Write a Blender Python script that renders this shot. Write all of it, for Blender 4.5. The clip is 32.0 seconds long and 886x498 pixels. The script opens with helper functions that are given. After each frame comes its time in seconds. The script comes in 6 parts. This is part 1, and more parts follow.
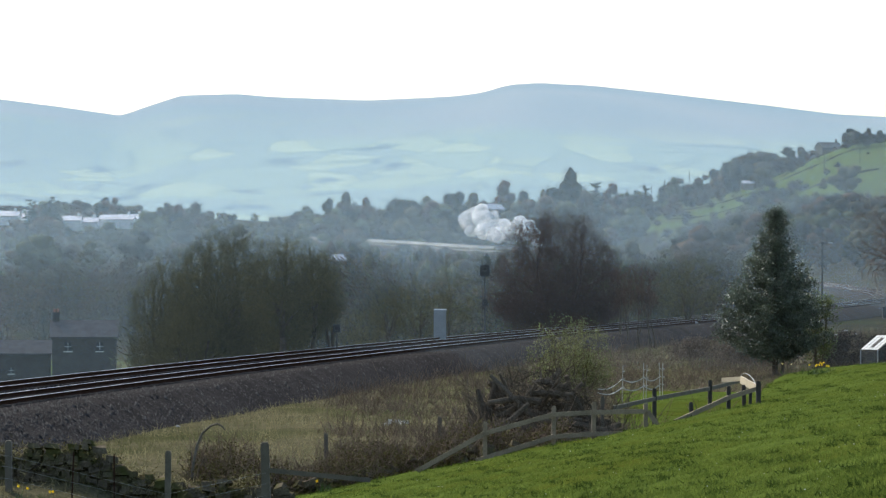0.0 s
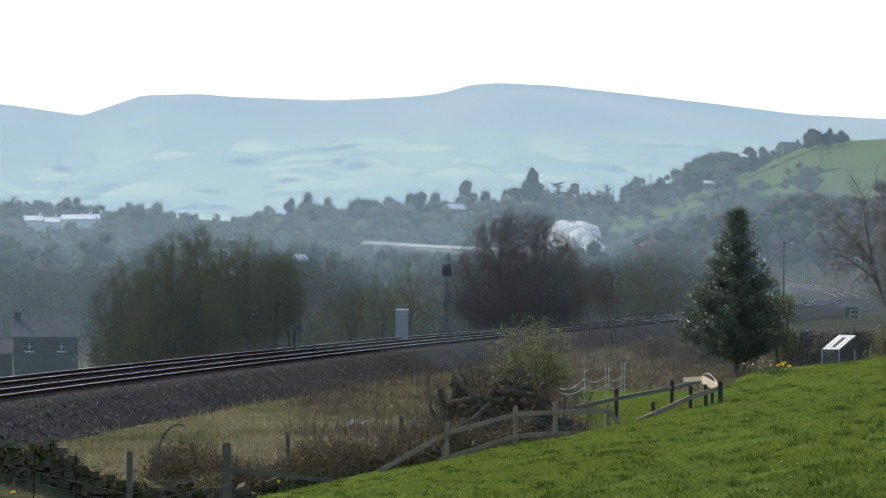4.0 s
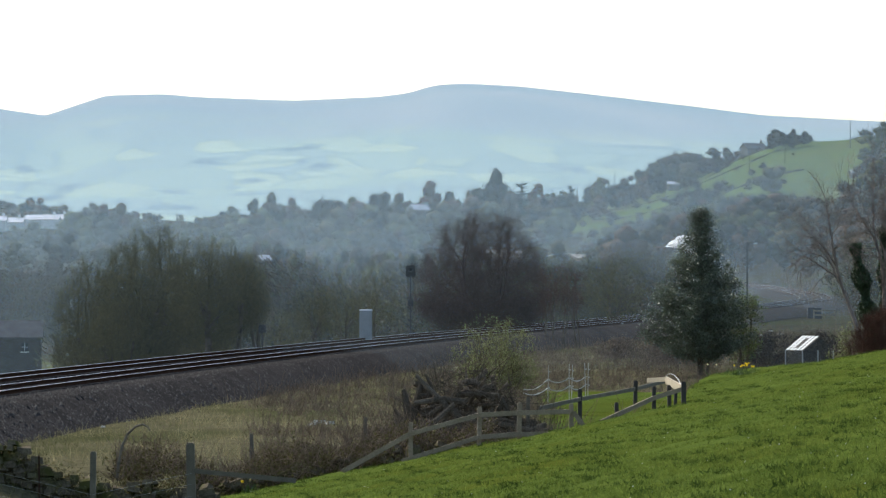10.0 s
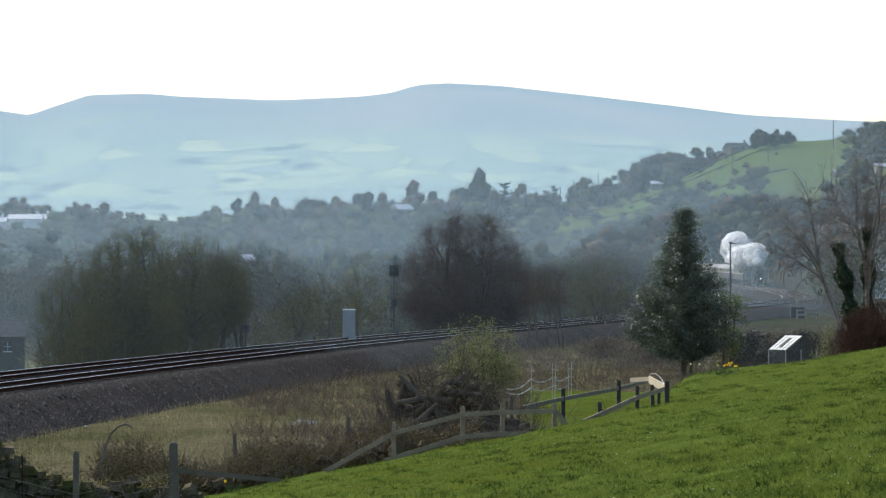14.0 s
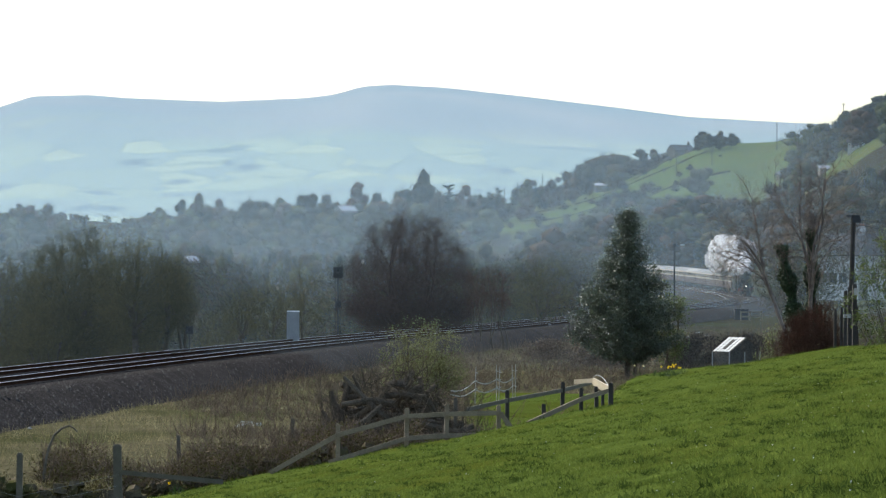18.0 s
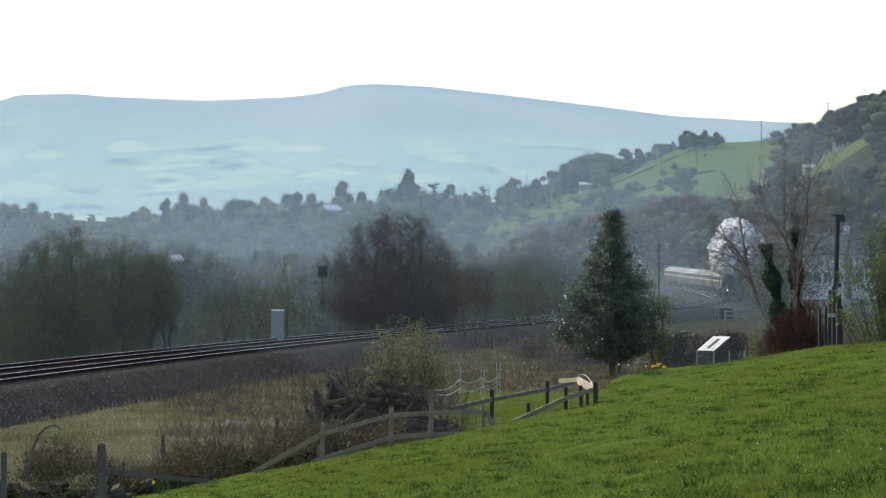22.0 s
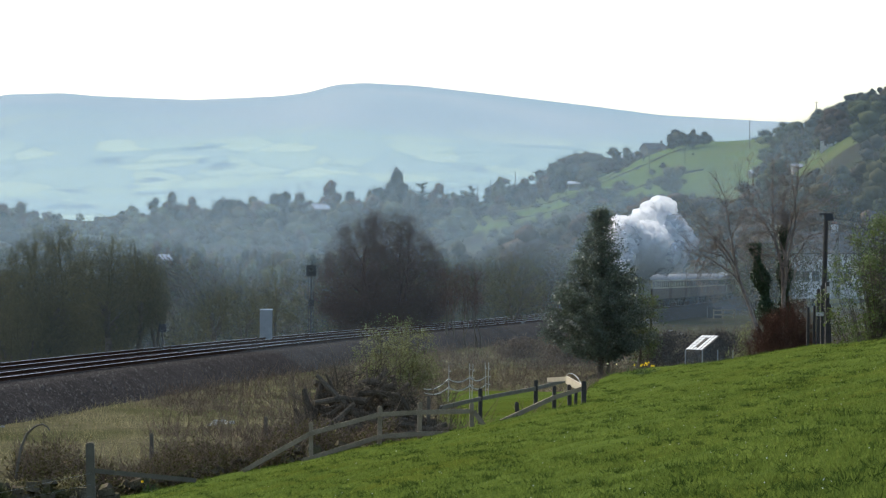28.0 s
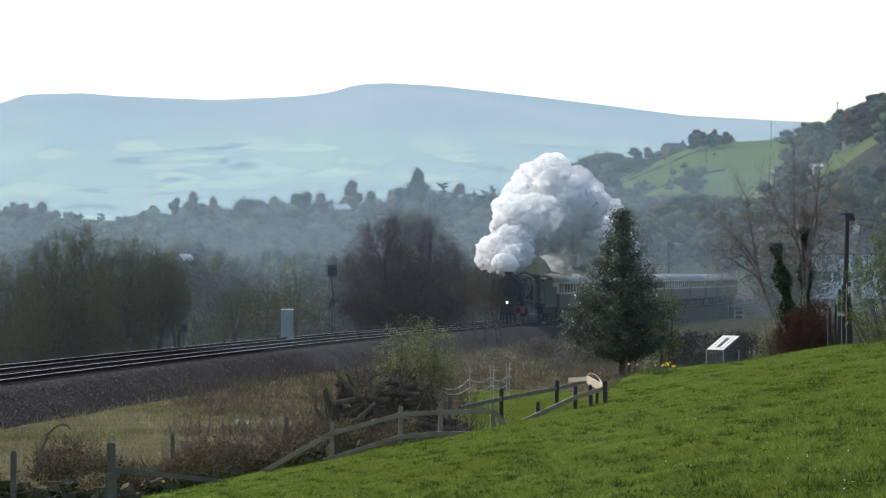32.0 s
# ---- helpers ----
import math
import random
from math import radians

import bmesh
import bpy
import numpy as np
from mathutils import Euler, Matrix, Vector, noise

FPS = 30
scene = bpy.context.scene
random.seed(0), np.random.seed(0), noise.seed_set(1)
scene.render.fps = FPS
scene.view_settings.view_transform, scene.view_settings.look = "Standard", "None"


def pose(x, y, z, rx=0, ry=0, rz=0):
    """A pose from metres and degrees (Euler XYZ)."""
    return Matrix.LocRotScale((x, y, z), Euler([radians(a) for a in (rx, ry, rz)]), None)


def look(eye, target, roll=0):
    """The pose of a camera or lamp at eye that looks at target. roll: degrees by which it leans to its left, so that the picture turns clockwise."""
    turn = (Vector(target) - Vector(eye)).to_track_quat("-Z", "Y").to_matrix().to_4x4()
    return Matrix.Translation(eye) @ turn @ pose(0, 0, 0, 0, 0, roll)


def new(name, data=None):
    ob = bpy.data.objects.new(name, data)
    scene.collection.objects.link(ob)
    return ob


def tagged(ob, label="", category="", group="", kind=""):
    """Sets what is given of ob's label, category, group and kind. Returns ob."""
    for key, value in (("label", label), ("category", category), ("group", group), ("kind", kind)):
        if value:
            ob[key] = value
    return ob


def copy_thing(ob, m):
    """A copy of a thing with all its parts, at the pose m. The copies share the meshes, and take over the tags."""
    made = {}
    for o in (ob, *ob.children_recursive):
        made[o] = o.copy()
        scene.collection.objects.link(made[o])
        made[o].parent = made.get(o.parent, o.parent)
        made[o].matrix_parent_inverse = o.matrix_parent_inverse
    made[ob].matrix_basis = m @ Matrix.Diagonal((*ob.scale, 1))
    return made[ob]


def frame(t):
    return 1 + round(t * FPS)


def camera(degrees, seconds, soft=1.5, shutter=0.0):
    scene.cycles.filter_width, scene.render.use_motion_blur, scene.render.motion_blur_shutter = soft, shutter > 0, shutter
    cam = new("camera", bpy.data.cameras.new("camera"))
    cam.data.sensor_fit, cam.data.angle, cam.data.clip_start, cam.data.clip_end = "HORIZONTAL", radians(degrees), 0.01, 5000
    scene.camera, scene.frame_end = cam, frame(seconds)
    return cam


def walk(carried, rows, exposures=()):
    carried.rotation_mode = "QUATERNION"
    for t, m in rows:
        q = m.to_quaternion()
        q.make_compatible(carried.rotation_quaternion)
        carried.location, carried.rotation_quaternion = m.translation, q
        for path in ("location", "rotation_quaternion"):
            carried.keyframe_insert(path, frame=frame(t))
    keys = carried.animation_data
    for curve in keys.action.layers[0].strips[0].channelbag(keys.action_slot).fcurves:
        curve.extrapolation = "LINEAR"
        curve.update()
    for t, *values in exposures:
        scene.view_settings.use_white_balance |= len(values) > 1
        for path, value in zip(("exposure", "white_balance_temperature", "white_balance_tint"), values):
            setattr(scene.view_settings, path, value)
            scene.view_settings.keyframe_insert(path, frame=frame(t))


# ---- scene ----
# ---------------------------------------------------------------- camera
E = 3.83        # the eye's height over the nearest rails, which lie at z = 0
LENS = 14.0
TILT = 0.413
EXPOSE = 0.75
cam = camera(LENS, 32.0, soft=1.3)
ROWS = [
    (0, -0.000, 0.000, 0.000), (0.5, -0.052, -0.003, 0.005), (1, -0.075, -0.003, -0.019), (1.5, -0.092, -0.003, 0.007), (2, -0.107, -0.001, -0.005),
    (2.5, -0.157, -0.002, -0.015), (3, -0.283, -0.001, -0.038), (3.5, -0.477, -0.002, -0.008), (5.5, -0.876, 0.001, -0.015), (6, -1.016, 0.009, 0.003),
    (6.5, -1.012, 0.023, -0.008), (7, -0.951, 0.011, 0.026), (7.5, -1.009, -0.003, 0.003), (8, -1.024, 0.001, -0.047), (8.5, -1.063, 0.010, 0.008),
    (9, -1.091, 0.002, -0.052), (9.5, -1.120, 0.002, -0.042), (10, -1.179, 0.007, -0.024), (10.5, -1.214, 0.009, -0.010), (11, -1.207, 0.012, -0.013),
    (11.5, -1.202, 0.013, -0.026), (12, -1.172, 0.024, 0.007), (12.5, -1.202, 0.016, -0.035), (13, -1.271, 0.013, -0.042), (13.5, -1.362, 0.011, -0.005),
    (14, -1.444, 0.001, -0.040), (14.5, -1.594, 0.013, -0.012), (16.5, -2.179, 0.022, -0.052), (17, -2.257, 0.026, -0.036), (17.5, -2.284, 0.026, -0.029),
    (18, -2.331, 0.029, -0.065), (18.5, -2.312, 0.040, -0.037), (19, -2.341, 0.029, -0.068), (19.5, -2.478, 0.027, -0.064), (20, -2.493, 0.029, -0.067),
    (20.5, -2.470, 0.027, -0.048), (21, -2.478, 0.027, -0.064), (21.5, -2.519, 0.025, -0.066), (22, -2.575, 0.014, -0.086), (22.5, -2.643, 0.013, -0.064),
    (23, -2.643, 0.014, -0.073), (23.5, -2.629, 0.015, -0.071), (24, -2.684, 0.013, -0.065), (24.5, -2.699, 0.021, -0.066), (25, -2.764, 0.009, -0.051),
    (25.5, -2.770, 0.020, -0.060), (27.5, -2.766, 0.014, -0.074), (28, -2.758, 0.001, -0.056), (28.5, -2.760, 0.001, -0.062), (29, -2.726, 0.004, -0.023),
    (29.5, -2.684, 0.013, -0.064), (29.9, -2.681, 0.008, -0.000), (30, -2.684, 0.013, -0.058), (30.5, -2.680, 0.003, -0.035), (31, -2.657, 0.014, -0.069),
    (31.5, -2.577, 0.000, -0.064), (32, -2.424, 0.001, -0.079),
]
walk(cam, [(t, pose(0, 0, E, 90 + TILT + pitch, roll, yaw)) for t, yaw, pitch, roll in ROWS],
     exposures=[(0.0, EXPOSE, 6400, 8), (32.0, EXPOSE, 6400, 8)])

# ---------------------------------------------------------------- daylight
SUN_AZ, SUN_EL = -38.0, 40.0      # degrees left of the first view, and above the horizon
world = bpy.data.worlds.new("world")
scene.world = world
world.use_nodes = True
wn = world.node_tree.nodes
sky = wn.new("ShaderNodeTexSky")
sky.sky_type = "NISHITA"
sky.sun_disc = False
sky.sun_elevation = radians(SUN_EL)
sky.sun_rotation = radians(SUN_AZ)
sky.dust_density = 1.8
sky.air_density = 1.0
wn["Background"].inputs["Strength"].default_value = 0.15
world.node_tree.links.new(sky.outputs[0], wn["Background"].inputs["Color"])
lamp_data = bpy.data.lights.new("sun", "SUN")
lamp_data.energy, lamp_data.angle, lamp_data.color = 2.7, radians(0.6), (1.0, 0.95, 0.86)
sun_way = Vector((math.sin(radians(SUN_AZ)) * math.cos(radians(SUN_EL)), math.cos(radians(SUN_AZ)) * math.cos(radians(SUN_EL)), math.sin(radians(SUN_EL))))
sun = new("sun", lamp_data)
sun.matrix_basis = look(sun_way * 500, (0, 0, 0))


# ---------------------------------------------------------------- materials
def material(name, low, high, scale=8.0, fine=60.0, rough=0.8, metal=0.0, bump=0.3, bump_size=0.02, patch=None, patch_scale=0.3, translucent=0.0,
             clear=0.0, emit=0.0, per_object=0.0, coat=0.0, spec=0.5):
    """Two noise scales mix low and high; a third, coarse one mixes in patch."""
    m = bpy.data.materials.new(name)
    m.use_nodes = True
    nt = m.node_tree
    n, link = nt.nodes, nt.links.new
    bsdf = n["Principled BSDF"]
    co = n.new("ShaderNodeNewGeometry") if per_object == 0 else n.new("ShaderNodeTexCoord")
    place = co.outputs["Position"] if per_object == 0 else co.outputs["Object"]
    a, b = n.new("ShaderNodeTexNoise"), n.new("ShaderNodeTexNoise")
    for node, s in ((a, scale), (b, fine)):
        node.inputs["Scale"].default_value = s
        node.inputs["Detail"].default_value = 4
        link(place, node.inputs["Vector"])
    add = n.new("ShaderNodeMath")
    add.operation = "MULTIPLY_ADD"
    add.inputs[1].default_value = 0.55
    link(b.outputs[0], add.inputs[0])
    half = n.new("ShaderNodeMath")
    half.operation = "MULTIPLY"
    half.inputs[1].default_value = 0.5
    link(a.outputs[0], half.inputs[0])
    link(half.outputs[0], add.inputs[2])
    ramp = n.new("ShaderNodeValToRGB")
    ramp.color_ramp.elements[0].position, ramp.color_ramp.elements[1].position = 0.34, 0.7
    ramp.color_ramp.elements[0].color, ramp.color_ramp.elements[1].color = (*low, 1), (*high, 1)
    link(add.outputs[0], ramp.inputs[0])
    colour = ramp.outputs[0]
    if patch:
        c = n.new("ShaderNodeTexNoise")
        c.inputs["Scale"].default_value = patch_scale
        c.inputs["Detail"].default_value = 5
        link(place, c.inputs["Vector"])
        edge = n.new("ShaderNodeMapRange")
        edge.inputs[1].default_value, edge.inputs[2].default_value = 0.47, 0.63
        link(c.outputs[0], edge.inputs[0])
        mix = n.new("ShaderNodeMix")
        mix.data_type = "RGBA"
        mix.inputs[7].default_value = (*patch, 1)
        link(edge.outputs[0], mix.inputs[0])
        link(colour, mix.inputs[6])
        colour = mix.outputs[2]
    info = n.new("ShaderNodeNewGeometry" if per_object == 0 else "ShaderNodeObjectInfo")
    hsv = n.new("ShaderNodeHueSaturation")
    vary = n.new("ShaderNodeMapRange")
    vary.inputs[3].default_value, vary.inputs[4].default_value = 0.72, 1.28
    link(info.outputs["Random Per Island" if per_object == 0 else "Random"], vary.inputs[0])
    link(vary.outputs[0], hsv.inputs["Value"])
    link(colour, hsv.inputs["Color"])
    colour = hsv.outputs[0]
    link(colour, bsdf.inputs["Base Color"])
    bsdf.inputs["Roughness"].default_value = rough
    bsdf.inputs["Metallic"].default_value = metal
    bsdf.inputs["Coat Weight"].default_value = coat
    bsdf.inputs["Specular IOR Level"].default_value = spec
    if bump:
        bp = n.new("ShaderNodeBump")
        bp.inputs["Strength"].default_value, bp.inputs["Distance"].default_value = bump, bump_size
        link(add.outputs[0], bp.inputs["Height"])
        link(bp.outputs[0], bsdf.inputs["Normal"])
    out = n["Material Output"]
    last = bsdf.outputs[0]
    if translucent:
        tr, mx = n.new("ShaderNodeBsdfTranslucent"), n.new("ShaderNodeMixShader")
        link(colour, tr.inputs["Color"])
        mx.inputs[0].default_value = translucent
        link(last, mx.inputs[1])
        link(tr.outputs[0], mx.inputs[2])
        last = mx.outputs[0]
    if clear:
        tp, mx = n.new("ShaderNodeBsdfTransparent"), n.new("ShaderNodeMixShader")
        mx.inputs[0].default_value = clear
        link(last, mx.inputs[1])
        link(tp.outputs[0], mx.inputs[2])
        last = mx.outputs[0]
    if emit:
        bsdf.inputs["Emission Color"].default_value = (1.0, 0.9, 0.72, 1)
        bsdf.inputs["Emission Strength"].default_value = emit
    link(last, out.inputs["Surface"])
    return m


M = {}
M["pasture"] = material("pasture", (0.04, 0.062, 0.012), (0.105, 0.138, 0.027), 1.6, 14, 1.0, bump=0.7, bump_size=0.06, patch=(0.066, 0.08, 0.012), patch_scale=0.22, spec=0.0)
M["blade"] = material("blade", (0.065, 0.098, 0.017), (0.165, 0.205, 0.04), 0.8, 6, 0.9, bump=0, translucent=0.45, spec=0.02)
M["scrub"] = material("scrub", (0.045, 0.042, 0.024), (0.17, 0.15, 0.086), 1.6, 11, 0.95, bump=0.9, bump_size=0.12, patch=(0.07, 0.07, 0.032), patch_scale=0.12, spec=0.0)
M["straw"] = material("straw", (0.115, 0.104, 0.052), (0.37, 0.32, 0.18), 0.6, 5, 0.9, bump=0, translucent=0.35, patch=(0.095, 0.10, 0.04), patch_scale=0.28, spec=0.0)
M["bramble"] = material("bramble", (0.085, 0.06, 0.042), (0.24, 0.18, 0.13), 1.0, 9, 0.85, bump=0, spec=0.0)
M["dark_bramble"] = material("dark_bramble", (0.016, 0.013, 0.010), (0.06, 0.045, 0.034), 1.0, 9, 0.85, bump=0, spec=0.0)
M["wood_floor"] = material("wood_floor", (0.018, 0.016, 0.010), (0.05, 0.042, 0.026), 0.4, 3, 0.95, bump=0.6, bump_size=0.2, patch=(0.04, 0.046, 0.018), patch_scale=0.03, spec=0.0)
M["hill"] = material("hill", (0.055, 0.086, 0.024), (0.105, 0.145, 0.042), 0.05, 0.5, 0.95, bump=0.4, bump_size=0.4, patch=(0.096, 0.104, 0.036), patch_scale=0.014, spec=0.0)
M["moor"] = material("moor", (0.07, 0.10, 0.05), (0.12, 0.13, 0.07), 0.004, 0.03, 0.95, bump=0.3, bump_size=2.0, patch=(0.11, 0.17, 0.05), patch_scale=0.0045, spec=0.0)
M["ballast"] = material("ballast", (0.012, 0.011, 0.0105), (0.075, 0.068, 0.063), 7.0, 22, 0.9, bump=1.0, bump_size=0.08, patch=(0.034, 0.031, 0.029), patch_scale=0.5, spec=0.0)
M["ballast_stone"] = material("ballast_stone", (0.014, 0.013, 0.0125), (0.115, 0.107, 0.10), 5.0, 16, 0.9, bump=0.3, spec=0.0)
M["rail_top"] = material("rail_top", (0.26, 0.25, 0.24), (0.36, 0.35, 0.34), 3, 40, 0.45, 1.0, bump=0.05)
M["rail_web"] = material("rail_web", (0.025, 0.013, 0.009), (0.055, 0.03, 0.02), 3, 40, 0.95, 0.0, spec=0.0)
M["sleeper"] = material("sleeper", (0.03, 0.027, 0.025), (0.075, 0.068, 0.062), 3, 40, 0.9, spec=0.0)
M["stone"] = material("stone", (0.0435, 0.0348, 0.02465), (0.174, 0.1421, 0.0986), 4, 30, 0.95, bump=0.8, bump_size=0.03, patch=(0.0725, 0.0725, 0.0261), patch_scale=1.5, spec=0.0)
M["timber"] = material("timber", (0.14, 0.105, 0.065), (0.29, 0.225, 0.15), 3, 45, 0.85, bump=0.5, bump_size=0.01)
M["grey_timber"] = material("grey_timber", (0.075, 0.062, 0.045), (0.16, 0.135, 0.1), 3, 45, 0.9, bump=0.5, bump_size=0.01)
M["dark_timber"] = material("dark_timber", (0.018, 0.015, 0.012), (0.05, 0.042, 0.034), 3, 45, 0.85, bump=0.5, bump_size=0.01)
M["pale_wood"] = material("pale_wood", (0.3, 0.24, 0.15), (0.46, 0.38, 0.26), 3, 40, 0.8, bump=0.3, bump_size=0.008)
M["bark"] = material("bark", (0.05, 0.041, 0.03), (0.14, 0.115, 0.085), 3, 20, 0.95, bump=0.7, bump_size=0.02, spec=0.0)
M["twig_olive"] = material("twig_olive", (0.06, 0.056, 0.025), (0.15, 0.135, 0.062), 0.8, 4, 0.85, bump=0, spec=0.0)
M["twig_red"] = material("twig_red", (0.04, 0.024, 0.02), (0.105, 0.062, 0.05), 0.8, 4, 0.85, bump=0, spec=0.0)
M["twig_rust"] = material("twig_rust", (0.05, 0.027, 0.019), (0.115, 0.064, 0.043), 0.8, 4, 0.85, bump=0, spec=0.0)
M["twig_grey"] = material("twig_grey", (0.115, 0.092, 0.077), (0.27, 0.22, 0.18), 0.8, 4, 0.85, bump=0, spec=0.0)
M["twig_far"] = material("twig_far", (0.03, 0.027, 0.019), (0.085, 0.072, 0.05), 0.05, 0.3, 0.95, bump=0, patch=(0.085, 0.085, 0.045), patch_scale=0.02, spec=0.0)
M["twig_far_red"] = material("twig_far_red", (0.055, 0.036, 0.026), (0.13, 0.09, 0.064), 0.05, 0.3, 0.95, bump=0, patch=(0.10, 0.075, 0.05), patch_scale=0.02, spec=0.0)
M["twig_far_grey"] = material("twig_far_grey", (0.016, 0.018, 0.015), (0.055, 0.055, 0.045), 0.05, 0.3, 0.95, bump=0, patch=(0.06, 0.065, 0.035), patch_scale=0.02, spec=0.0)
M["twig_far_ochre"] = material("twig_far_ochre", (0.05, 0.045, 0.026), (0.12, 0.105, 0.058), 0.05, 0.3, 0.95, bump=0, patch=(0.085, 0.09, 0.045), patch_scale=0.02, spec=0.0)
M["twig_far_dark"] = material("twig_far_dark", (0.012, 0.016, 0.012), (0.034, 0.04, 0.028), 0.05, 0.3, 0.95, bump=0, spec=0.0)
M["twig_far_moss"] = material("twig_far_moss", (0.05, 0.055, 0.028), (0.12, 0.125, 0.06), 0.05, 0.3, 0.95, bump=0, spec=0.0)
M["holly"] = material("holly", (0.034, 0.048, 0.027), (0.125, 0.15, 0.09), 1.0, 6, 0.42, bump=0, coat=0.04, translucent=0.16)
M["ivy"] = material("ivy", (0.012, 0.03, 0.008), (0.04, 0.07, 0.02), 1.5, 8, 0.6, bump=0, translucent=0.1)
M["hedge"] = material("hedge", (0.045, 0.039, 0.015), (0.165, 0.1425, 0.06), 1.5, 8, 0.85, bump=0, translucent=0.2, spec=0.05)
M["fir"] = material("fir", (0.008, 0.017, 0.008), (0.026, 0.042, 0.02), 0.5, 3, 0.8, bump=0, spec=0.2)
M["young_leaf"] = material("young_leaf", (0.10, 0.115, 0.035), (0.215, 0.215, 0.085), 1.5, 8, 0.6, bump=0, translucent=0.4)
M["gorse"] = material("gorse", (0.06, 0.09, 0.02), (0.14, 0.17, 0.045), 1.0, 7, 0.7, bump=0, translucent=0.3)
M["petal"] = material("petal", (0.7, 0.5, 0.02), (0.85, 0.68, 0.05), 8, 60, 0.6, bump=0, translucent=0.3)
M["petal_pale"] = material("petal_pale", (0.75, 0.65, 0.35), (0.85, 0.78, 0.5), 8, 60, 0.6, bump=0, translucent=0.3)
M["leaf_blade"] = material("leaf_blade", (0.03, 0.06, 0.008), (0.06, 0.10, 0.016), 4, 30, 0.6, bump=0, translucent=0.2)
M["tuft"] = material("tuft", (0.022, 0.042, 0.008), (0.06, 0.09, 0.02), 2, 12, 1.0, bump=0, translucent=0.3, spec=0.0)
M["white_paint"] = material("white_paint", (0.66, 0.65, 0.62), (0.8, 0.79, 0.76), 2, 30, 0.6)
M["grey_paint"] = material("grey_paint", (0.22, 0.22, 0.215), (0.32, 0.32, 0.31), 2, 30, 0.5)
M["rope"] = material("rope", (0.34, 0.33, 0.3), (0.48, 0.46, 0.42), 10, 60, 0.85)
M["black_metal"] = material("black_metal", (0.008, 0.008, 0.009), (0.03, 0.03, 0.032), 3, 40, 0.5, 0.2)
M["steel"] = material("steel", (0.18, 0.18, 0.18), (0.32, 0.32, 0.31), 3, 40, 0.45, 0.7)
M["loco_green"] = material("loco_green", (0.006, 0.014, 0.008), (0.012, 0.026, 0.015), 2, 20, 0.35, bump=0.05, coat=0.15, spec=0.4)
M["loco_black"] = material("loco_black", (0.005, 0.005, 0.005), (0.015, 0.014, 0.013), 2, 20, 0.6, bump=0.1, spec=0.2)
M["loco_red"] = material("loco_red", (0.16, 0.02, 0.014), (0.27, 0.035, 0.022), 2, 20, 0.5)
M["polished"] = material("polished", (0.55, 0.54, 0.52), (0.7, 0.69, 0.66), 2, 20, 0.25, 0.9, bump=0.03)
M["cream"] = material("cream", (0.34, 0.29, 0.2), (0.46, 0.4, 0.28), 1.5, 15, 0.5, coat=0.2)
M["umber"] = material("umber", (0.04, 0.02, 0.014), (0.075, 0.038, 0.026), 1.5, 15, 0.5, coat=0.2)
M["roof_grey"] = material("roof_grey", (0.12, 0.12, 0.12), (0.2, 0.195, 0.19), 1.0, 10, 0.7, bump=0.1, spec=0.18)
M["roof_white"] = material("roof_white", (0.19, 0.185, 0.175), (0.27, 0.265, 0.25), 1.0, 10, 0.7, bump=0.1, spec=0.18)
M["window_dark"] = material("window_dark", (0.012, 0.014, 0.016), (0.03, 0.034, 0.038), 1.0, 5, 0.08, bump=0)
M["headlamp"] = material("headlamp", (0.9, 0.85, 0.7), (0.95, 0.9, 0.8), 5, 20, 0.3, emit=3.0, bump=0)
M["steam"] = material("steam", (0.98, 0.975, 0.96), (0.995, 0.99, 0.98), 0.5, 2.5, 1.0, bump=0, translucent=0.62, clear=0.3, spec=0.0)
M["wisp"] = material("wisp", (0.96, 0.96, 0.96), (0.99, 0.99, 0.99), 0.5, 2.5, 1.0, bump=0, translucent=0.55, clear=0.66, spec=0.0)
M["slate"] = material("slate", (0.045, 0.045, 0.047), (0.10, 0.098, 0.1), 1.5, 12, 0.95, bump=0.3, spec=0.0)
M["bright_roof"] = material("bright_roof", (0.4, 0.4, 0.41), (0.58, 0.58, 0.58), 0.6, 5, 0.2, 0.4, bump=0.1)
M["house_stone"] = material("house_stone", (0.07, 0.062, 0.05), (0.16, 0.145, 0.12), 1.2, 10, 0.9, bump=0.5, spec=0.0)
M["dark_stone"] = material("dark_stone", (0.03, 0.028, 0.025), (0.075, 0.07, 0.062), 1.2, 10, 0.9, bump=0.5, spec=0.0)
M["render_white"] = material("render_white", (0.58, 0.56, 0.52), (0.74, 0.72, 0.68), 0.6, 8, 0.85, bump=0.2)
M["brick_red"] = material("brick_red", (0.2, 0.07, 0.045), (0.32, 0.13, 0.085), 2, 20, 0.9, bump=0.3)
# The sun's glint on the greenhouse panes is put into this pale grey.
M["glint_roof"] = material("glint_roof", (0.3, 0.31, 0.32), (0.42, 0.43, 0.44), 1, 8, 0.6, 0.1, bump=0.02)
M["glasshouse"] = material("glasshouse", (0.10, 0.11, 0.11), (0.16, 0.18, 0.18), 1, 8, 0.3, bump=0.02, clear=0.82, spec=0.1)
M["chalk"] = material("chalk", (0.3, 0.29, 0.26), (0.42, 0.41, 0.37), 2, 20, 0.8)


def scatter_under(mat, radius):
    """Light wanders through the thing before it leaves again."""
    p = mat.node_tree.nodes["Principled BSDF"]
    p.inputs["Subsurface Weight"].default_value = 1.0
    p.inputs["Subsurface Radius"].default_value = (radius, radius, radius)
    p.inputs["Subsurface Scale"].default_value = 1.0


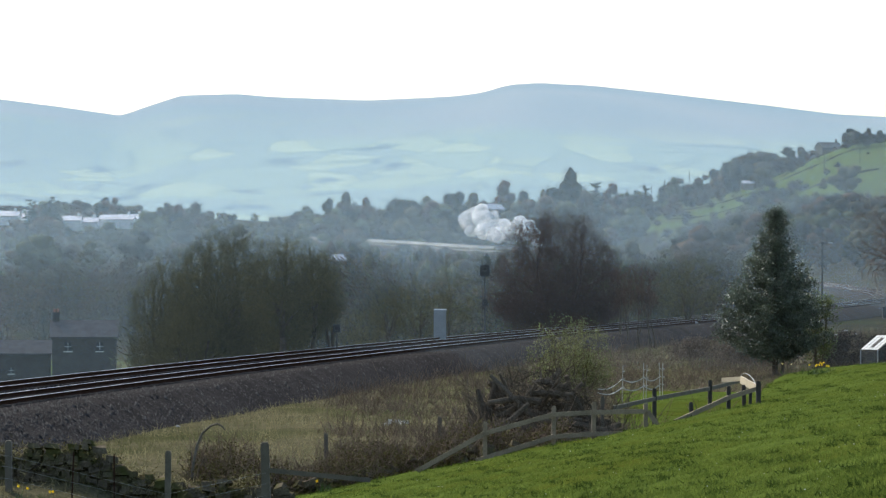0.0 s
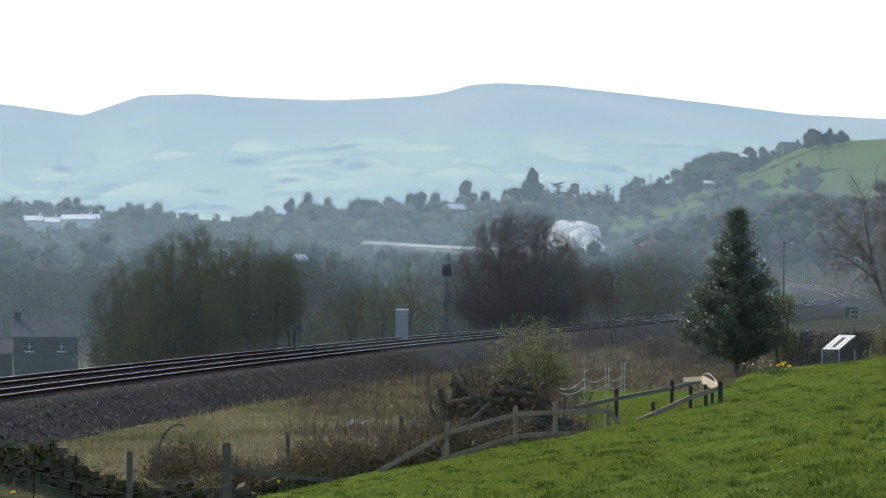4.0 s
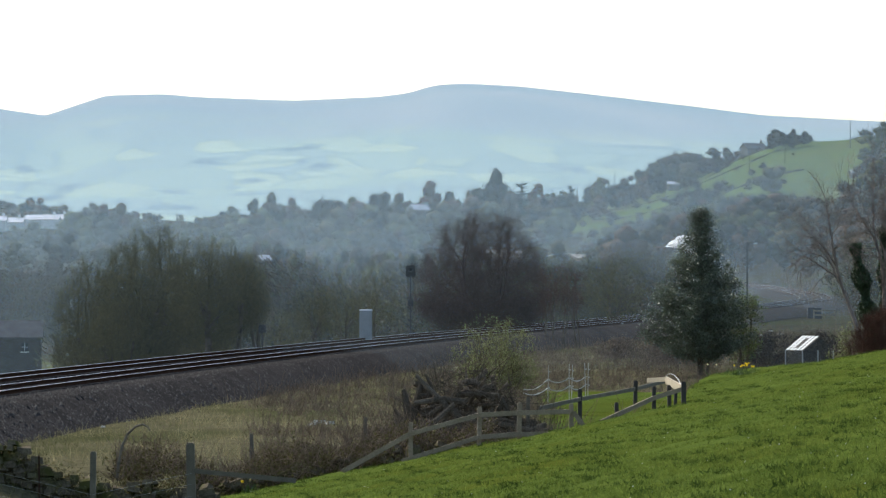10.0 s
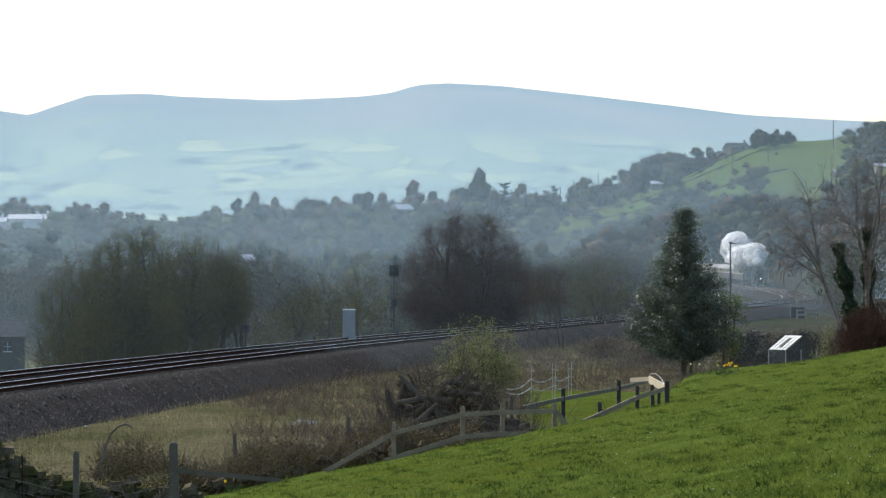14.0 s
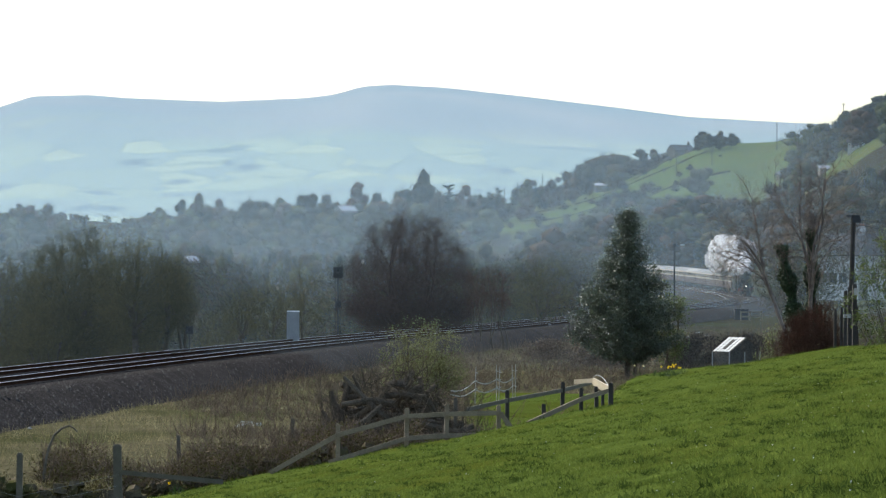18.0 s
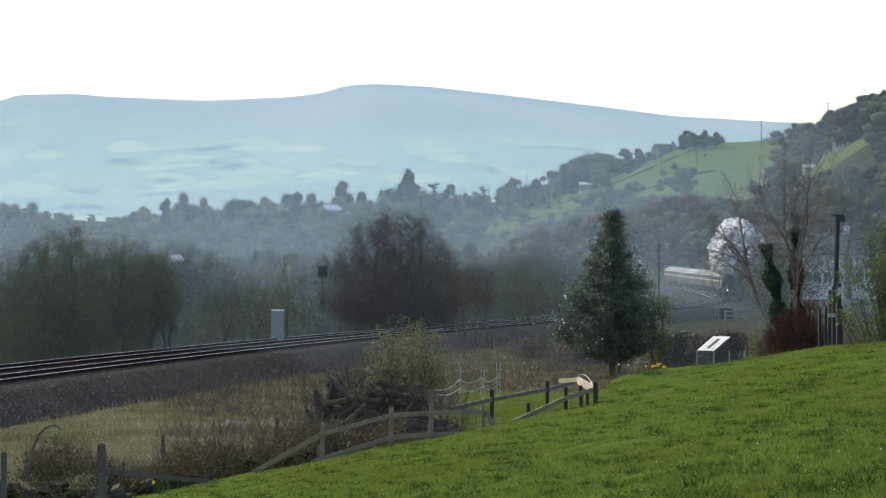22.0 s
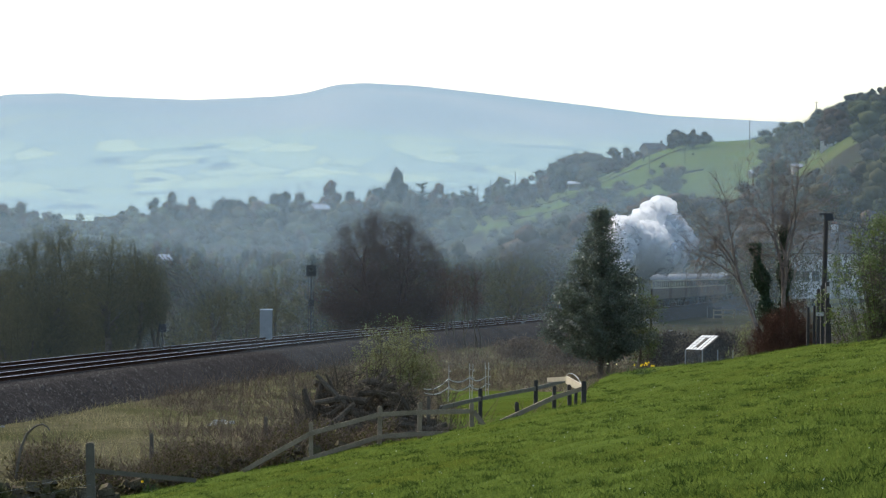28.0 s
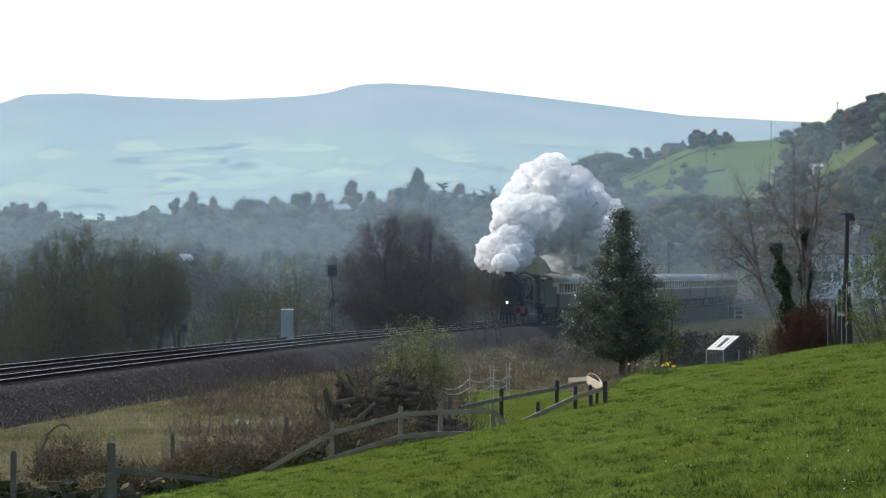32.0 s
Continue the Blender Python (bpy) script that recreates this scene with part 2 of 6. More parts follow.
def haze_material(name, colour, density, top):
    """Sheet standing in for haze: lets most light through, scatters the rest, thins out with height."""
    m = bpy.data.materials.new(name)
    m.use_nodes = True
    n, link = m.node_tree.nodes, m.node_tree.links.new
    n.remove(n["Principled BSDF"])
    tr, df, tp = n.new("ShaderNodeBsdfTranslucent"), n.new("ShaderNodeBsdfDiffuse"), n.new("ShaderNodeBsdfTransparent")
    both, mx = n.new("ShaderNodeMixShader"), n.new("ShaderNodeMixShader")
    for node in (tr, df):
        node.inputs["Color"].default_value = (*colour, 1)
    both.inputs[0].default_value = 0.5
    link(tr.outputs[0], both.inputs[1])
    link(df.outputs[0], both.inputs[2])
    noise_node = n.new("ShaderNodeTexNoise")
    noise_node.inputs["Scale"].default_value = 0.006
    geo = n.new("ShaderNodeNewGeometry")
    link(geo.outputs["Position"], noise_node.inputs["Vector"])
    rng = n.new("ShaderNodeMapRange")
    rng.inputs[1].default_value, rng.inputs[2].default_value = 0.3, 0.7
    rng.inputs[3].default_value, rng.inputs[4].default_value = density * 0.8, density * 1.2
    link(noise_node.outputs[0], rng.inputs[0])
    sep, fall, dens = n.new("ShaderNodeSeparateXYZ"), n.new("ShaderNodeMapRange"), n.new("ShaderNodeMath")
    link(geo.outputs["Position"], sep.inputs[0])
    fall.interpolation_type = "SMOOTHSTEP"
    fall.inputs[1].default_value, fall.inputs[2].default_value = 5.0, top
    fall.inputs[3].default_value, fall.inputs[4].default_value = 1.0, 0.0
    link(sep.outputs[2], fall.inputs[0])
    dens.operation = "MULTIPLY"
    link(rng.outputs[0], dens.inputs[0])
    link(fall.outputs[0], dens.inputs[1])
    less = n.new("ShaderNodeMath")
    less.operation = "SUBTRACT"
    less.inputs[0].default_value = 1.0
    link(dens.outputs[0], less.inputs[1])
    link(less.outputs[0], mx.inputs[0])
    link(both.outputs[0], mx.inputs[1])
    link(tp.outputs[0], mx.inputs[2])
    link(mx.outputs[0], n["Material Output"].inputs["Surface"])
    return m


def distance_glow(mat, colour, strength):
    """Air light of the far backdrop, put in as a glow of its surface."""
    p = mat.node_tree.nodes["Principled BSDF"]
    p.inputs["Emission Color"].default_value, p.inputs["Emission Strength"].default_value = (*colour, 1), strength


# The hills emit pale blue to look veiled by distance.
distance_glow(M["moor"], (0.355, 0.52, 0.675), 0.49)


def field_pattern(mat):
    """Walled fields on the moor's lower slopes, brown heath above."""
    n, link = mat.node_tree.nodes, mat.node_tree.links.new
    p = n["Principled BSDF"]
    geo, stretch = n.new("ShaderNodeNewGeometry"), n.new("ShaderNodeMapping")
    stretch.inputs["Scale"].default_value = (0.017, 0.0075, 0.002)
    bend, shake = n.new("ShaderNodeTexNoise"), n.new("ShaderNodeMix")
    bend.inputs["Scale"].default_value = 0.012
    bend.inputs["Detail"].default_value = 3
    link(geo.outputs["Position"], bend.inputs["Vector"])
    shake.data_type, shake.blend_type = "RGBA", "ADD"
    shake.clamp_result = False
    shake.inputs[0].default_value = 1.0
    scaled = n.new("ShaderNodeMix")
    scaled.data_type, scaled.blend_type = "RGBA", "MULTIPLY"
    scaled.inputs[0].default_value = 1.0
    scaled.inputs[7].default_value = (28.0, 90.0, 10.0, 1)
    link(bend.outputs["Color"], scaled.inputs[6])
    link(geo.outputs["Position"], shake.inputs[6])
    link(scaled.outputs[2], shake.inputs[7])
    link(shake.outputs[2], stretch.inputs[0])
    cells, edges = n.new("ShaderNodeTexVoronoi"), n.new("ShaderNodeTexVoronoi")
    edges.feature = "DISTANCE_TO_EDGE"
    for v in (cells, edges):
        v.inputs["Scale"].default_value = 1.0
        link(stretch.outputs[0], v.inputs["Vector"])
    green = n.new("ShaderNodeValToRGB")
    e = green.color_ramp.elements
    e[0].position, e[1].position = 0.15, 0.9
    e[0].color, e[1].color = (0.115, 0.13, 0.085, 1), (0.19, 0.20, 0.09, 1)
    mid = e.new(0.5)
    mid.color = (0.14, 0.158, 0.085, 1)
    sep = n.new("ShaderNodeSeparateColor")
    link(cells.outputs["Color"], sep.inputs[0])
    link(sep.outputs[0], green.inputs[0])
    wall = n.new("ShaderNodeMapRange")
    wall.inputs[1].default_value, wall.inputs[2].default_value, wall.inputs[3].default_value = 0.0, 0.05, 0.55
    link(edges.outputs[0], wall.inputs[0])
    dark = n.new("ShaderNodeMix")
    dark.data_type, dark.blend_type = "RGBA", "MULTIPLY"
    dark.inputs[0].default_value = 1.0
    copse, spot_of, shade_of = n.new("ShaderNodeTexNoise"), n.new("ShaderNodeMapRange"), n.new("ShaderNodeMix")
    copse.inputs["Scale"].default_value = 0.9
    copse.inputs["Detail"].default_value = 4
    link(stretch.outputs[0], copse.inputs["Vector"])
    spot_of.inputs[1].default_value, spot_of.inputs[2].default_value = 0.6, 0.66
    link(copse.outputs[0], spot_of.inputs[0])
    shade_of.data_type = "RGBA"
    shade_of.inputs[7].default_value = (0.045, 0.05, 0.035, 1)
    link(spot_of.outputs[0], shade_of.inputs[0])
    link(green.outputs[0], shade_of.inputs[6])
    link(shade_of.outputs[2], dark.inputs[6])
    link(wall.outputs[0], dark.inputs[7])
    xyz, band, wob, add = n.new("ShaderNodeSeparateXYZ"), n.new("ShaderNodeMapRange"), n.new("ShaderNodeTexNoise"), n.new("ShaderNodeMath")
    link(geo.outputs["Position"], xyz.inputs[0])
    wob.inputs["Scale"].default_value = 0.0022
    wob.inputs["Detail"].default_value = 6
    link(geo.outputs["Position"], wob.inputs["Vector"])
    add.operation = "MULTIPLY_ADD"
    add.inputs[1].default_value = 130.0
    link(wob.outputs[0], add.inputs[0])
    link(xyz.outputs[2], add.inputs[2])
    band.interpolation_type = "SMOOTHSTEP"
    band.inputs[1].default_value, band.inputs[2].default_value = 170.0, 235.0
    link(add.outputs[0], band.inputs[0])
    both = n.new("ShaderNodeMix")
    both.data_type = "RGBA"
    link(band.outputs[0], both.inputs[0])
    link(dark.outputs[2], both.inputs[6])
    heath = n.new("ShaderNodeValToRGB")
    heath.color_ramp.elements[0].position, heath.color_ramp.elements[1].position = 0.35, 0.65
    heath.color_ramp.elements[0].color, heath.color_ramp.elements[1].color = (0.075, 0.075, 0.065, 1), (0.15, 0.125, 0.10, 1)
    link(wob.outputs[0], heath.inputs[0])
    link(heath.outputs[0], both.inputs[7])
    link(both.outputs[2], p.inputs["Base Color"])


field_pattern(M["moor"])


scatter_under(M["steam"], 2.4)


# ---------------------------------------------------------------- mesh tools
class Geo:
    """Collects simple solids into one mesh."""

    def __init__(self):
        self.v, self.f = [], []

    def add(self, verts, faces):
        k = len(self.v)
        self.v += [tuple(p) for p in verts]
        self.f += [tuple(i + k for i in f) for f in faces]
        return self

    def box(self, c, s, rz=0.0, rx=0.0, ry=0.0, taper=1.0):
        m = pose(*c, rx, ry, rz)
        x, y, z = (q / 2 for q in s)
        vs = [m @ Vector((a * x * (taper if b > 0 else 1), d * y * (taper if b > 0 else 1), b * z)) for b in (-1, 1) for a, d in ((-1, -1), (1, -1), (1, 1), (-1, 1))]
        return self.add(vs, [(3, 2, 1, 0), (4, 5, 6, 7), (0, 1, 5, 4), (1, 2, 6, 5), (2, 3, 7, 6), (3, 0, 4, 7)])

    def beam(self, a, b, w, h):
        """A square bar from a to b, w wide and h high."""
        a, b = Vector(a), Vector(b)
        way = (b - a).normalized()
        side = way.cross(Vector((0, 0, 1)))
        side = side.normalized() if side.length > 1e-4 else Vector((1, 0, 0))
        up = side.cross(way)
        vs = [p + side * (i * w / 2) + up * (j * h / 2) for p in (a, b) for i, j in ((-1, -1), (1, -1), (1, 1), (-1, 1))]
        return self.add(vs, [(0, 1, 2, 3), (7, 6, 5, 4), (0, 4, 5, 1), (1, 5, 6, 2), (2, 6, 7, 3), (3, 7, 4, 0)])

    def tube(self, a, b, r0, r1=None, n=12, caps=True):
        a, b = Vector(a), Vector(b)
        r1 = r0 if r1 is None else r1
        way = (b - a).normalized()
        side = way.orthogonal().normalized()
        up = way.cross(side)
        ring = [side * math.cos(2 * math.pi * i / n) + up * math.sin(2 * math.pi * i / n) for i in range(n)]
        vs = [a + q * r0 for q in ring] + [b + q * r1 for q in ring]
        fs = [(i, (i + 1) % n, n + (i + 1) % n, n + i) for i in range(n)]
        if caps:
            fs += [tuple(range(n - 1, -1, -1)), tuple(range(n, 2 * n))]
        return self.add(vs, fs)

    def loft(self, rings, close=True):
        """Skins equal rings of points."""
        n = len(rings[0])
        vs = [p for ring in rings for p in ring]
        fs = [(k * n + i, k * n + (i + 1) % n, (k + 1) * n + (i + 1) % n, (k + 1) * n + i) for k in range(len(rings) - 1) for i in range(n)]
        if close:
            fs += [tuple(range(n - 1, -1, -1)), tuple(range((len(rings) - 1) * n, len(rings) * n))]
        return self.add(vs, fs)

    def mesh(self, name):
        me = bpy.data.meshes.new(name)
        me.from_pydata([tuple(p) for p in self.v], [], self.f)
        return me


def part(name, geo, mat, parent=None, label="", smooth=False):
    """Links a Geo, or a ready mesh, as one object."""
    me = geo.mesh(name) if isinstance(geo, Geo) else geo
    if not me.materials:
        me.materials.append(M[mat] if isinstance(mat, str) else mat)
    if smooth:
        me.polygons.foreach_set("use_smooth", [True] * len(me.polygons))
    ob = new(name, me)
    if parent:
        ob.parent = parent
    if label:
        ob["label"] = label
    return ob


def thing(name, m, label, category, group="", kind=""):
    ob = new(name)
    ob.empty_display_size = 0.3
    ob.matrix_basis = m
    return tagged(ob, label, category, group, kind)


def mesh_np(name, verts, faces):
    """A mesh from arrays: verts (n, 3), faces (m, 3 or 4)."""
    me = bpy.data.meshes.new(name)
    verts, faces = np.asarray(verts, np.float32), np.asarray(faces, np.int32)
    k = faces.shape[1]
    me.vertices.add(len(verts))
    me.vertices.foreach_set("co", verts.ravel())
    me.loops.add(faces.size)
    me.loops.foreach_set("vertex_index", faces.ravel())
    me.polygons.add(len(faces))
    me.polygons.foreach_set("loop_start", np.arange(0, faces.size, k, dtype=np.int32))
    me.polygons.foreach_set("loop_total", np.full(len(faces), k, np.int32))
    me.update(calc_edges=True)
    return me


def smooth_step(a, b, x):
    t = np.clip((x - a) / (b - a), 0, 1)
    return t * t * (3 - 2 * t)


rng = np.random.default_rng(7)


def waves(x, y, size, seed, n=7):
    """Smooth, cheap relief of about unit height and the given size in metres."""
    r = np.random.default_rng(seed)
    z = np.zeros(np.broadcast(x, y).shape)
    for k in range(n):
        a, f, ph = r.uniform(0, 6.28), r.uniform(0.6, 2.2) * 6.28 / size, r.uniform(0, 6.28)
        z = z + np.sin((x * math.cos(a) + y * math.sin(a)) * f + ph) / n ** 0.5
    return z


# ---------------------------------------------------------------- the railway's line
LINE = np.array([(-40, -140), (-33, -70), (-27, -10), (-20.8, 60), (-14.5, 118), (0, 204), (17.9, 288), (34, 370), (51, 453), (71.5, 578), (77.5, 718),
                 (71, 812), (60.8, 884), (28, 1023), (-20, 1160), (-90, 1320), (-190, 1500), (-330, 1700)], float)


def line_points():
    out = []
    for i in range(1, len(LINE) - 2):
        p0, p1, p2, p3 = LINE[i - 1:i + 3]
        for t in np.arange(0, 1, 1 / 60):
            out.append(0.5 * (2 * p1 + (p2 - p0) * t + (2 * p0 - 5 * p1 + 4 * p2 - p3) * t * t + (3 * p1 - p0 - 3 * p2 + p3) * t ** 3))
    p = np.array(out)
    d = np.r_[0, np.cumsum(np.linalg.norm(np.diff(p, axis=0), axis=1))]
    s = np.arange(0, d[-1], 2.0)
    return s, np.c_[np.interp(s, d, p[:, 0]), np.interp(s, d, p[:, 1])]


LINE_S, LINE_P = line_points()
LINE_T = np.gradient(LINE_P, axis=0)
LINE_T /= np.linalg.norm(LINE_T, axis=1)[:, None]
LINE_N = np.c_[LINE_T[:, 1], -LINE_T[:, 0]]          # to the right, going away
LINE_Z = np.interp(LINE_P[:, 1], [0, 560, 690, 800, 900, 1085, 1200, 1700], [0, 0.3, 1.5, 3.0, 5.0, 9.0, 12.6, 22.0])


def on_line(s, off=0.0):
    """Place and heading of the line at s metres, off metres to its right."""
    q = [float(np.interp(s, LINE_S, a)) for a in (LINE_P[:, 0], LINE_P[:, 1], LINE_Z, LINE_T[:, 0], LINE_T[:, 1])]
    return Vector((q[0] + q[4] * off, q[1] - q[3] * off, q[2])), math.degrees(math.atan2(q[4], q[3]))


def line_distance(x, y):
    """Signed distance from the line (right: plus) and the rail's height there."""
    d, z = np.empty(x.size), np.empty(x.size)
    xs, ys = x.ravel(), y.ravel()
    for k in range(0, x.size, 4000):
        dx, dy = xs[k:k + 4000, None] - LINE_P[None, ::2, 0], ys[k:k + 4000, None] - LINE_P[None, ::2, 1]
        i = np.argmin(dx * dx + dy * dy, axis=1)
        j = np.arange(len(i))
        n, t = LINE_N[::2][i], LINE_T[::2][i]
        side = dx[j, i] * n[:, 0] + dy[j, i] * n[:, 1]
        far = np.hypot(dx[j, i], dy[j, i])
        d[k:k + 4000] = np.where(np.abs(side) > 0.9 * far, side, np.sign(side) * far)
        z[k:k + 4000] = LINE_Z[::2][i]
    return d.reshape(x.shape), z.reshape(x.shape)


# ---------------------------------------------------------------- the ground's relief
def field_z(x, y):
    return E - 1.7 - 0.035 * y + 0.2 * x


def field_edge(u):
    """How far the field reaches, by the tangent of the bearing."""
    return np.interp(u, [-0.3, -0.1, -0.04, 0.05, 0.087, 0.0895, 0.0965, 0.123, 0.171, 0.25], [75, 82, 93, 91, 94, 130, 148, 125, 103, 85])


RIDGE = np.array([(-2000, 215), (-900, 190), (-300, 172), (0, 178), (100, 190), (215, 206), (262, 189), (320, 170), (420, 167), (480, 172), (650, 178), (800, 171), (855, 164), (900, 150),
                  (955, 147), (1050, 152), (1200, 169), (1350, 187), (1480, 204), (1650, 214), (1900, 226), (2600, 260)], float)
F = 784 / math.tan(radians(LENS / 2))


def bearing(px):
    """The bearing's tangent of a column of the first view."""
    return (px - 784) / F


def ground_z(x, y):
    x, y = np.asarray(x, float), np.asarray(y, float)
    dist = np.hypot(x, y)
    u = np.where(y > 1, x / np.maximum(y, 1), np.sign(x) * 2)
    u = np.clip(u, -2, 2)
    d, zt = line_distance(x, y)
    # valley on the far side of the line, and the land beyond
    far = np.interp(dist, [0, 150, 250, 420, 700, 1000, 1150, 1320, 1500, 1700, 2300, 2600], [-3, -5, -8, -9.5, -4, 4, 9, 19, 24, 25, 26, 40]) + 1.2 * waves(x, y, 160, 3)
    far = far + smooth_step(-0.02, -0.12, u) * smooth_step(700, 1300, dist) * 6
    # spur on the right
    px = 784 + F * u
    h1 = np.interp(dist, [500, 800, 1000, 1150, 1300, 1450, 1900], [-3, 1, 8, 19, 27, 34, 30])
    h2 = np.interp(dist, [500, 700, 900, 1050, 1200, 1350, 1900], [-2, 4, 14, 25, 38, 54, 44])
    h3 = np.interp(dist, [350, 500, 700, 850, 1000, 1150, 1900], [0, 6, 22, 36, 48, 58, 60])
    h4 = np.interp(dist, [300, 450, 600, 800, 1000, 1200, 1900], [0, 8, 24, 50, 75, 90, 90])
    k = [smooth_step(a, b, px) for a, b in ((960, 1200), (1200, 1568), (1568, 1880), (1880, 2300))]
    spur = far * (1 - k[0]) + h1 * k[0]
    for hz, w in ((h2, k[1]), (h3, k[2]), (h4, k[3])):
        spur = spur * (1 - w) + hz * w
    outer = smooth_step(-30, 20, d)
    near_right = -1.0 + np.clip(d - 8, 0, 200) * 0.04
    blend = smooth_step(430, 620, dist)
    right = near_right * (1 - blend) + spur * blend
    z = far * (1 - outer) + right * outer
    z = np.where((u > 0.03) & (dist > 600), spur * smooth_step(0.03, 0.06, u) + z * (1 - smooth_step(0.03, 0.06, u)), z)
    # low ground between field and line
    low = -1.15 + 0.12 * waves(x, y, 17, 11) + 0.05 * waves(x, y, 5, 12) - smooth_step(-2, -12, x) * smooth_step(115, 90, y) * 0.5
    w = smooth_step(330, 230, y) * smooth_step(-4, 0, d)
    z = low * w + z * (1 - w)
    # formation of the line
    w = np.exp(-(d / 17) ** 2) * smooth_step(2600, 1800, dist)
    z = (zt - 1.15) * w + z * (1 - w)
    z = np.where(np.abs(d) < 6.4, np.minimum(z, zt - 1.0), z)
    # the far moor
    ridge = E + (487 - np.interp(px, RIDGE[:, 0], RIDGE[:, 1])) / F * 4200
    up = np.clip((dist - 2100) / 2100, 0, 1)
    moor = 28 + (ridge - 28) * (0.62 * up + 0.38 * smooth_step(0.25, 1, up)) + 9 * waves(x, y, 900, 5) * smooth_step(0, 0.3, up) * smooth_step(1, 0.7, up)
    moor = moor - np.clip(dist - 4200, 0, 900) * 0.25
    w = smooth_step(1900, 2500, dist)
    z = z * (1 - w) + moor * w
    # the field in front, ending at a bank
    edge = field_edge(u)
    edge = np.where(y > 1, edge, 85)
    bank = smooth_step(0, 7, dist - edge)
    fz = field_z(x, y) + 0.03 * waves(x, y, 22, 21) * smooth_step(10, 40, dist) + 0.03 * waves(x, y, 4, 22)
    w = (1 - bank) * smooth_step(0, 6, d - 4) * smooth_step(400, 250, dist)
    return fz * w + z * (1 - w)


# ---------------------------------------------------------------- ground sheet
def make_ground():
    fine_a = np.arange(-0.19, 0.26, 0.0016)
    az = np.r_[np.linspace(-math.pi, -0.6, 26), np.linspace(-0.55, -0.2, 16), fine_a, np.linspace(0.27, 0.6, 16), np.linspace(0.7, math.pi, 24)]
    rad = np.r_[0.0, 1.0, 2.5, 5.0, np.geomspace(8, 60, 45), np.geomspace(61, 360, 150), np.geomspace(364, 2300, 125)]
    a, r = np.meshgrid(az, rad)
    x, y = r * np.sin(a), r * np.cos(a)
    z = ground_z(x, y)
    n = len(az)
    i = np.arange(len(rad) - 1)[:, None] * n + np.arange(n - 1)[None, :]
    faces = np.stack([i, i + 1, i + n + 1, i + n], -1).reshape(-1, 4)[:, ::-1]
    me = mesh_np("ground", np.stack([x, y, z], -1).reshape(-1, 3), faces)
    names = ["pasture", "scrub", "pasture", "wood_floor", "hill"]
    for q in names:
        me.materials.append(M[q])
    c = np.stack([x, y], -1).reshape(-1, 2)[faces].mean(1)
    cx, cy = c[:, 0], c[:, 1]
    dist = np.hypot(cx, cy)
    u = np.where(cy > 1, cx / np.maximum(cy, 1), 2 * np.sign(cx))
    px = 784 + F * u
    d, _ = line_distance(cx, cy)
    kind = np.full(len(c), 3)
    kind[(dist < 255 + 12 * waves(cx, cy, 30, 35)) & (d > -8)] = 1
    kind[(dist < field_edge(u) + 3.5 + waves(cx, cy, 6, 31)) & (d > 4)] = 0
    kind[(np.abs(cx - 9.5) < 4.2) & (cy > 97) & (cy < 156) & (u > 0.047) & (u < 0.098) & (kind != 0)] = 2
    wob = 25 * waves(cx, cy, 180, 33)
    lower = np.interp(px, [1080, 1180, 1330, 1420, 1520, 1640, 1700], [1200, 1120, 1120, 1090, 1020, 1060, 1230])
    kind[(px > 1120) & (px < 1690) & (dist > lower + wob) & (dist < 1700)] = 4
    kind[(px > 20) & (px < 260) & (dist > 415) & (dist < 480)] = 4
    kind[(px > 560) & (px < 680) & (dist > 1010) & (dist < 1120)] = 4
    kind[(px > 1690) & (px < 1860) & (dist > 860) & (dist < 1250)] = 4
    kind[dist > 1900] = 3
    me.polygons.foreach_set("material_index", kind.astype(np.int32))
    me.polygons.foreach_set("use_smooth", [True] * len(faces))
    tagged(new("ground", me), "sloping green pasture, rough scrub, wooded valley and far moorland", "ground", kind="structure")


make_ground()


def make_backdrop():
    """The moor behind the valley."""
    az = np.r_[np.linspace(-math.pi, -0.5, 30), np.linspace(-0.49, 0.5, 300), np.linspace(0.55, math.pi, 30)]
    rad = np.r_[np.geomspace(2290, 4180, 60), 4200, np.geomspace(4230, 4900, 8)]
    a, r = np.meshgrid(az, rad)
    x, y = r * np.sin(a), r * np.cos(a)
    n = len(az)
    i = np.arange(len(rad) - 1)[:, None] * n + np.arange(n - 1)[None, :]
    me = mesh_np("backdrop", np.stack([x, y, ground_z(x, y) - (a == 9) * 1.0], -1).reshape(-1, 3), np.stack([i + n, i + n + 1, i + 1, i], -1).reshape(-1, 4))
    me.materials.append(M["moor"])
    me.polygons.foreach_set("use_smooth", [True] * len(me.polygons))
    tagged(new("backdrop", me), "moorland hills with faint green fields, paled by an added blue glow for haze", "hills", kind="structure")


make_backdrop()


# ---------------------------------------------------------------- the railway
def sweep(profile, s0, s1, step, closed=False):
    """Skins a cross-section (offset, height) along the line."""
    ss = np.arange(s0, s1, step)
    px, py, pz = (np.interp(ss, LINE_S, a) for a in (LINE_P[:, 0], LINE_P[:, 1], LINE_Z))
    nx, ny = np.interp(ss, LINE_S, LINE_N[:, 0]), np.interp(ss, LINE_S, LINE_N[:, 1])
    o, h = np.array(profile, float).T
    v = np.stack([px[:, None] + nx[:, None] * o, py[:, None] + ny[:, None] * o, pz[:, None] + h + 0 * px[:, None]], -1)
    k = len(o)
    m = k if closed else k - 1
    i = np.arange(len(ss) - 1)[:, None] * k + np.arange(m)[None, :]
    j = np.arange(len(ss) - 1)[:, None] * k + (np.arange(m)[None, :] + 1) % k
    return v.reshape(-1, 3), np.stack([i, j, j + k, i + k], -1).reshape(-1, 4)[:, ::-1]


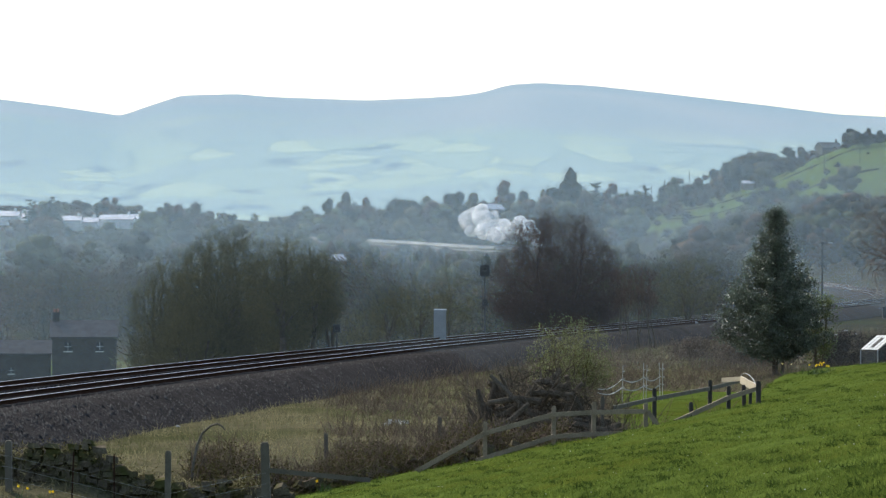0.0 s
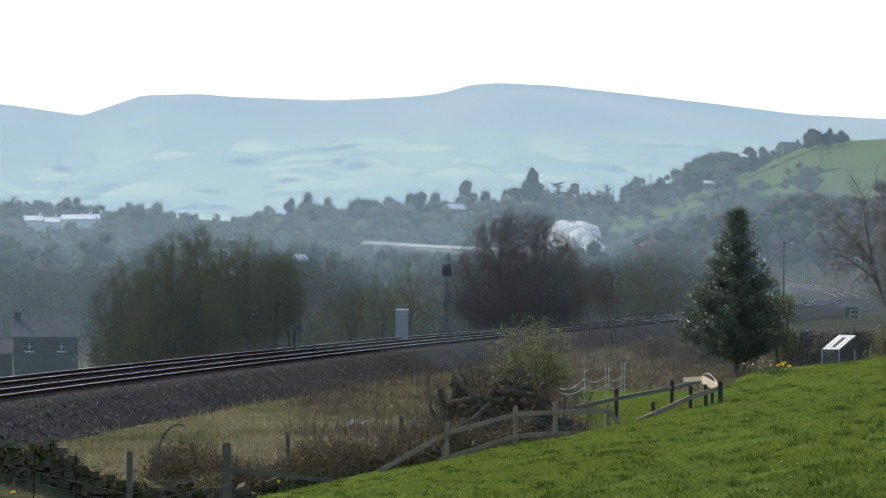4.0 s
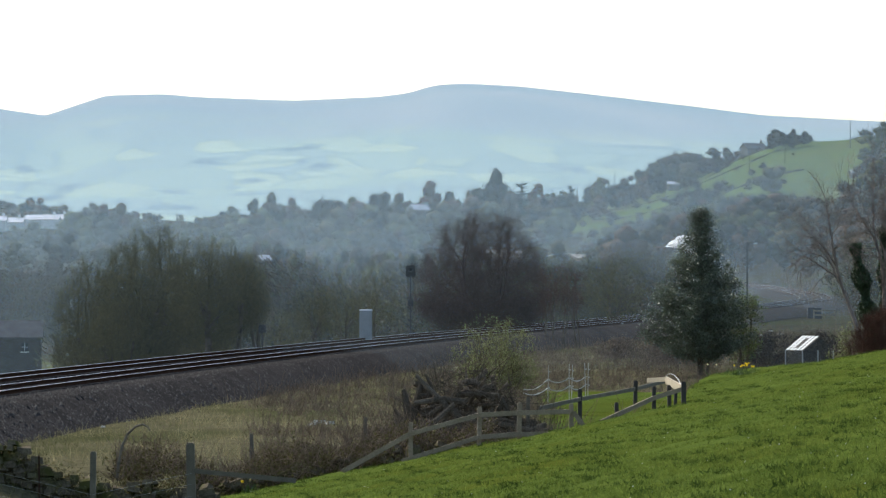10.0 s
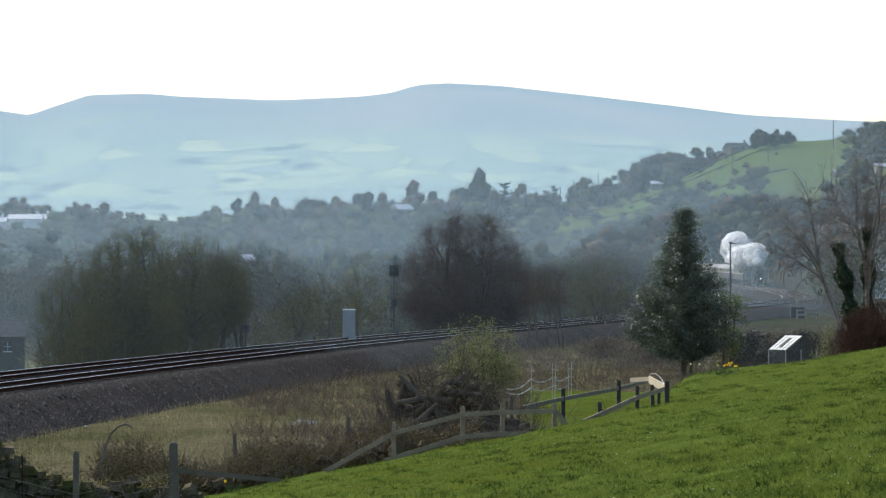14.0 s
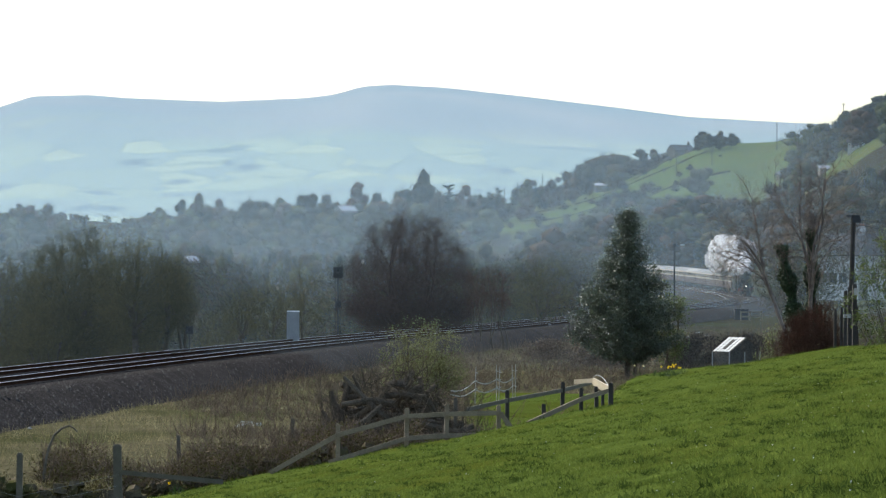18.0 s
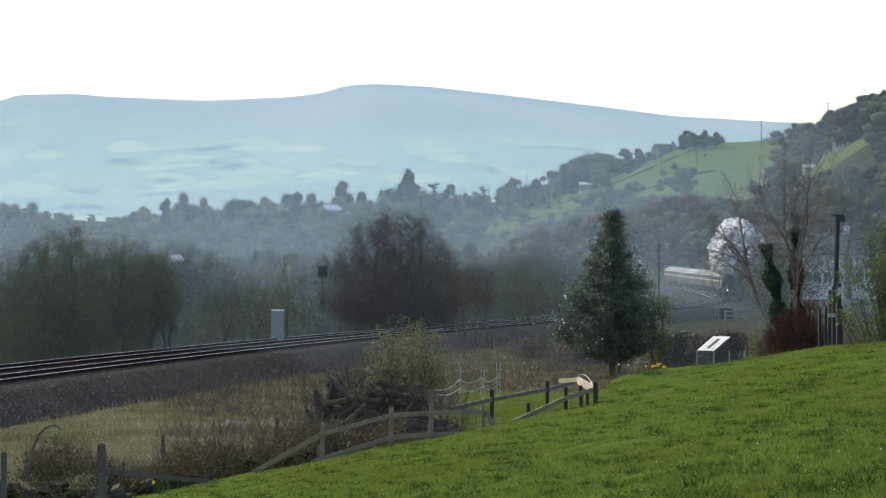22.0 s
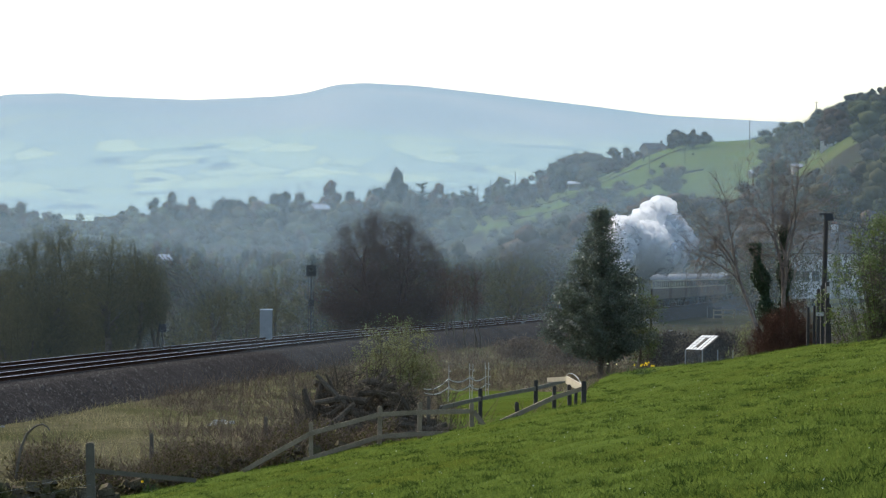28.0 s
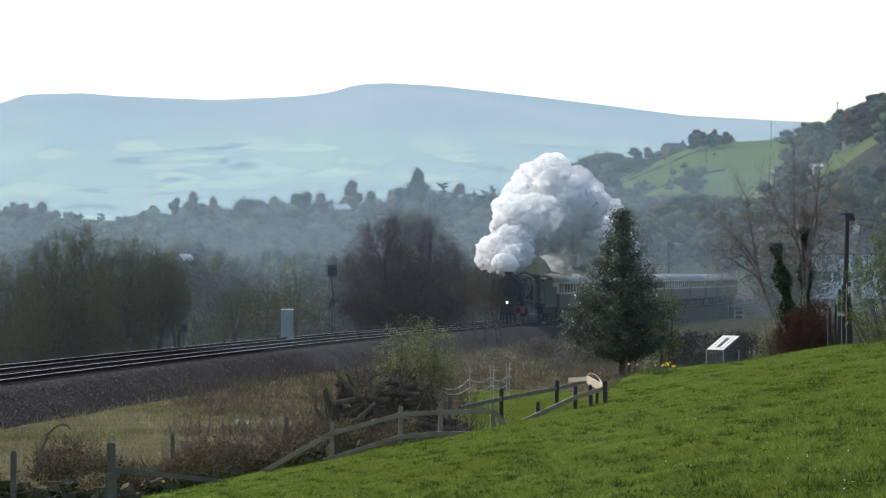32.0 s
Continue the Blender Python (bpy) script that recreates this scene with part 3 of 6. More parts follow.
S_NEAR, S_FAR = 60.0, 1360.0
TRACKS = (-1.72, 1.72)
bed = part("ballast_bed", mesh_np("ballast_bed", *sweep([(-6.6, -1.5), (-4.3, -0.22), (-3.6, -0.16), (-0.3, -0.2), (0.3, -0.2), (3.6, -0.16), (4.3, -0.22), (5.9, -1.22)], S_NEAR, S_FAR, 2.0)), "ballast")
tagged(bed, "dark grey crushed-stone ballast bed with sloping shoulders", "ballast", kind="structure")
track = thing("railway_track", pose(0, 0, 0), "double railway track with shiny worn steel rails curving along the valley", "railway track", kind="structure")
for off in TRACKS:
    for side in (-0.7525, 0.7525):
        o = off + side
        rail = part("rail", mesh_np("rail", *sweep([(o - 0.07, -0.159), (o + 0.07, -0.159), (o + 0.012, -0.13), (o + 0.012, -0.045), (o + 0.036, -0.035), (o + 0.036, -0.012), (o - 0.036, -0.012), (o - 0.036, -0.035), (o - 0.012, -0.045), (o - 0.012, -0.13)], S_NEAR, S_FAR, 2.0, True)), "rail_web", track)
        part("rail_head", mesh_np("rail_head", *sweep([(o - 0.036, -0.006), (o - 0.032, 0.0), (o + 0.032, 0.0), (o + 0.036, -0.006)], S_NEAR, S_FAR, 2.0)), "rail_top", rail, "bright worn running surface")


def make_sleepers():
    g = Geo()
    for off in TRACKS:
        for k, s in enumerate(np.arange(S_NEAR + 10, 560, 0.65)):
            p, heading = on_line(s, off)
            g.box((p.x, p.y, p.z - 0.2 + rng.uniform(-0.01, 0.01)), (0.26, 2.5, 0.13), heading + rng.uniform(-0.6, 0.6), taper=0.93)
    part("sleepers", g, "sleeper", track, "weathered grey concrete sleepers")["kind"] = "stuff"


make_sleepers()


def make_stones():
    """Loose stones on the near shoulder of the bed."""
    n = 62000
    s = 150 + 250 * rng.random(n) ** 1.3
    o = rng.uniform(3.2, 6.1, n)
    far = rng.random(n) < 0.2
    o = np.where(far, rng.uniform(-1, 1, n), o)
    h = np.interp(o, [-1, 3.6, 4.3, 5.9, 6.2], [-0.2, -0.16, -0.22, -1.22, -1.25]) + 0.012
    c = np.stack([np.interp(s, LINE_S, LINE_P[:, 0]) + np.interp(s, LINE_S, LINE_N[:, 0]) * o, np.interp(s, LINE_S, LINE_P[:, 1]) + np.interp(s, LINE_S, LINE_N[:, 1]) * o, h], -1)
    size = rng.uniform(0.045, 0.11, n) * (1 + 0.5 * (rng.random(n) < 0.1))
    base = np.array([(1, 0, -0.5), (-0.5, 0.87, -0.5), (-0.5, -0.87, -0.5), (0.1, 0.1, 0.9)])
    q = base[None] * size[:, None, None] * rng.uniform(0.6, 1.3, (n, 4, 3))
    f = np.array([(0, 2, 1), (0, 1, 3), (1, 2, 3), (2, 0, 3)])
    ob = part("ballast_stones", mesh_np("ballast_stones", (c[:, None] + q).reshape(-1, 3), (np.arange(n)[:, None, None] * 4 + f).reshape(-1, 3)), "ballast_stone")
    tagged(ob, "loose angular grey ballast stones on the track shoulder", "ballast stones", kind="stuff")


make_stones()


# ---------------------------------------------------------------- plants
def prisms(segs, sides=3):
    """Tapered bars for rows of x0 y0 z0 x1 y1 z1 r0 r1."""
    s = np.asarray(segs, float)
    a, b, r0, r1 = s[:, :3], s[:, 3:6], s[:, 6], s[:, 7]
    way = b - a
    way /= np.maximum(np.linalg.norm(way, axis=1), 1e-6)[:, None]
    ref = np.where(np.abs(way[:, 2:3]) > 0.9, np.array([[1.0, 0, 0]]), np.array([[0, 0, 1.0]]))
    e = np.cross(way, ref)
    e /= np.linalg.norm(e, axis=1)[:, None]
    f = np.cross(way, e)
    t = np.arange(sides) * 2 * math.pi / sides
    ring = e[:, None] * np.cos(t)[None, :, None] + f[:, None] * np.sin(t)[None, :, None]
    v = np.concatenate([a[:, None] + ring * r0[:, None, None], b[:, None] + ring * r1[:, None, None]], 1)
    i = np.arange(sides)
    j = (i + 1) % sides
    q = np.stack([i, j, j + sides, i + sides], -1)
    return v.reshape(-1, 3), (np.arange(len(s))[:, None, None] * 2 * sides + q).reshape(-1, 4)


def unit(v):
    return v / np.maximum(np.linalg.norm(v, axis=-1), 1e-9)[..., None]


def crown_targets(r, n, height, width, low, middle, lean, lobes, hollow, bumps=(0.8, 1.06)):
    """Chance places in an uneven egg-shaped crown, more of them near its skin."""
    way = unit(r.normal(0, 1, (n, 3)))
    knob = unit(r.normal(0, 1, (lobes, 3)))
    bulge = r.uniform(*bumps, lobes)[np.argmax(way @ knob.T, axis=1)]
    far = r.random(n) ** hollow * bulge
    p = way * far[:, None]
    z = middle * height + p[:, 2] * np.where(p[:, 2] > 0, (1 - middle) * height, (middle - low) * height)
    return np.stack([p[:, 0] * width / 2 + lean[0] * height, p[:, 1] * width / 2 + lean[1] * height, z], -1)


def grow(seed, height, width, n=900, low=0.08, middle=0.42, stems=1, twig=0.007, twigs=4, twig_len=0.55, lean=(0.0, 0.0), trunk=0.16, power=0.45, lobes=22, hollow=0.42, droop=0.0, foot=0.06, girth=1.0, wiggle=0.06, hold=0.5, bumps=(0.8, 1.06)):
    """A leafless tree: every bough forks towards the shares of the crown that it feeds. Gives (limb rows by stem, twig rows, twig tips)."""
    r = np.random.default_rng(seed)
    goal = crown_targets(r, n, height, width, low, middle, lean, lobes, hollow, bumps)
    ang = np.arctan2(goal[:, 1], goal[:, 0]) + r.normal(0, 0.35, n)
    which = ((ang + math.pi) / (2 * math.pi) * stems).astype(int) % stems
    thick, crown, tips, tip_way = [], [], [], []
    for k in range(stems):
        rows = []
        a = (k + 0.5) / stems * 2 * math.pi - math.pi
        out = foot * width * (stems > 1)
        root = np.array([math.cos(a) * out, math.sin(a) * out, -0.3])
        mine = np.flatnonzero(which == k)
        if not len(mine):
            continue
        aim = unit(goal[mine].mean(0) - root + np.array([0, 0, 0.3 * height]))
        stack = [(root, aim, mine, 0)]
        while stack:
            p, d, idx, level = stack.pop()
            m = len(idx)
            rad = twig * m ** power * girth if m > 1 else twig
            if m <= 2:
                for i in idx:
                    bend = (p + goal[i]) / 2 + d * 0.12 * np.linalg.norm(goal[i] - p) + r.normal(0, 0.03, 3) * height * 0.2
                    crown.append(np.r_[p, bend, rad, twig])
                    crown.append(np.r_[bend, goal[i], twig, twig * 0.6])
                    tips.append(goal[i])
                    tip_way.append(unit(goal[i] - bend))
                continue
            to = goal[idx].mean(0) - p
            L = np.linalg.norm(to)
            d = unit(d * hold + to / max(L, 1e-6) * (1 - hold))
            step = max(L * r.uniform(0.2, 0.36), 0.02 * height) if level else trunk * height * r.uniform(0.85, 1.2) / max(d[2], 0.4)
            mid = p + d * step * 0.5 + r.normal(0, wiggle, 3) * step
            q = p + d * step + r.normal(0, wiggle, 3) * step
            end = rad * 0.86
            for row in (np.r_[p, mid, rad * (1.25 if level == 0 else 1), (rad + end) / 2], np.r_[mid, q, (rad + end) / 2, end]):
                (rows if level < 5 and m > n * 0.02 else crown).append(row)
            way = unit(goal[idx] - q)
            pair = r.integers(0, m, (5, 2))
            i, j = pair[np.argmin((way[pair[:, 0]] * way[pair[:, 1]]).sum(1))]
            left = way @ way[i] + r.uniform(-0.06, 0.06) > way @ way[j]
            if left.all() or not left.any():
                left = np.arange(m) % 2 == 0
            stack.append((q, d, idx[left], level + 1))
            stack.append((q, d, idx[~left], level + 1))
        thick.append(np.array(rows))
    tips, tip_way = np.array(tips), np.array(tip_way)
    i = np.repeat(np.arange(len(tips)), twigs)
    back = tips[i] - tip_way[i] * (r.random(len(i)) * twig_len * 1.4)[:, None]
    out = unit(tip_way[i] + r.normal(0, 0.55, back.shape) + np.array([0, 0, 0.25 - droop])) * (twig_len * r.uniform(0.35, 1.2, len(i)))[:, None]
    fine = np.c_[back, back + out, np.full(len(i), twig * 0.7), np.full(len(i), twig * 0.35)]
    return thick, np.concatenate([np.array(crown), fine]), back + out


def blades(centres, length, width, r, up=0.6):
    """One thin triangle at each place, in a chance direction."""
    n = len(centres)
    way = r.normal(0, 1, (n, 3))
    way[:, 2] = np.abs(way[:, 2]) * up + 0.15
    way /= np.linalg.norm(way, axis=1)[:, None]
    side = np.cross(way, r.normal(0, 1, (n, 3)))
    side /= np.linalg.norm(side, axis=1)[:, None]
    L = (length * r.uniform(0.6, 1.4, n))[:, None]
    W = (width * r.uniform(0.6, 1.4, n))[:, None]
    v = np.stack([centres - side * W / 2, centres + side * W / 2, centres + way * L], 1)
    return v.reshape(-1, 3), np.arange(n * 3).reshape(-1, 3)


def leaves(centres, size, r):
    """A folded four-sided leaf at each place."""
    n = len(centres)
    a = r.normal(0, 1, (n, 3))
    a /= np.linalg.norm(a, axis=1)[:, None]
    b = np.cross(a, r.normal(0, 1, (n, 3)))
    b /= np.linalg.norm(b, axis=1)[:, None]
    s = (size * r.uniform(0.6, 1.4, n))[:, None]
    c = np.cross(a, b)
    v = np.stack([centres - a * s, centres + b * s * 0.5 + c * s * 0.15, centres + a * s, centres - b * s * 0.5 + c * s * 0.15], 1)
    return v.reshape(-1, 3), np.arange(n * 4).reshape(-1, 4)


def bare_tree(name, at, seed, height, width, label, bark="bark", colour="twig_olive", group="", leaf=None, leaf_n=0, leaf_size=0.05, rz=0.0, **shape_args):
    trunk, twig, tips = grow(seed, height, width, **shape_args)
    t = thing(name, pose(*at, 0, 0, rz), label, "tree" if "tree" in name else "shrub", group)
    for limb in trunk:
        part("trunk", mesh_np("trunk", *prisms(limb, 6)), bark, t)
    part("crown", mesh_np("crown", *prisms(twig, 3)), colour, t)
    if leaf:
        r = np.random.default_rng(seed + 5)
        c = tips[r.integers(0, len(tips), leaf_n)] + r.normal(0, 0.1, (leaf_n, 3))
        part("foliage", mesh_np("foliage", *leaves(c, leaf_size, r)), leaf, t)
    return t


def place(px, dist, dz=0.0):
    """The ground under a column of the first view at a distance."""
    u = bearing(px)
    y = dist / math.sqrt(1 + u * u)
    x = u * y
    return (x, y, float(ground_z(np.array([x]), np.array([y]))[0]) + dz)


def high(row, dist):
    """The height over the ground level 0 that a row of the level first view has at a distance."""
    return E + (487 - row) / F * dist


def rise_to(row, dist, at):
    return high(row, dist) - at[2]


def hero(name, px, dist, top, width_px, seed, label, **kw):
    at = place(px, dist)
    return bare_tree(name, at, seed, rise_to(top, dist, at), width_px / F * dist, label, **kw)


BEYOND = "leafless trees beyond the track"
hero("bare_tree", 395, 196, 392, 232, 11, "wide leafless tree with olive-grey twigs beyond the track", n=3400, stems=2, middle=0.48, low=0.04, twig=0.0085, trunk=0.2, lobes=30, group=BEYOND)
hero("bare_tree", 292, 201, 447, 165, 13, "low bushy leafless tree with olive-brown twigs", n=2200, stems=3, middle=0.4, low=0.0, twig=0.008, trunk=0.08, group=BEYOND)
hero("bare_tree", 350, 193, 505, 200, 23, "low rounded thicket of dense olive twigs", n=1800, stems=5, twig=0.008, middle=0.35, low=0.0, trunk=0.05, group=BEYOND)
hero("bare_tree", 520, 190, 412, 200, 12, "leaning leafless tree with dark forked trunks beyond the track", n=2300, stems=3, middle=0.52, low=0.1, twig=0.008, lean=(-0.03, 0), trunk=0.26, foot=0.16, girth=1.15, group=BEYOND)
hero("bare_tree", 592, 192, 436, 90, 27, "leafless tree with dark bent trunks beyond the track", n=600, stems=2, middle=0.58, low=0.25, lean=(-0.08, 0), trunk=0.34, foot=0.18, girth=1.25, group=BEYOND)
hero("bare_tree", 470, 205, 520, 190, 24, "low leafless thicket with tangled dark twigs", n=1000, stems=5, middle=0.4, low=0.0, trunk=0.06, group=BEYOND)
hero("bare_tree", 985, 268, 361, 262, 14, "broad domed leafless tree with fine reddish-brown twigs", n=5600, stems=4, middle=0.33, low=0.0, colour="twig_red", bark="twig_red", twig_len=1.0, twigs=5, twig=0.0075, trunk=0.08, lobes=60, hollow=0.36, foot=0.05, wiggle=0.02, hold=0.56, power=0.45, bumps=(0.9, 1.02), group=BEYOND)
hero("bare_tree", 690, 215, 488, 100, 15, "thin crooked leafless tree beyond the track", n=340, stems=2, middle=0.55, low=0.2, trunk=0.3, girth=1.2, wiggle=0.11, group=BEYOND)
hero("bare_tree", 745, 250, 470, 130, 28, "thin spreading leafless tree behind the cabinet", n=480, stems=2, middle=0.55, low=0.2, trunk=0.28, wiggle=0.1, group=BEYOND)
hero("bare_tree", 800, 262, 436, 110, 16, "tall thin leafless tree behind the signal", n=480, middle=0.55, low=0.25, trunk=0.3, group=BEYOND)
hero("bare_tree", 640, 240, 524, 120, 25, "low leafless tree beyond the track", n=500, stems=3, middle=0.4, low=0.02, trunk=0.1, group=BEYOND)
hero("bare_tree", 1125, 240, 452, 112, 17, "tall thin shrub of reddish bare stems", n=620, stems=9, middle=0.6, low=0.25, colour="twig_rust", twigs=3, trunk=0.28, foot=0.3, hold=0.75, group="bare shrubs")
hero("bare_tree", 1215, 300, 440, 150, 26, "leafless tree with grey-brown twigs beside the line", n=900, stems=2, middle=0.45, low=0.03, group=BEYOND)
hero("bare_tree", 1085, 320, 470, 150, 29, "low leafless tree with grey twigs behind the track", n=700, stems=3, middle=0.42, low=0.02, group=BEYOND)
hero("ivy_tree", 1680, 165, 300, 195, 18, "leafless tree with a leaning ivy-clad trunk", n=520, bark="twig_grey", droop=-0.35, middle=0.66, low=0.36, lean=(-0.25, 0), colour="twig_grey", trunk=0.36, twigs=4, twig_len=0.45, twig=0.006, girth=1.05, wiggle=0.045, hold=0.62, hollow=0.6, group="ivy-clad trees")
hero("ivy_tree", 1700, 168, 206, 262, 19, "tall leafless tree with ivy on its trunk", n=1000, bark="twig_grey", droop=-0.35, middle=0.62, low=0.28, colour="twig_grey", trunk=0.27, twigs=4, twig_len=0.5, twig=0.006, girth=1.0, wiggle=0.04, hold=0.62, hollow=0.6, group="ivy-clad trees")


def blob_points(n, r, shape):
    """Chance places in a crown; shape gives the half width at a height from 0 to 1."""
    out = []
    while len(out) < n:
        h = r.random()
        w = shape(h)
        a, q = r.uniform(0, 6.28), math.sqrt(r.random())
        lump = 0.8 + 0.25 * math.sin(3 * a + 9 * h) + 0.15 * math.sin(5 * a - 14 * h)
        if r.random() < w * 1.4:
            out.append((math.cos(a) * q * w * lump, math.sin(a) * q * w * lump, h))
    return np.array(out)


def holly_tree(at, height, width):
    t = thing("holly_tree", pose(*at), "dark glossy evergreen holly tree with a pointed crown", "tree")
    r = np.random.default_rng(41)
    g = Geo()
    g.tube((0, 0, -0.3), (0.05, 0, height * 0.95), 0.16, 0.02, 8)
    g.tube((0.35, 0.1, -0.3), (0.5, 0.2, height * 0.5), 0.09, 0.03, 7)
    part("trunk", g, "bark", t)
    bars, clumps = [], []
    for k in range(150):
        h = 0.12 + 0.86 * (k + r.random()) / 150
        w = width / 2 * float(np.interp(h, [0.1, 0.16, 0.3, 0.45, 0.58, 0.7, 0.78, 0.9, 1.0], [0.5, 0.86, 1.0, 0.84, 0.62, 0.42, 0.3, 0.2, 0.04])) * r.uniform(0.62, 1.12)
        a = k * 2.4 + r.uniform(-0.5, 0.5)
        tip = np.array([math.cos(a) * w, math.sin(a) * w, h * height + 0.22 * w * r.uniform(-0.6, 1.2)])
        root = np.array([0.04, 0, max(h * height - 0.45 * w, 0.5)])
        bars.append(np.r_[root, tip, 0.022, 0.006])
        for f in np.linspace(0.35, 1.0, max(int(w / 0.24), 2)):
            clumps.append(np.r_[root + (tip - root) * f + r.normal(0, 0.08, 3), 0.13 + 0.09 * r.random()])
    clumps = np.array(clumps)
    pick = r.integers(0, len(clumps), 52000)
    leafs = clumps[pick, :3] + r.normal(0, 1, (52000, 3)) * clumps[pick, 3:] * np.array([1, 1, 0.75])
    part("crown", mesh_np("crown", *leaves(leafs, 0.055, r)), "holly", t)
    part("bough", mesh_np("bough", *prisms(bars)), "bark", t)
    return t


at = place(1372, 176)
holly_tree(at, rise_to(366, 176, at), 206 / F * 176)
hero("olive_shrub", 1448, 181, 476, 70, 57, "olive-green leafy shrub beside the holly", n=260, low=0.05, stems=3, twigs=4, twig_len=0.3, leaf="gorse", leaf_n=3200, leaf_size=0.05, group="bare shrubs")


def ivy_on(px0, px1, dist, row0, row1, seed, width):
    """Ivy that clothes a trunk."""
    r = np.random.default_rng(seed)
    n = 8000
    f = r.random(n)
    x = (bearing(px0) * (1 - f) + bearing(px1) * f) * dist
    z = high(row0, dist) * (1 - f) + high(row1, dist) * f
    w = width * (1 - 0.45 * f) * (0.75 + 0.35 * np.sin(f * 17 + seed))
    a, q = r.uniform(0, 6.28, n), np.sqrt(r.random(n))
    c = np.stack([x + np.cos(a) * q * w, dist + np.sin(a) * q * w + 0 * f, z], -1)
    base = np.array([c[:, 0].mean(), dist, c[:, 2].min()])
    t = thing("ivy", pose(*base), "dark green ivy climbing a bare trunk", "ivy", "ivy on trunks")
    part("foliage", mesh_np("foliage", *leaves(c - base, 0.065, r)), "ivy", t)


ivy_on(1682, 1645, 164, 606, 430, 3, 0.62)
ivy_on(1701, 1699, 167, 606, 400, 4, 0.5)


def leafy_bush(name, px, dist, top, width_px, seed, label, leaf, n, size, bark="bark", group="", low=0.0, base_dz=0.0):
    at = place(px, dist, base_dz)
    h, w = rise_to(top, dist, at), width_px / F * dist
    r = np.random.default_rng(seed)
    t = thing(name, pose(*at), label, "shrub", group)
    c = blob_points(max(n // 30, 60), r, lambda q: float(np.interp(q, [0, 0.15, 0.6, 0.85, 1], [0.6 - low, 0.9 - low * 0.5, 1.0, 0.85, 0.3])))
    c = c * np.array([w / 2, w / 2, h])
    part("stem", mesh_np("stem", *prisms(np.c_[c * np.array([0.15, 0.15, 0.0]), c, np.full(len(c), 0.018), np.full(len(c), 0.005)])), bark, t)
    q = c[r.integers(0, len(c), n)] + r.normal(0, 0.13, (n, 3))
    q[:, 2] = np.maximum(q[:, 2], 0.02)
    part("foliage", mesh_np("foliage", *leaves(q, size, r)), leaf, t)
    return t


hero("budding_shrub", 1012, 136, 556, 178, 51, "shrub with yellow-green young leaves on thin stems", n=620, low=0.05, stems=6, twigs=4, twig_len=0.28, twig=0.004, trunk=0.14, leaf="young_leaf", leaf_n=10500, leaf_size=0.034, group="bare shrubs")
hero("rust_shrub", 1700, 148, 514, 150, 52, "dense rusty-brown leafless shrub with arching twigs", n=4200, middle=0.3, low=0.0, stems=7, colour="twig_rust", bark="twig_rust", twigs=5, twig_len=0.34, twig=0.006, trunk=0.05, foot=0.22, droop=0.35, hollow=0.36, group="shrubs along the field")
leafy_bush("variegated_shrub", 1632, 149, 580, 50, 53, "small pale green variegated shrub", "young_leaf", 1800, 0.04, group="shrubs along the field")
leafy_bush("gorse_bush", 1890, 128, 380, 230, 54, "tall yellow-green shrub at the field edge", "gorse", 19000, 0.05, group="shrubs along the field")
hero("bare_tree", 1985, 120, 245, 400, 20, "leafless tree with dark twisted branches reaching over the field edge", n=260, middle=0.55, low=0.2, colour="bark", twigs=2, wiggle=0.12, twig_len=0.7, girth=0.8, group="bare shrubs")
leafy_bush("rust_shrub", 1320, 200, 607, 150, 55, "low rusty-brown bramble thicket", "bramble", 5000, 0.05, group="bramble thickets")
leafy_bush("rust_shrub", 1230, 215, 600, 120, 56, "low brown bramble thicket", "bramble", 4000, 0.05, group="bramble thickets")


for px, dist, top, wide, seed in ((1470, 192, 600, 90, 61), (1500, 186, 590, 100, 62), (1555, 190, 596, 110, 63), (1590, 184, 588, 90, 64)):
    leafy_bush("bramble_thicket", px, dist, top, wide, seed, "low dark bramble thicket behind the greenhouse", "dark_bramble", 4200, 0.05, group="bramble thickets")


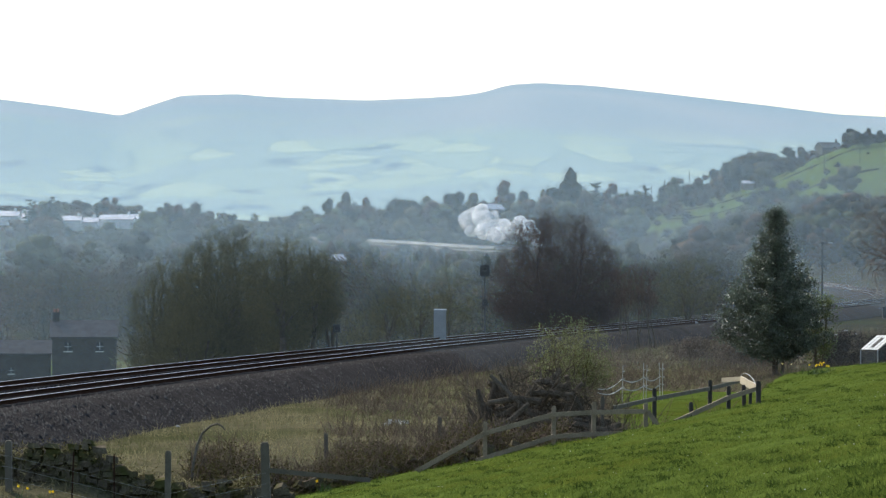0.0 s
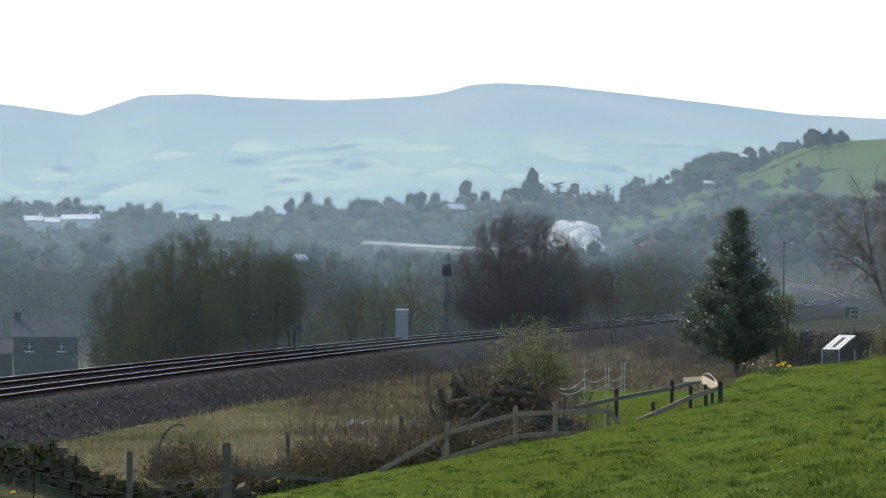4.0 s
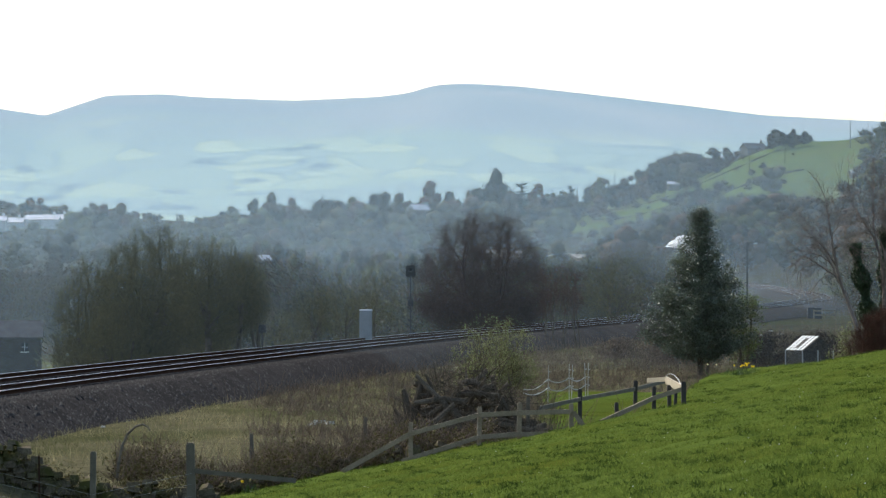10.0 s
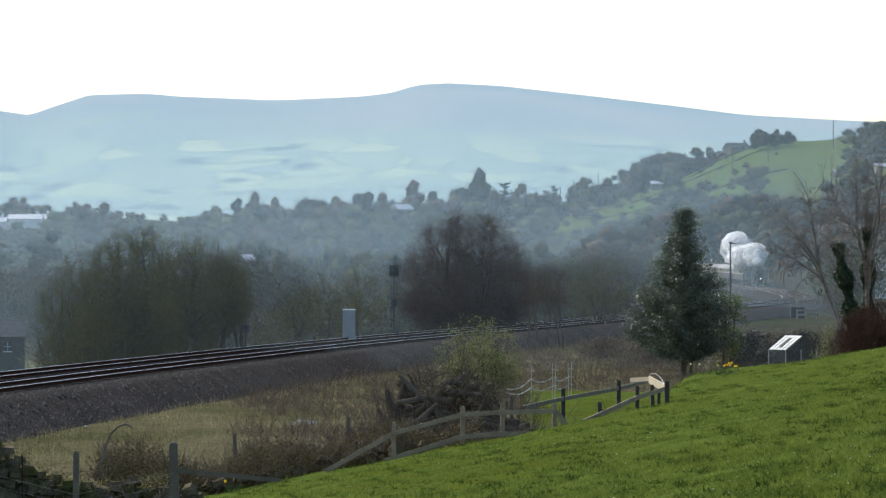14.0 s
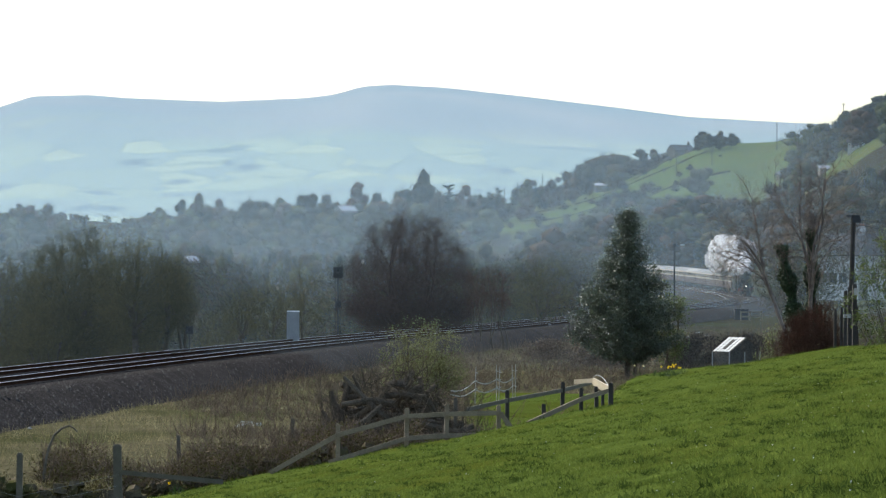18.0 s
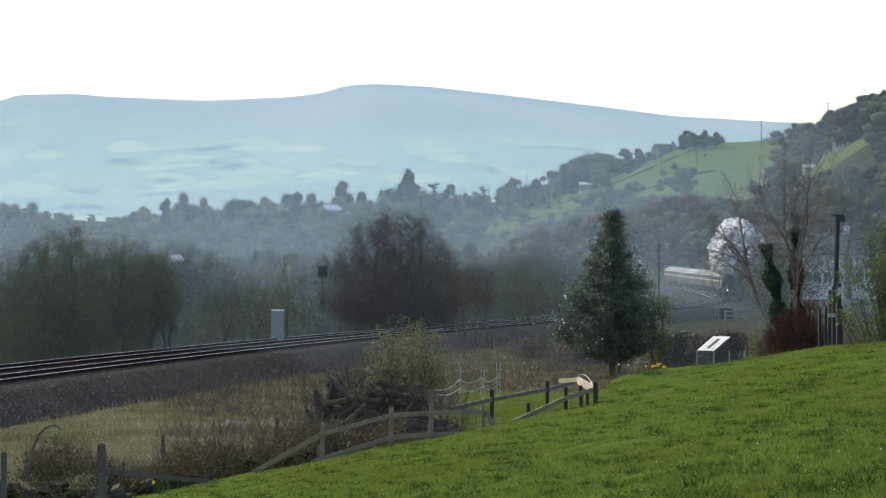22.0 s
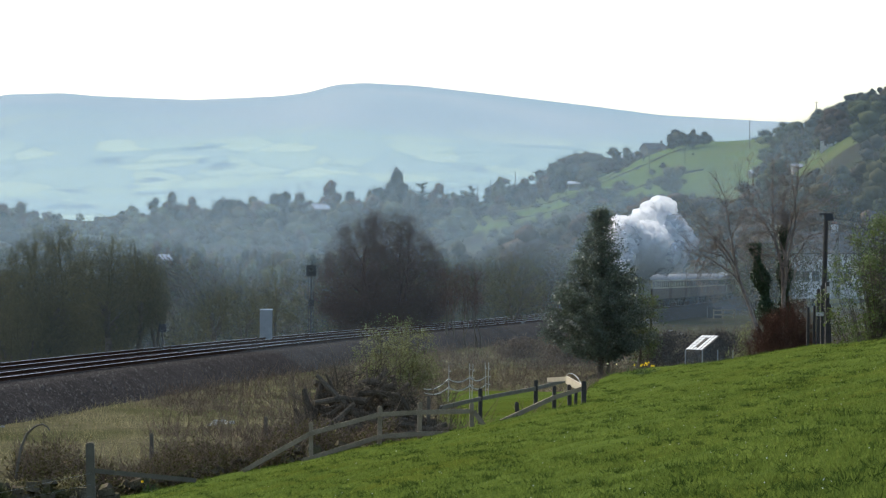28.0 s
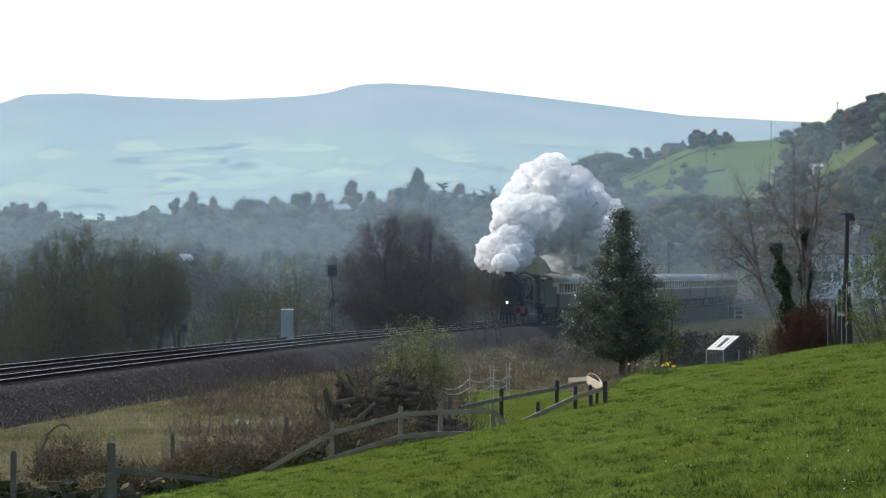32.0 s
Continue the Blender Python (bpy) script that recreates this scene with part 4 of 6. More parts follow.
# ---------------------------------------------------------------- woods of the valley
def far_tree(seed, kind):
    """A light tree about 1 high for the woods: trunk bars and twig blades."""
    r = np.random.default_rng(seed)
    if kind == "fir":
        c = blob_points(300, r, lambda h: float(np.interp(h, [0, 0.1, 1], [0.6, 0.9, 0.03])))
        c[:, :2] *= 0.2
        c[:, 2] = 0.1 + 0.88 * c[:, 2]
        v1, f1 = blades(c, 0.11, 0.06, r, 0.1)
        v0, f0 = prisms([(0, 0, 0, 0, 0, 0.9, 0.016, 0.004)])
    else:
        # kind: how many sprays of twigs, their length and breadth, and the close masses of twigs inside
        count, length, breadth, masses = {"bare": (900, 0.10, 0.009, 9), "dense": (1000, 0.085, 0.010, 17), "near": (1500, 0.06, 0.0065, 0)}[kind]
        middle = r.uniform(0.42, 0.55)
        trunk, twig, tips = grow(seed, 0.97, 0.9, n=60, low=0.04, middle=middle, twig=0.0026, twigs=1, twig_len=0.05, trunk=0.15, lobes=11, hollow=0.4, girth=0.9)
        bars = np.concatenate([*trunk, twig])
        v0, f0 = prisms(bars[bars[:, 6] > (0.004 if kind == "near" else 0.007)])
        if masses:
            mid = crown_targets(r, masses, 0.95 * 0.8, 0.88 * 0.72, 0.1, middle, (0, 0), 5, 0.3) + np.array([0, 0, 0.06])
            size = r.uniform(0.095, 0.17, masses)
            k = r.integers(0, masses, count)
            out = unit(r.normal(0, 1, (count, 3)))
            foot = mid[k] + out * size[k][:, None] * 0.86
            way = unit(out + r.normal(0, 0.45, (count, 3)) + np.array([0, 0, 0.25]))
            side = unit(np.cross(way, r.normal(0, 1, (count, 3)))) * breadth * r.uniform(0.5, 1.4, (count, 1)) / 2
            v1 = np.stack([foot - side, foot + side, foot + way * length * r.uniform(0.4, 1.5, (count, 1))], 1).reshape(-1, 3)
            f1 = np.arange(count * 3).reshape(-1, 3)
            bm = bmesh.new()
            bmesh.ops.create_icosphere(bm, subdivisions=1, radius=1.0)
            ball = np.array([v.co for v in bm.verts])
            skin = np.array([[v.index for v in f.verts] for f in bm.faces])
            bm.free()
            for m, w in zip(mid, size):
                f1 = np.r_[f1, skin + len(v1)]
                v1 = np.r_[v1, m + ball * w * r.uniform(0.7, 1.15, (len(ball), 1))]
        else:
            c = crown_targets(np.random.default_rng(seed), count, 0.95, 0.88, 0.04, middle, (0, 0), 11, 0.4)
            v1, f1 = blades(c, length, breadth, r, 1.2)
    f0 = np.r_[f0[:, [0, 1, 2]], f0[:, [0, 2, 3]]]
    return np.r_[v0, v1], np.r_[f0, f1 + len(v0)]


WOOD = [far_tree(200 + k, "bare") for k in range(9)]
DENSE = [far_tree(230 + k, "dense") for k in range(8)]
NEARER = [far_tree(260 + k, "near") for k in range(6)]
FIRS = [far_tree(300 + k, "fir") for k in range(3)]


def belt(name, label, spots, mat, protos, r):
    vs, fs, k = [], [], 0
    for px, dist, h, *wide in spots:
        x, y, z = place(px, dist, -0.3)
        v, f = protos[r.integers(len(protos))]
        a = r.uniform(0, 6.28)
        w = wide[0] / 0.8 if wide else h * r.uniform(1.05, 1.6)
        q = np.stack([(v[:, 0] * math.cos(a) - v[:, 1] * math.sin(a)) * w + x, (v[:, 0] * math.sin(a) + v[:, 1] * math.cos(a)) * w + y, v[:, 2] * h + z], -1)
        vs.append(q)
        fs.append(f + k)
        k += len(v)
    ob = part(name, mesh_np(name, np.concatenate(vs), np.concatenate(fs)), mat, smooth=True)
    return tagged(ob, label, "woods", kind="stuff")


def lowest_top(px, dist):
    """The row over which trees at a distance may not reach, so that line and farms stay in sight."""
    if dist < 1040:
        a = np.interp(px, [-600, -100, 0, 100, 230, 300, 420, 560, 655, 880, 1000, 1100, 1250, 1330, 1420, 1460, 1600, 1700, 1850, 2300],
                      [385, 390, 392, 400, 392, 400, 400, 405, 422, 440, 440, 428, 425, 440, 455, 520, 520, 330, 300, 200])
        if dist > 770:
            a = np.interp(px, [880, 1000, 1300, 1400, 1480, 1600, 1700], [440, 425, 405, 380, 352, 350, 330]) if 880 < px < 1700 else a
        elif 880 < px < 1420:
            a = a - 22
        return a + max(770 - dist, 0) * 0.03
    return np.interp(px, [-600, 0, 100, 200, 300, 420, 500, 560, 620, 700, 800, 900, 960, 1020, 1060, 1150, 1220, 1330, 1420, 1500, 1600, 1680, 1760, 1850, 2300],
                     [355, 362, 348, 345, 352, 372, 372, 352, 336, 328, 320, 325, 300, 296, 318, 322, 315, 290, 272, 255, 235, 205, 190, 160, 60])


def plant_woods():
    r = np.random.default_rng(77)
    spots = {"mid": [], "far": [], "crown": []}
    tries = 0
    while tries < 16000 and len(spots["mid"]) + len(spots["far"]) < 500:
        tries += 1
        dist = 300 * (1700 / 300) ** r.random() ** 0.9
        px = r.uniform(-120, 1990)
        x, y, z = place(px, dist)
        d, zt = (float(q[0]) for q in line_distance(np.array([x]), np.array([y])))
        if abs(d) < 11 or (d > 0 and y < 620 and px < 1640) or (d > -30 and 1400 < px < 1640 and y < 780):
            continue
        if 1120 < px < 1690 and dist > np.interp(px, [1080, 1180, 1330, 1420, 1520, 1640, 1700], [1200, 1120, 1120, 1090, 1020, 1060, 1230]) - 10 and r.random() < 0.93:
            continue
        if 1715 < px < 1865 and dist < 476:
            continue
        if px < 275 and dist < 500 and not (px < -60 and dist > 440):
            continue
        room = high(lowest_top(px, dist), dist) - z
        h = min(r.uniform(7, 15), room * r.uniform(0.7, 1.03))
        if h < 3.2:
            continue
        spots["mid" if dist < 700 else "far"].append((px, dist, h))
    for px in np.arange(-120, 1190, 6.5):          # the wooded rise beyond the line
        dist = r.uniform(1190, 1560)
        z = place(px, dist)[2]
        h = min(r.uniform(0.35, 0.8) * (high(lowest_top(px, dist), dist) - z), 16)
        if h > 3:
            spots["far"].append((px, dist, h))
    # the large single crowns on it: column, top, width
    for px, top, wide in ((345, 343, 62), (318, 352, 44), (285, 356, 50), (235, 350, 46), (190, 347, 50), (140, 352, 44), (20, 360, 60), (-60, 358, 70), (523, 370, 70), (577, 346, 46), (616, 333, 50), (650, 343, 44), (716, 327, 72), (755, 342, 50), (800, 317, 54), (842, 334, 46), (886, 313, 72), (930, 330, 46), (962, 318, 40), (1003, 288, 76), (1040, 308, 36), (1080, 316, 40), (1110, 330, 36), (1190, 308, 30), (1222, 318, 30), (1240, 304, 44), (1268, 300, 46), (1300, 292, 40), (1349, 282, 44), (1330, 292, 36)):
        dist = r.uniform(1290, 1380)
        z = place(px, dist)[2]
        spots["crown"].append((px, dist, high(top, dist) - z + 0.3, wide / F * dist))
    for _ in range(230):                           # the slope under the hill pastures
        px, dist = r.uniform(1180, 1760), r.uniform(760, 1130)
        lim = np.interp(px, [1080, 1180, 1330, 1420, 1520, 1640, 1700], [1200, 1120, 1120, 1090, 1020, 1060, 1230])
        x, y, z = place(px, dist)
        d = float(line_distance(np.array([x]), np.array([y]))[0][0])
        if dist < lim and abs(d) > 12:
            row = np.interp(px, [1180, 1300, 1345, 1500, 1600, 1700, 1760], [400, 372, 342, 330, 345, 320, 290])
            h = min(r.uniform(7, 15), high(row, dist) - z)
            if h > 3:
                spots["far"].append((px, dist, h))
    for _ in range(180):                           # the wooded hill above the road
        px, dist = r.uniform(1640, 1990), r.uniform(560, 1150)
        x, y, z = place(px, dist)
        row = np.interp(px, [1640, 1690, 1760, 1850, 2150], [300, 255, 190, 160, 60])
        h = min(r.uniform(6, 12), high(row, dist) - z)
        clear_view = 1700 < px < 1850 and dist < 925 and high(275, dist) - z < h
        if h > 3 and not clear_view:
            spots["far"].append((px, dist, h))
    for _ in range(170):                           # trees and bushes close behind the line
        s = r.uniform(330, 900)
        p, _h = on_line(s, -r.uniform(10, 34))
        px, dist = 784 + F * p.x / p.y, math.hypot(p.x, p.y)
        z = place(px, dist)[2]
        row = np.interp(px, [784, 1100, 1250, 1400, 1450, 1600], [500, 470, 455, 470, 512, 516])
        h = min(r.uniform(2.5, 8), high(row, dist) - z)
        if h > 1.2:
            spots["mid"].append((px, dist, h))
    # trees between the near and the far track, sized by view rows to hide much of the far train
    for px in np.r_[np.arange(540, 652, 13), np.arange(884, 1395, 11)]:
        dist = r.uniform(380, 560)
        x, y, z = place(px, dist)
        d = float(line_distance(np.array([x]), np.array([y]))[0][0])
        h = high(r.uniform(424, 446) - 10 * (px < 700), dist) - z
        if d < -14 and h > 3:
            spots["mid"].append((px, dist, h, h * r.uniform(0.6, 0.95)))
    for px in np.arange(560, 900, 7.0):
        dist = r.uniform(640, 800)
        z = place(px, dist)[2]
        row = np.interp(px, [560, 640, 665, 700, 865, 900], [414, 416, 424, 427, 436, 438]) + r.uniform(-1, 5)
        spots["far"].append((px, dist, high(row, dist) - z, r.uniform(4, 7)))
    tones = (("twig_far", "olive-brown"), ("twig_far_red", "reddish-brown"), ("twig_far_grey", "dark grey"), ("twig_far_ochre", "ochre-budding"), ("twig_far_dark", "near-black"), ("twig_far_moss", "mossy green"))
    for q, (mat, tone) in enumerate(tones):
        belt("woods", tone + " leafless trees on the far valley side", spots["far"][q::6], mat, DENSE if q % 2 else WOOD + DENSE, r)
        belt("woods", tone + " leafless trees of the near valley", spots["mid"][q::6], mat, NEARER, r)
    for q, (mat, tone) in enumerate(tones[:5]):
        belt("woods", "large rounded " + tone + " leafless trees on the rise", spots["crown"][q::5], mat, DENSE, r)
    firs = [(px + r.uniform(-6, 6), dist, h) for px, dist, h in ((62, 1150, 14), (75, 1150, 13), (90, 1160, 15), (104, 1160, 13), (50, 1150, 12), (1320, 560, 8), (1050, 1300, 16), (1040, 1300, 13), (1145, 1350, 10), (1130, 1350, 9), (1262, 1420, 9), (1210, 1400, 8))]
    belt("woods", "dark green conifers among the leafless woods", firs, "fir", FIRS, r)
    # hedgerow and skyline trees of the spur
    row = [(px + r.uniform(-8, 8), dist + r.uniform(-30, 20), r.uniform(4, 9)) for px, dist in
           [(q, 1440) for q in range(1180, 1420, 9)] + [(q, 1330) for q in range(1500, 1570, 14)] + [(q, 1150 - (q - 1690) * 0.6) for q in range(1690, 1990, 6)] + [(q, 1000) for q in range(1700, 1990, 9)]]
    row += [(r.uniform(1150, 1560), r.uniform(1130, 1400), r.uniform(1.2, 3.5)) for _ in range(60)]
    row += [(q + r.uniform(-5, 5), 1180 + r.uniform(-12, 12), r.uniform(3, 6.5)) for q in range(1335, 1420, 8)]
    row += [(q + r.uniform(-4, 4), 1400 + r.uniform(-12, 12), r.uniform(3.5, 7)) for q in range(1345, 1440, 9)]
    row += [(px, 1445 + r.uniform(-15, 15), h) for px, h in ((1186, 9), (1203, 11), (1221, 8), (1262, 12), (1284, 15), (1296, 13), (1310, 16), (1330, 18), (1338, 14), (1352, 17), (1368, 12), (1385, 11), (1402, 13), (1425, 12), (1520, 10), (1560, 9))]
    belt("woods", "leafless hedgerow trees along the hill", row[::2], "twig_far", DENSE, r)
    belt("woods", "dark leafless hedgerow trees along the hill", row[1::2], "twig_far_grey", DENSE, r)


plant_woods()


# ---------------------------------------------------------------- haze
# Curved see-through sheets, added between the depth layers in place of hazy air.
def haze_sheet(dist, density, colour=(0.43, 0.565, 0.65)):
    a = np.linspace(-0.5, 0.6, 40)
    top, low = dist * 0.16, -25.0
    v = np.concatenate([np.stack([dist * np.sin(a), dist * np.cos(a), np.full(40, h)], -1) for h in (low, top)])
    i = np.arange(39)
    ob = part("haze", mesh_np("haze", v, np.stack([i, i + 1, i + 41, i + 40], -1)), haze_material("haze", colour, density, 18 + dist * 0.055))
    tagged(ob, "curved see-through sheet standing in for pale blue haze across the valley", "haze", "haze over the valley", "stuff")


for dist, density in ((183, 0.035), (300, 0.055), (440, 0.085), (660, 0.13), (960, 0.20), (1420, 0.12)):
    haze_sheet(dist, density)


# ---------------------------------------------------------------- fences, wall and garden
def spot(px, row, dist):
    """A place seen in a column and row of the first view, at a distance ahead."""
    return Vector((bearing(px) * dist, dist, high(row, dist)))


def on_ground(px, dist, dz=0.0):
    x, y = bearing(px) * dist, dist
    return Vector((x, y, float(ground_z(np.array([x]), np.array([y]))[0]) + dz))


def post_mesh(g, foot, height, w=0.1, lean=(0.0, 0.0), cut=0.03):
    """A square sawn post with a chamfered head."""
    top = foot + Vector((lean[0], lean[1], height))
    g.beam(foot - Vector((0, 0, 0.25)), top, w, w)
    g.beam(top, top + Vector((0, 0, cut)), w * 0.75, w * 0.75)
    return top


def post_and_rail(name, label, posts, rails, post_mat="timber", rail_mat="timber"):
    """posts: (column, foot row, distance, height, width); rails: places from end to end, (column, row, distance)."""
    first = spot(*posts[0][:3])
    t = thing(name, Matrix.Translation(first), label, "fence", "timber fences")
    for px, row, dist, h, w in posts:
        g = Geo()
        post_mesh(g, spot(px, row, dist) - first, h, w, (rng.uniform(-0.02, 0.02), 0))
        part("post", g, post_mat, t)
    for rail in rails:
        for a, b in zip(rail[:-1], rail[1:]):
            g = Geo()
            g.beam(spot(*a) - first, spot(*b) - first, 0.045, 0.115)
            part("rail", g, rail_mat, t)
    return t


D1 = 91.0
post_and_rail("timber_fence", "weathered post-and-rail timber fence along the field edge",
              [(858, 815, D1, 0.94, 0.11), (979, 793, D1, 1.02, 0.11), (1050, 781, D1, 0.96, 0.11), (1143, 762, D1, 0.66, 0.11)],
              [[(738, 834, D1 - 0.1), (858, 767, D1 - 0.1), (979, 734, D1 - 0.1), (1050, 730, D1 - 0.1), (1146, 728, D1 - 0.1), (1166, 755, D1 - 0.1)],
               [(842, 816, D1 - 0.12), (979, 773, D1 - 0.12), (1050, 768, D1 - 0.12), (1110, 768, D1 - 0.12)]])
post_and_rail("timber_fence", "old grey timber fence behind the brushwood",
              [(834, 800, 99, 0.8, 0.1), (778, 793, 101, 0.85, 0.1), (1066, 764, 100, 0.95, 0.1), (578, 822, 96, 0.8, 0.1)],
              [[(836, 754, 98.9), (952, 753, 98.9)], [(836, 794, 98.9), (916, 794, 98.9)]], "grey_timber", "grey_timber")
post_and_rail("timber_fence", "dark-posted low timber fence round the garden bed",
              [(1158, 735, 105, 0.75, 0.12), (1256, 703, 112, 0.5, 0.12)],
              [[(1086, 722, 100), (1158, 706, 104.9), (1256, 688, 112), (1309, 674, 118)]], "dark_timber", "grey_timber")
post_and_rail("timber_fence", "low timber edging of the garden bed with dark corner post",
              [(1224, 733, 92.5, 0.28, 0.1), (1289, 717, 93, 0.46, 0.1), (1317, 717, 94, 0.5, 0.1), (1327, 716, 94, 0.32, 0.08), (1342, 714, 93, 0.54, 0.12)],
              [[(1194, 747, 92), (1289, 704, 92.9), (1340, 688, 93)]], "dark_timber", "timber")


def crate():
    a, b = spot(1311, 672, 96), spot(1340, 688, 93.2)
    t = thing("garden_frame", Matrix.Translation(a), "pale timber board frame with a bent wire hoop", "garden frame")
    part("board", Geo().beam((0, 0, 0), b - a, 0.04, 0.2), "pale_wood", t)
    part("board", Geo().beam((-0.42, 1.0, -0.04), (0.02, 0, 0.02), 0.04, 0.12), "pale_wood", t)
    g = Geo()
    pts = [Vector((0.0, 0, 0.1)) + (b - a) * f * 1.0 + Vector((0, 0, 0.14 * math.sin(math.pi * min(f * 1.15, 1)) ** 0.6)) for f in np.linspace(0, 1, 10)]
    for p, q in zip(pts[:-1], pts[1:]):
        g.tube(p, q, 0.008, 0.008, 5, False)
    part("hoop", g, "steel", t)


crate()


def tape_fence():
    base = spot(1101, 700, 128)
    t = thing("electric_fence", Matrix.Translation(base), "white electric tape fence on thin white plastic posts", "fence")
    tops = []
    for px, row, top, dx in ((1101, 702, 646, 0.03), (1139, 699, 643, 0.0), (1143, 699, 645, 0.04), (1168, 696, 642, -0.03), (1172, 698, 642, 0.02)):
        foot = spot(px, row, 128) - base
        h = (row - top) / F * 128
        g = Geo()
        g.tube(foot - Vector((0, 0, 0.2)), foot + Vector((dx, 0, h)), 0.012, 0.010, 6)
        for k in (0.3, 0.55, 0.8):
            g.box(foot + Vector((dx * k + 0.03, 0, h * k)), (0.07, 0.04, 0.03))
        part("post", g, "rope", t)
        tops.append((foot, h))
    for f in (0.28, 0.55):
        line = [spot(1058, 702 - 24 * f, 122) - base] + [p + Vector((0, 0, h * f)) for p, h in (tops[0], tops[1], tops[3])]
        for a, b in zip(line[:-1], line[1:]):
            g = Geo()
            q = [a + (b - a) * k - Vector((0, 0, 0.14 * math.sin(math.pi * k))) for k in np.linspace(0, 1, 7)]
            for c, d in zip(q[:-1], q[1:]):
                g.beam(c, d, 0.012, 0.035)
            part("tape", g, "rope", t)


tape_fence()


def stone_wall():
    """A mossy dry-stone wall, partly fallen, along the lower edge of the field."""
    wall = thing("dry_stone_wall", pose(0, 0, 0), "old mossy dry-stone wall with tumbled coping", "wall", kind="structure")
    r = np.random.default_rng(61)
    shapes = []
    for k in range(12):
        g = Geo()
        g.box((0, 0, 0), (1, 1, 1), taper=r.uniform(0.8, 0.95))
        g.v = [tuple(np.array(p) * r.uniform(0.78, 1.05, 3)) for p in g.v]
        me = g.mesh("stone")
        me.materials.append(M["stone"])
        shapes.append(me)
    core = Geo()
    for x in np.arange(-14, -4.4, 0.5):
        y = 88.25 + 0.098 * (x + 9)
        z = float(ground_z(np.array([x]), np.array([y]))[0])
        core.box((x, y + 0.02, z + 0.3), (0.55, 0.22, 0.62 - max(x + 6.5, 0) * 0.1))
    part("core", core, "stone", wall, "dark rubble core of the wall")
    x0, x1 = -14.0, -4.1
    n = 0
    for course in range(8):
        x = x0 + r.uniform(0, 0.3)
        while x < x1:
            w = r.uniform(0.16, 0.44)
            h = r.uniform(0.12, 0.19)
            y = 88.2 + 0.28 * (x + 9) * 0.35
            top = 0.74 + 0.12 * math.sin(x * 1.9) + 0.1 * math.sin(x * 4.3 + 1) - max(x + 6.5, 0) * 0.16
            if course * 0.128 < top:
                z = float(ground_z(np.array([x]), np.array([y]))[0])
                ob = new("stone", shapes[int(r.integers(12))])
                ob.parent = wall
                ob.matrix_basis = pose(x + w / 2, y + r.uniform(-0.07, 0.07), z + course * 0.128 + 0.08, r.uniform(-14, 14), r.uniform(-9, 9), r.uniform(-16, 16)) @ Matrix.Diagonal((w, r.uniform(0.3, 0.48), h, 1))
                n += 1
            x += w + r.uniform(0.01, 0.05)
    for k in range(60):                       # fallen stones under the hedge
        x = r.uniform(-5, 2.5)
        y = 93.5 + r.normal(0, 0.8)
        z = float(ground_z(np.array([x]), np.array([y]))[0])
        ob = new("stone", shapes[int(r.integers(12))])
        ob.parent = wall
        ob.matrix_basis = pose(x, y, z + r.uniform(0.05, 0.35), *r.uniform(-25, 25, 3)) @ Matrix.Diagonal((*r.uniform(0.2, 0.42, 2), r.uniform(0.13, 0.22), 1))


stone_wall()


def wire_fence():
    t = thing("wire_fence", pose(0, 0, 0), "wire fence on old timber posts before the stone wall", "fence", "timber fences")
    ends = []
    for px, top, w, mat in ((-90, 780, 0.16, "grey_timber"), (16, 782, 0.16, "grey_timber"), (127, 802, 0.035, "rail_web"), (203, 806, 0.035, "rail_web"), (296, 800, 0.14, "grey_timber"), (472, 785, 0.2, "grey_timber")):
        foot = on_ground(px, 86.3)
        h = high(top, 86.3) - foot.z
        g = Geo()
        post_mesh(g, foot, h, w, (rng.uniform(-0.05, 0.05), 0))
        part("post", g, mat, t)
        ends.append((foot, h))
    thick = [ends[k] for k in (0, 1, 4, 5)]
    for k in (0.28, 0.55, 0.8):
        for (a, ha), (b, hb) in zip(thick[:-1], thick[1:]):
            part("wire", Geo().tube(a + Vector((0, -0.1, 1.05 * k)), b + Vector((0, -0.1, 1.05 * k)), 0.004, 0.004, 4, False), "steel", t)
    part("rail", Geo().beam(spot(472, 832, 86.2), spot(655, 850, 87.5), 0.05, 0.11), "grey_timber", t)


wire_fence()


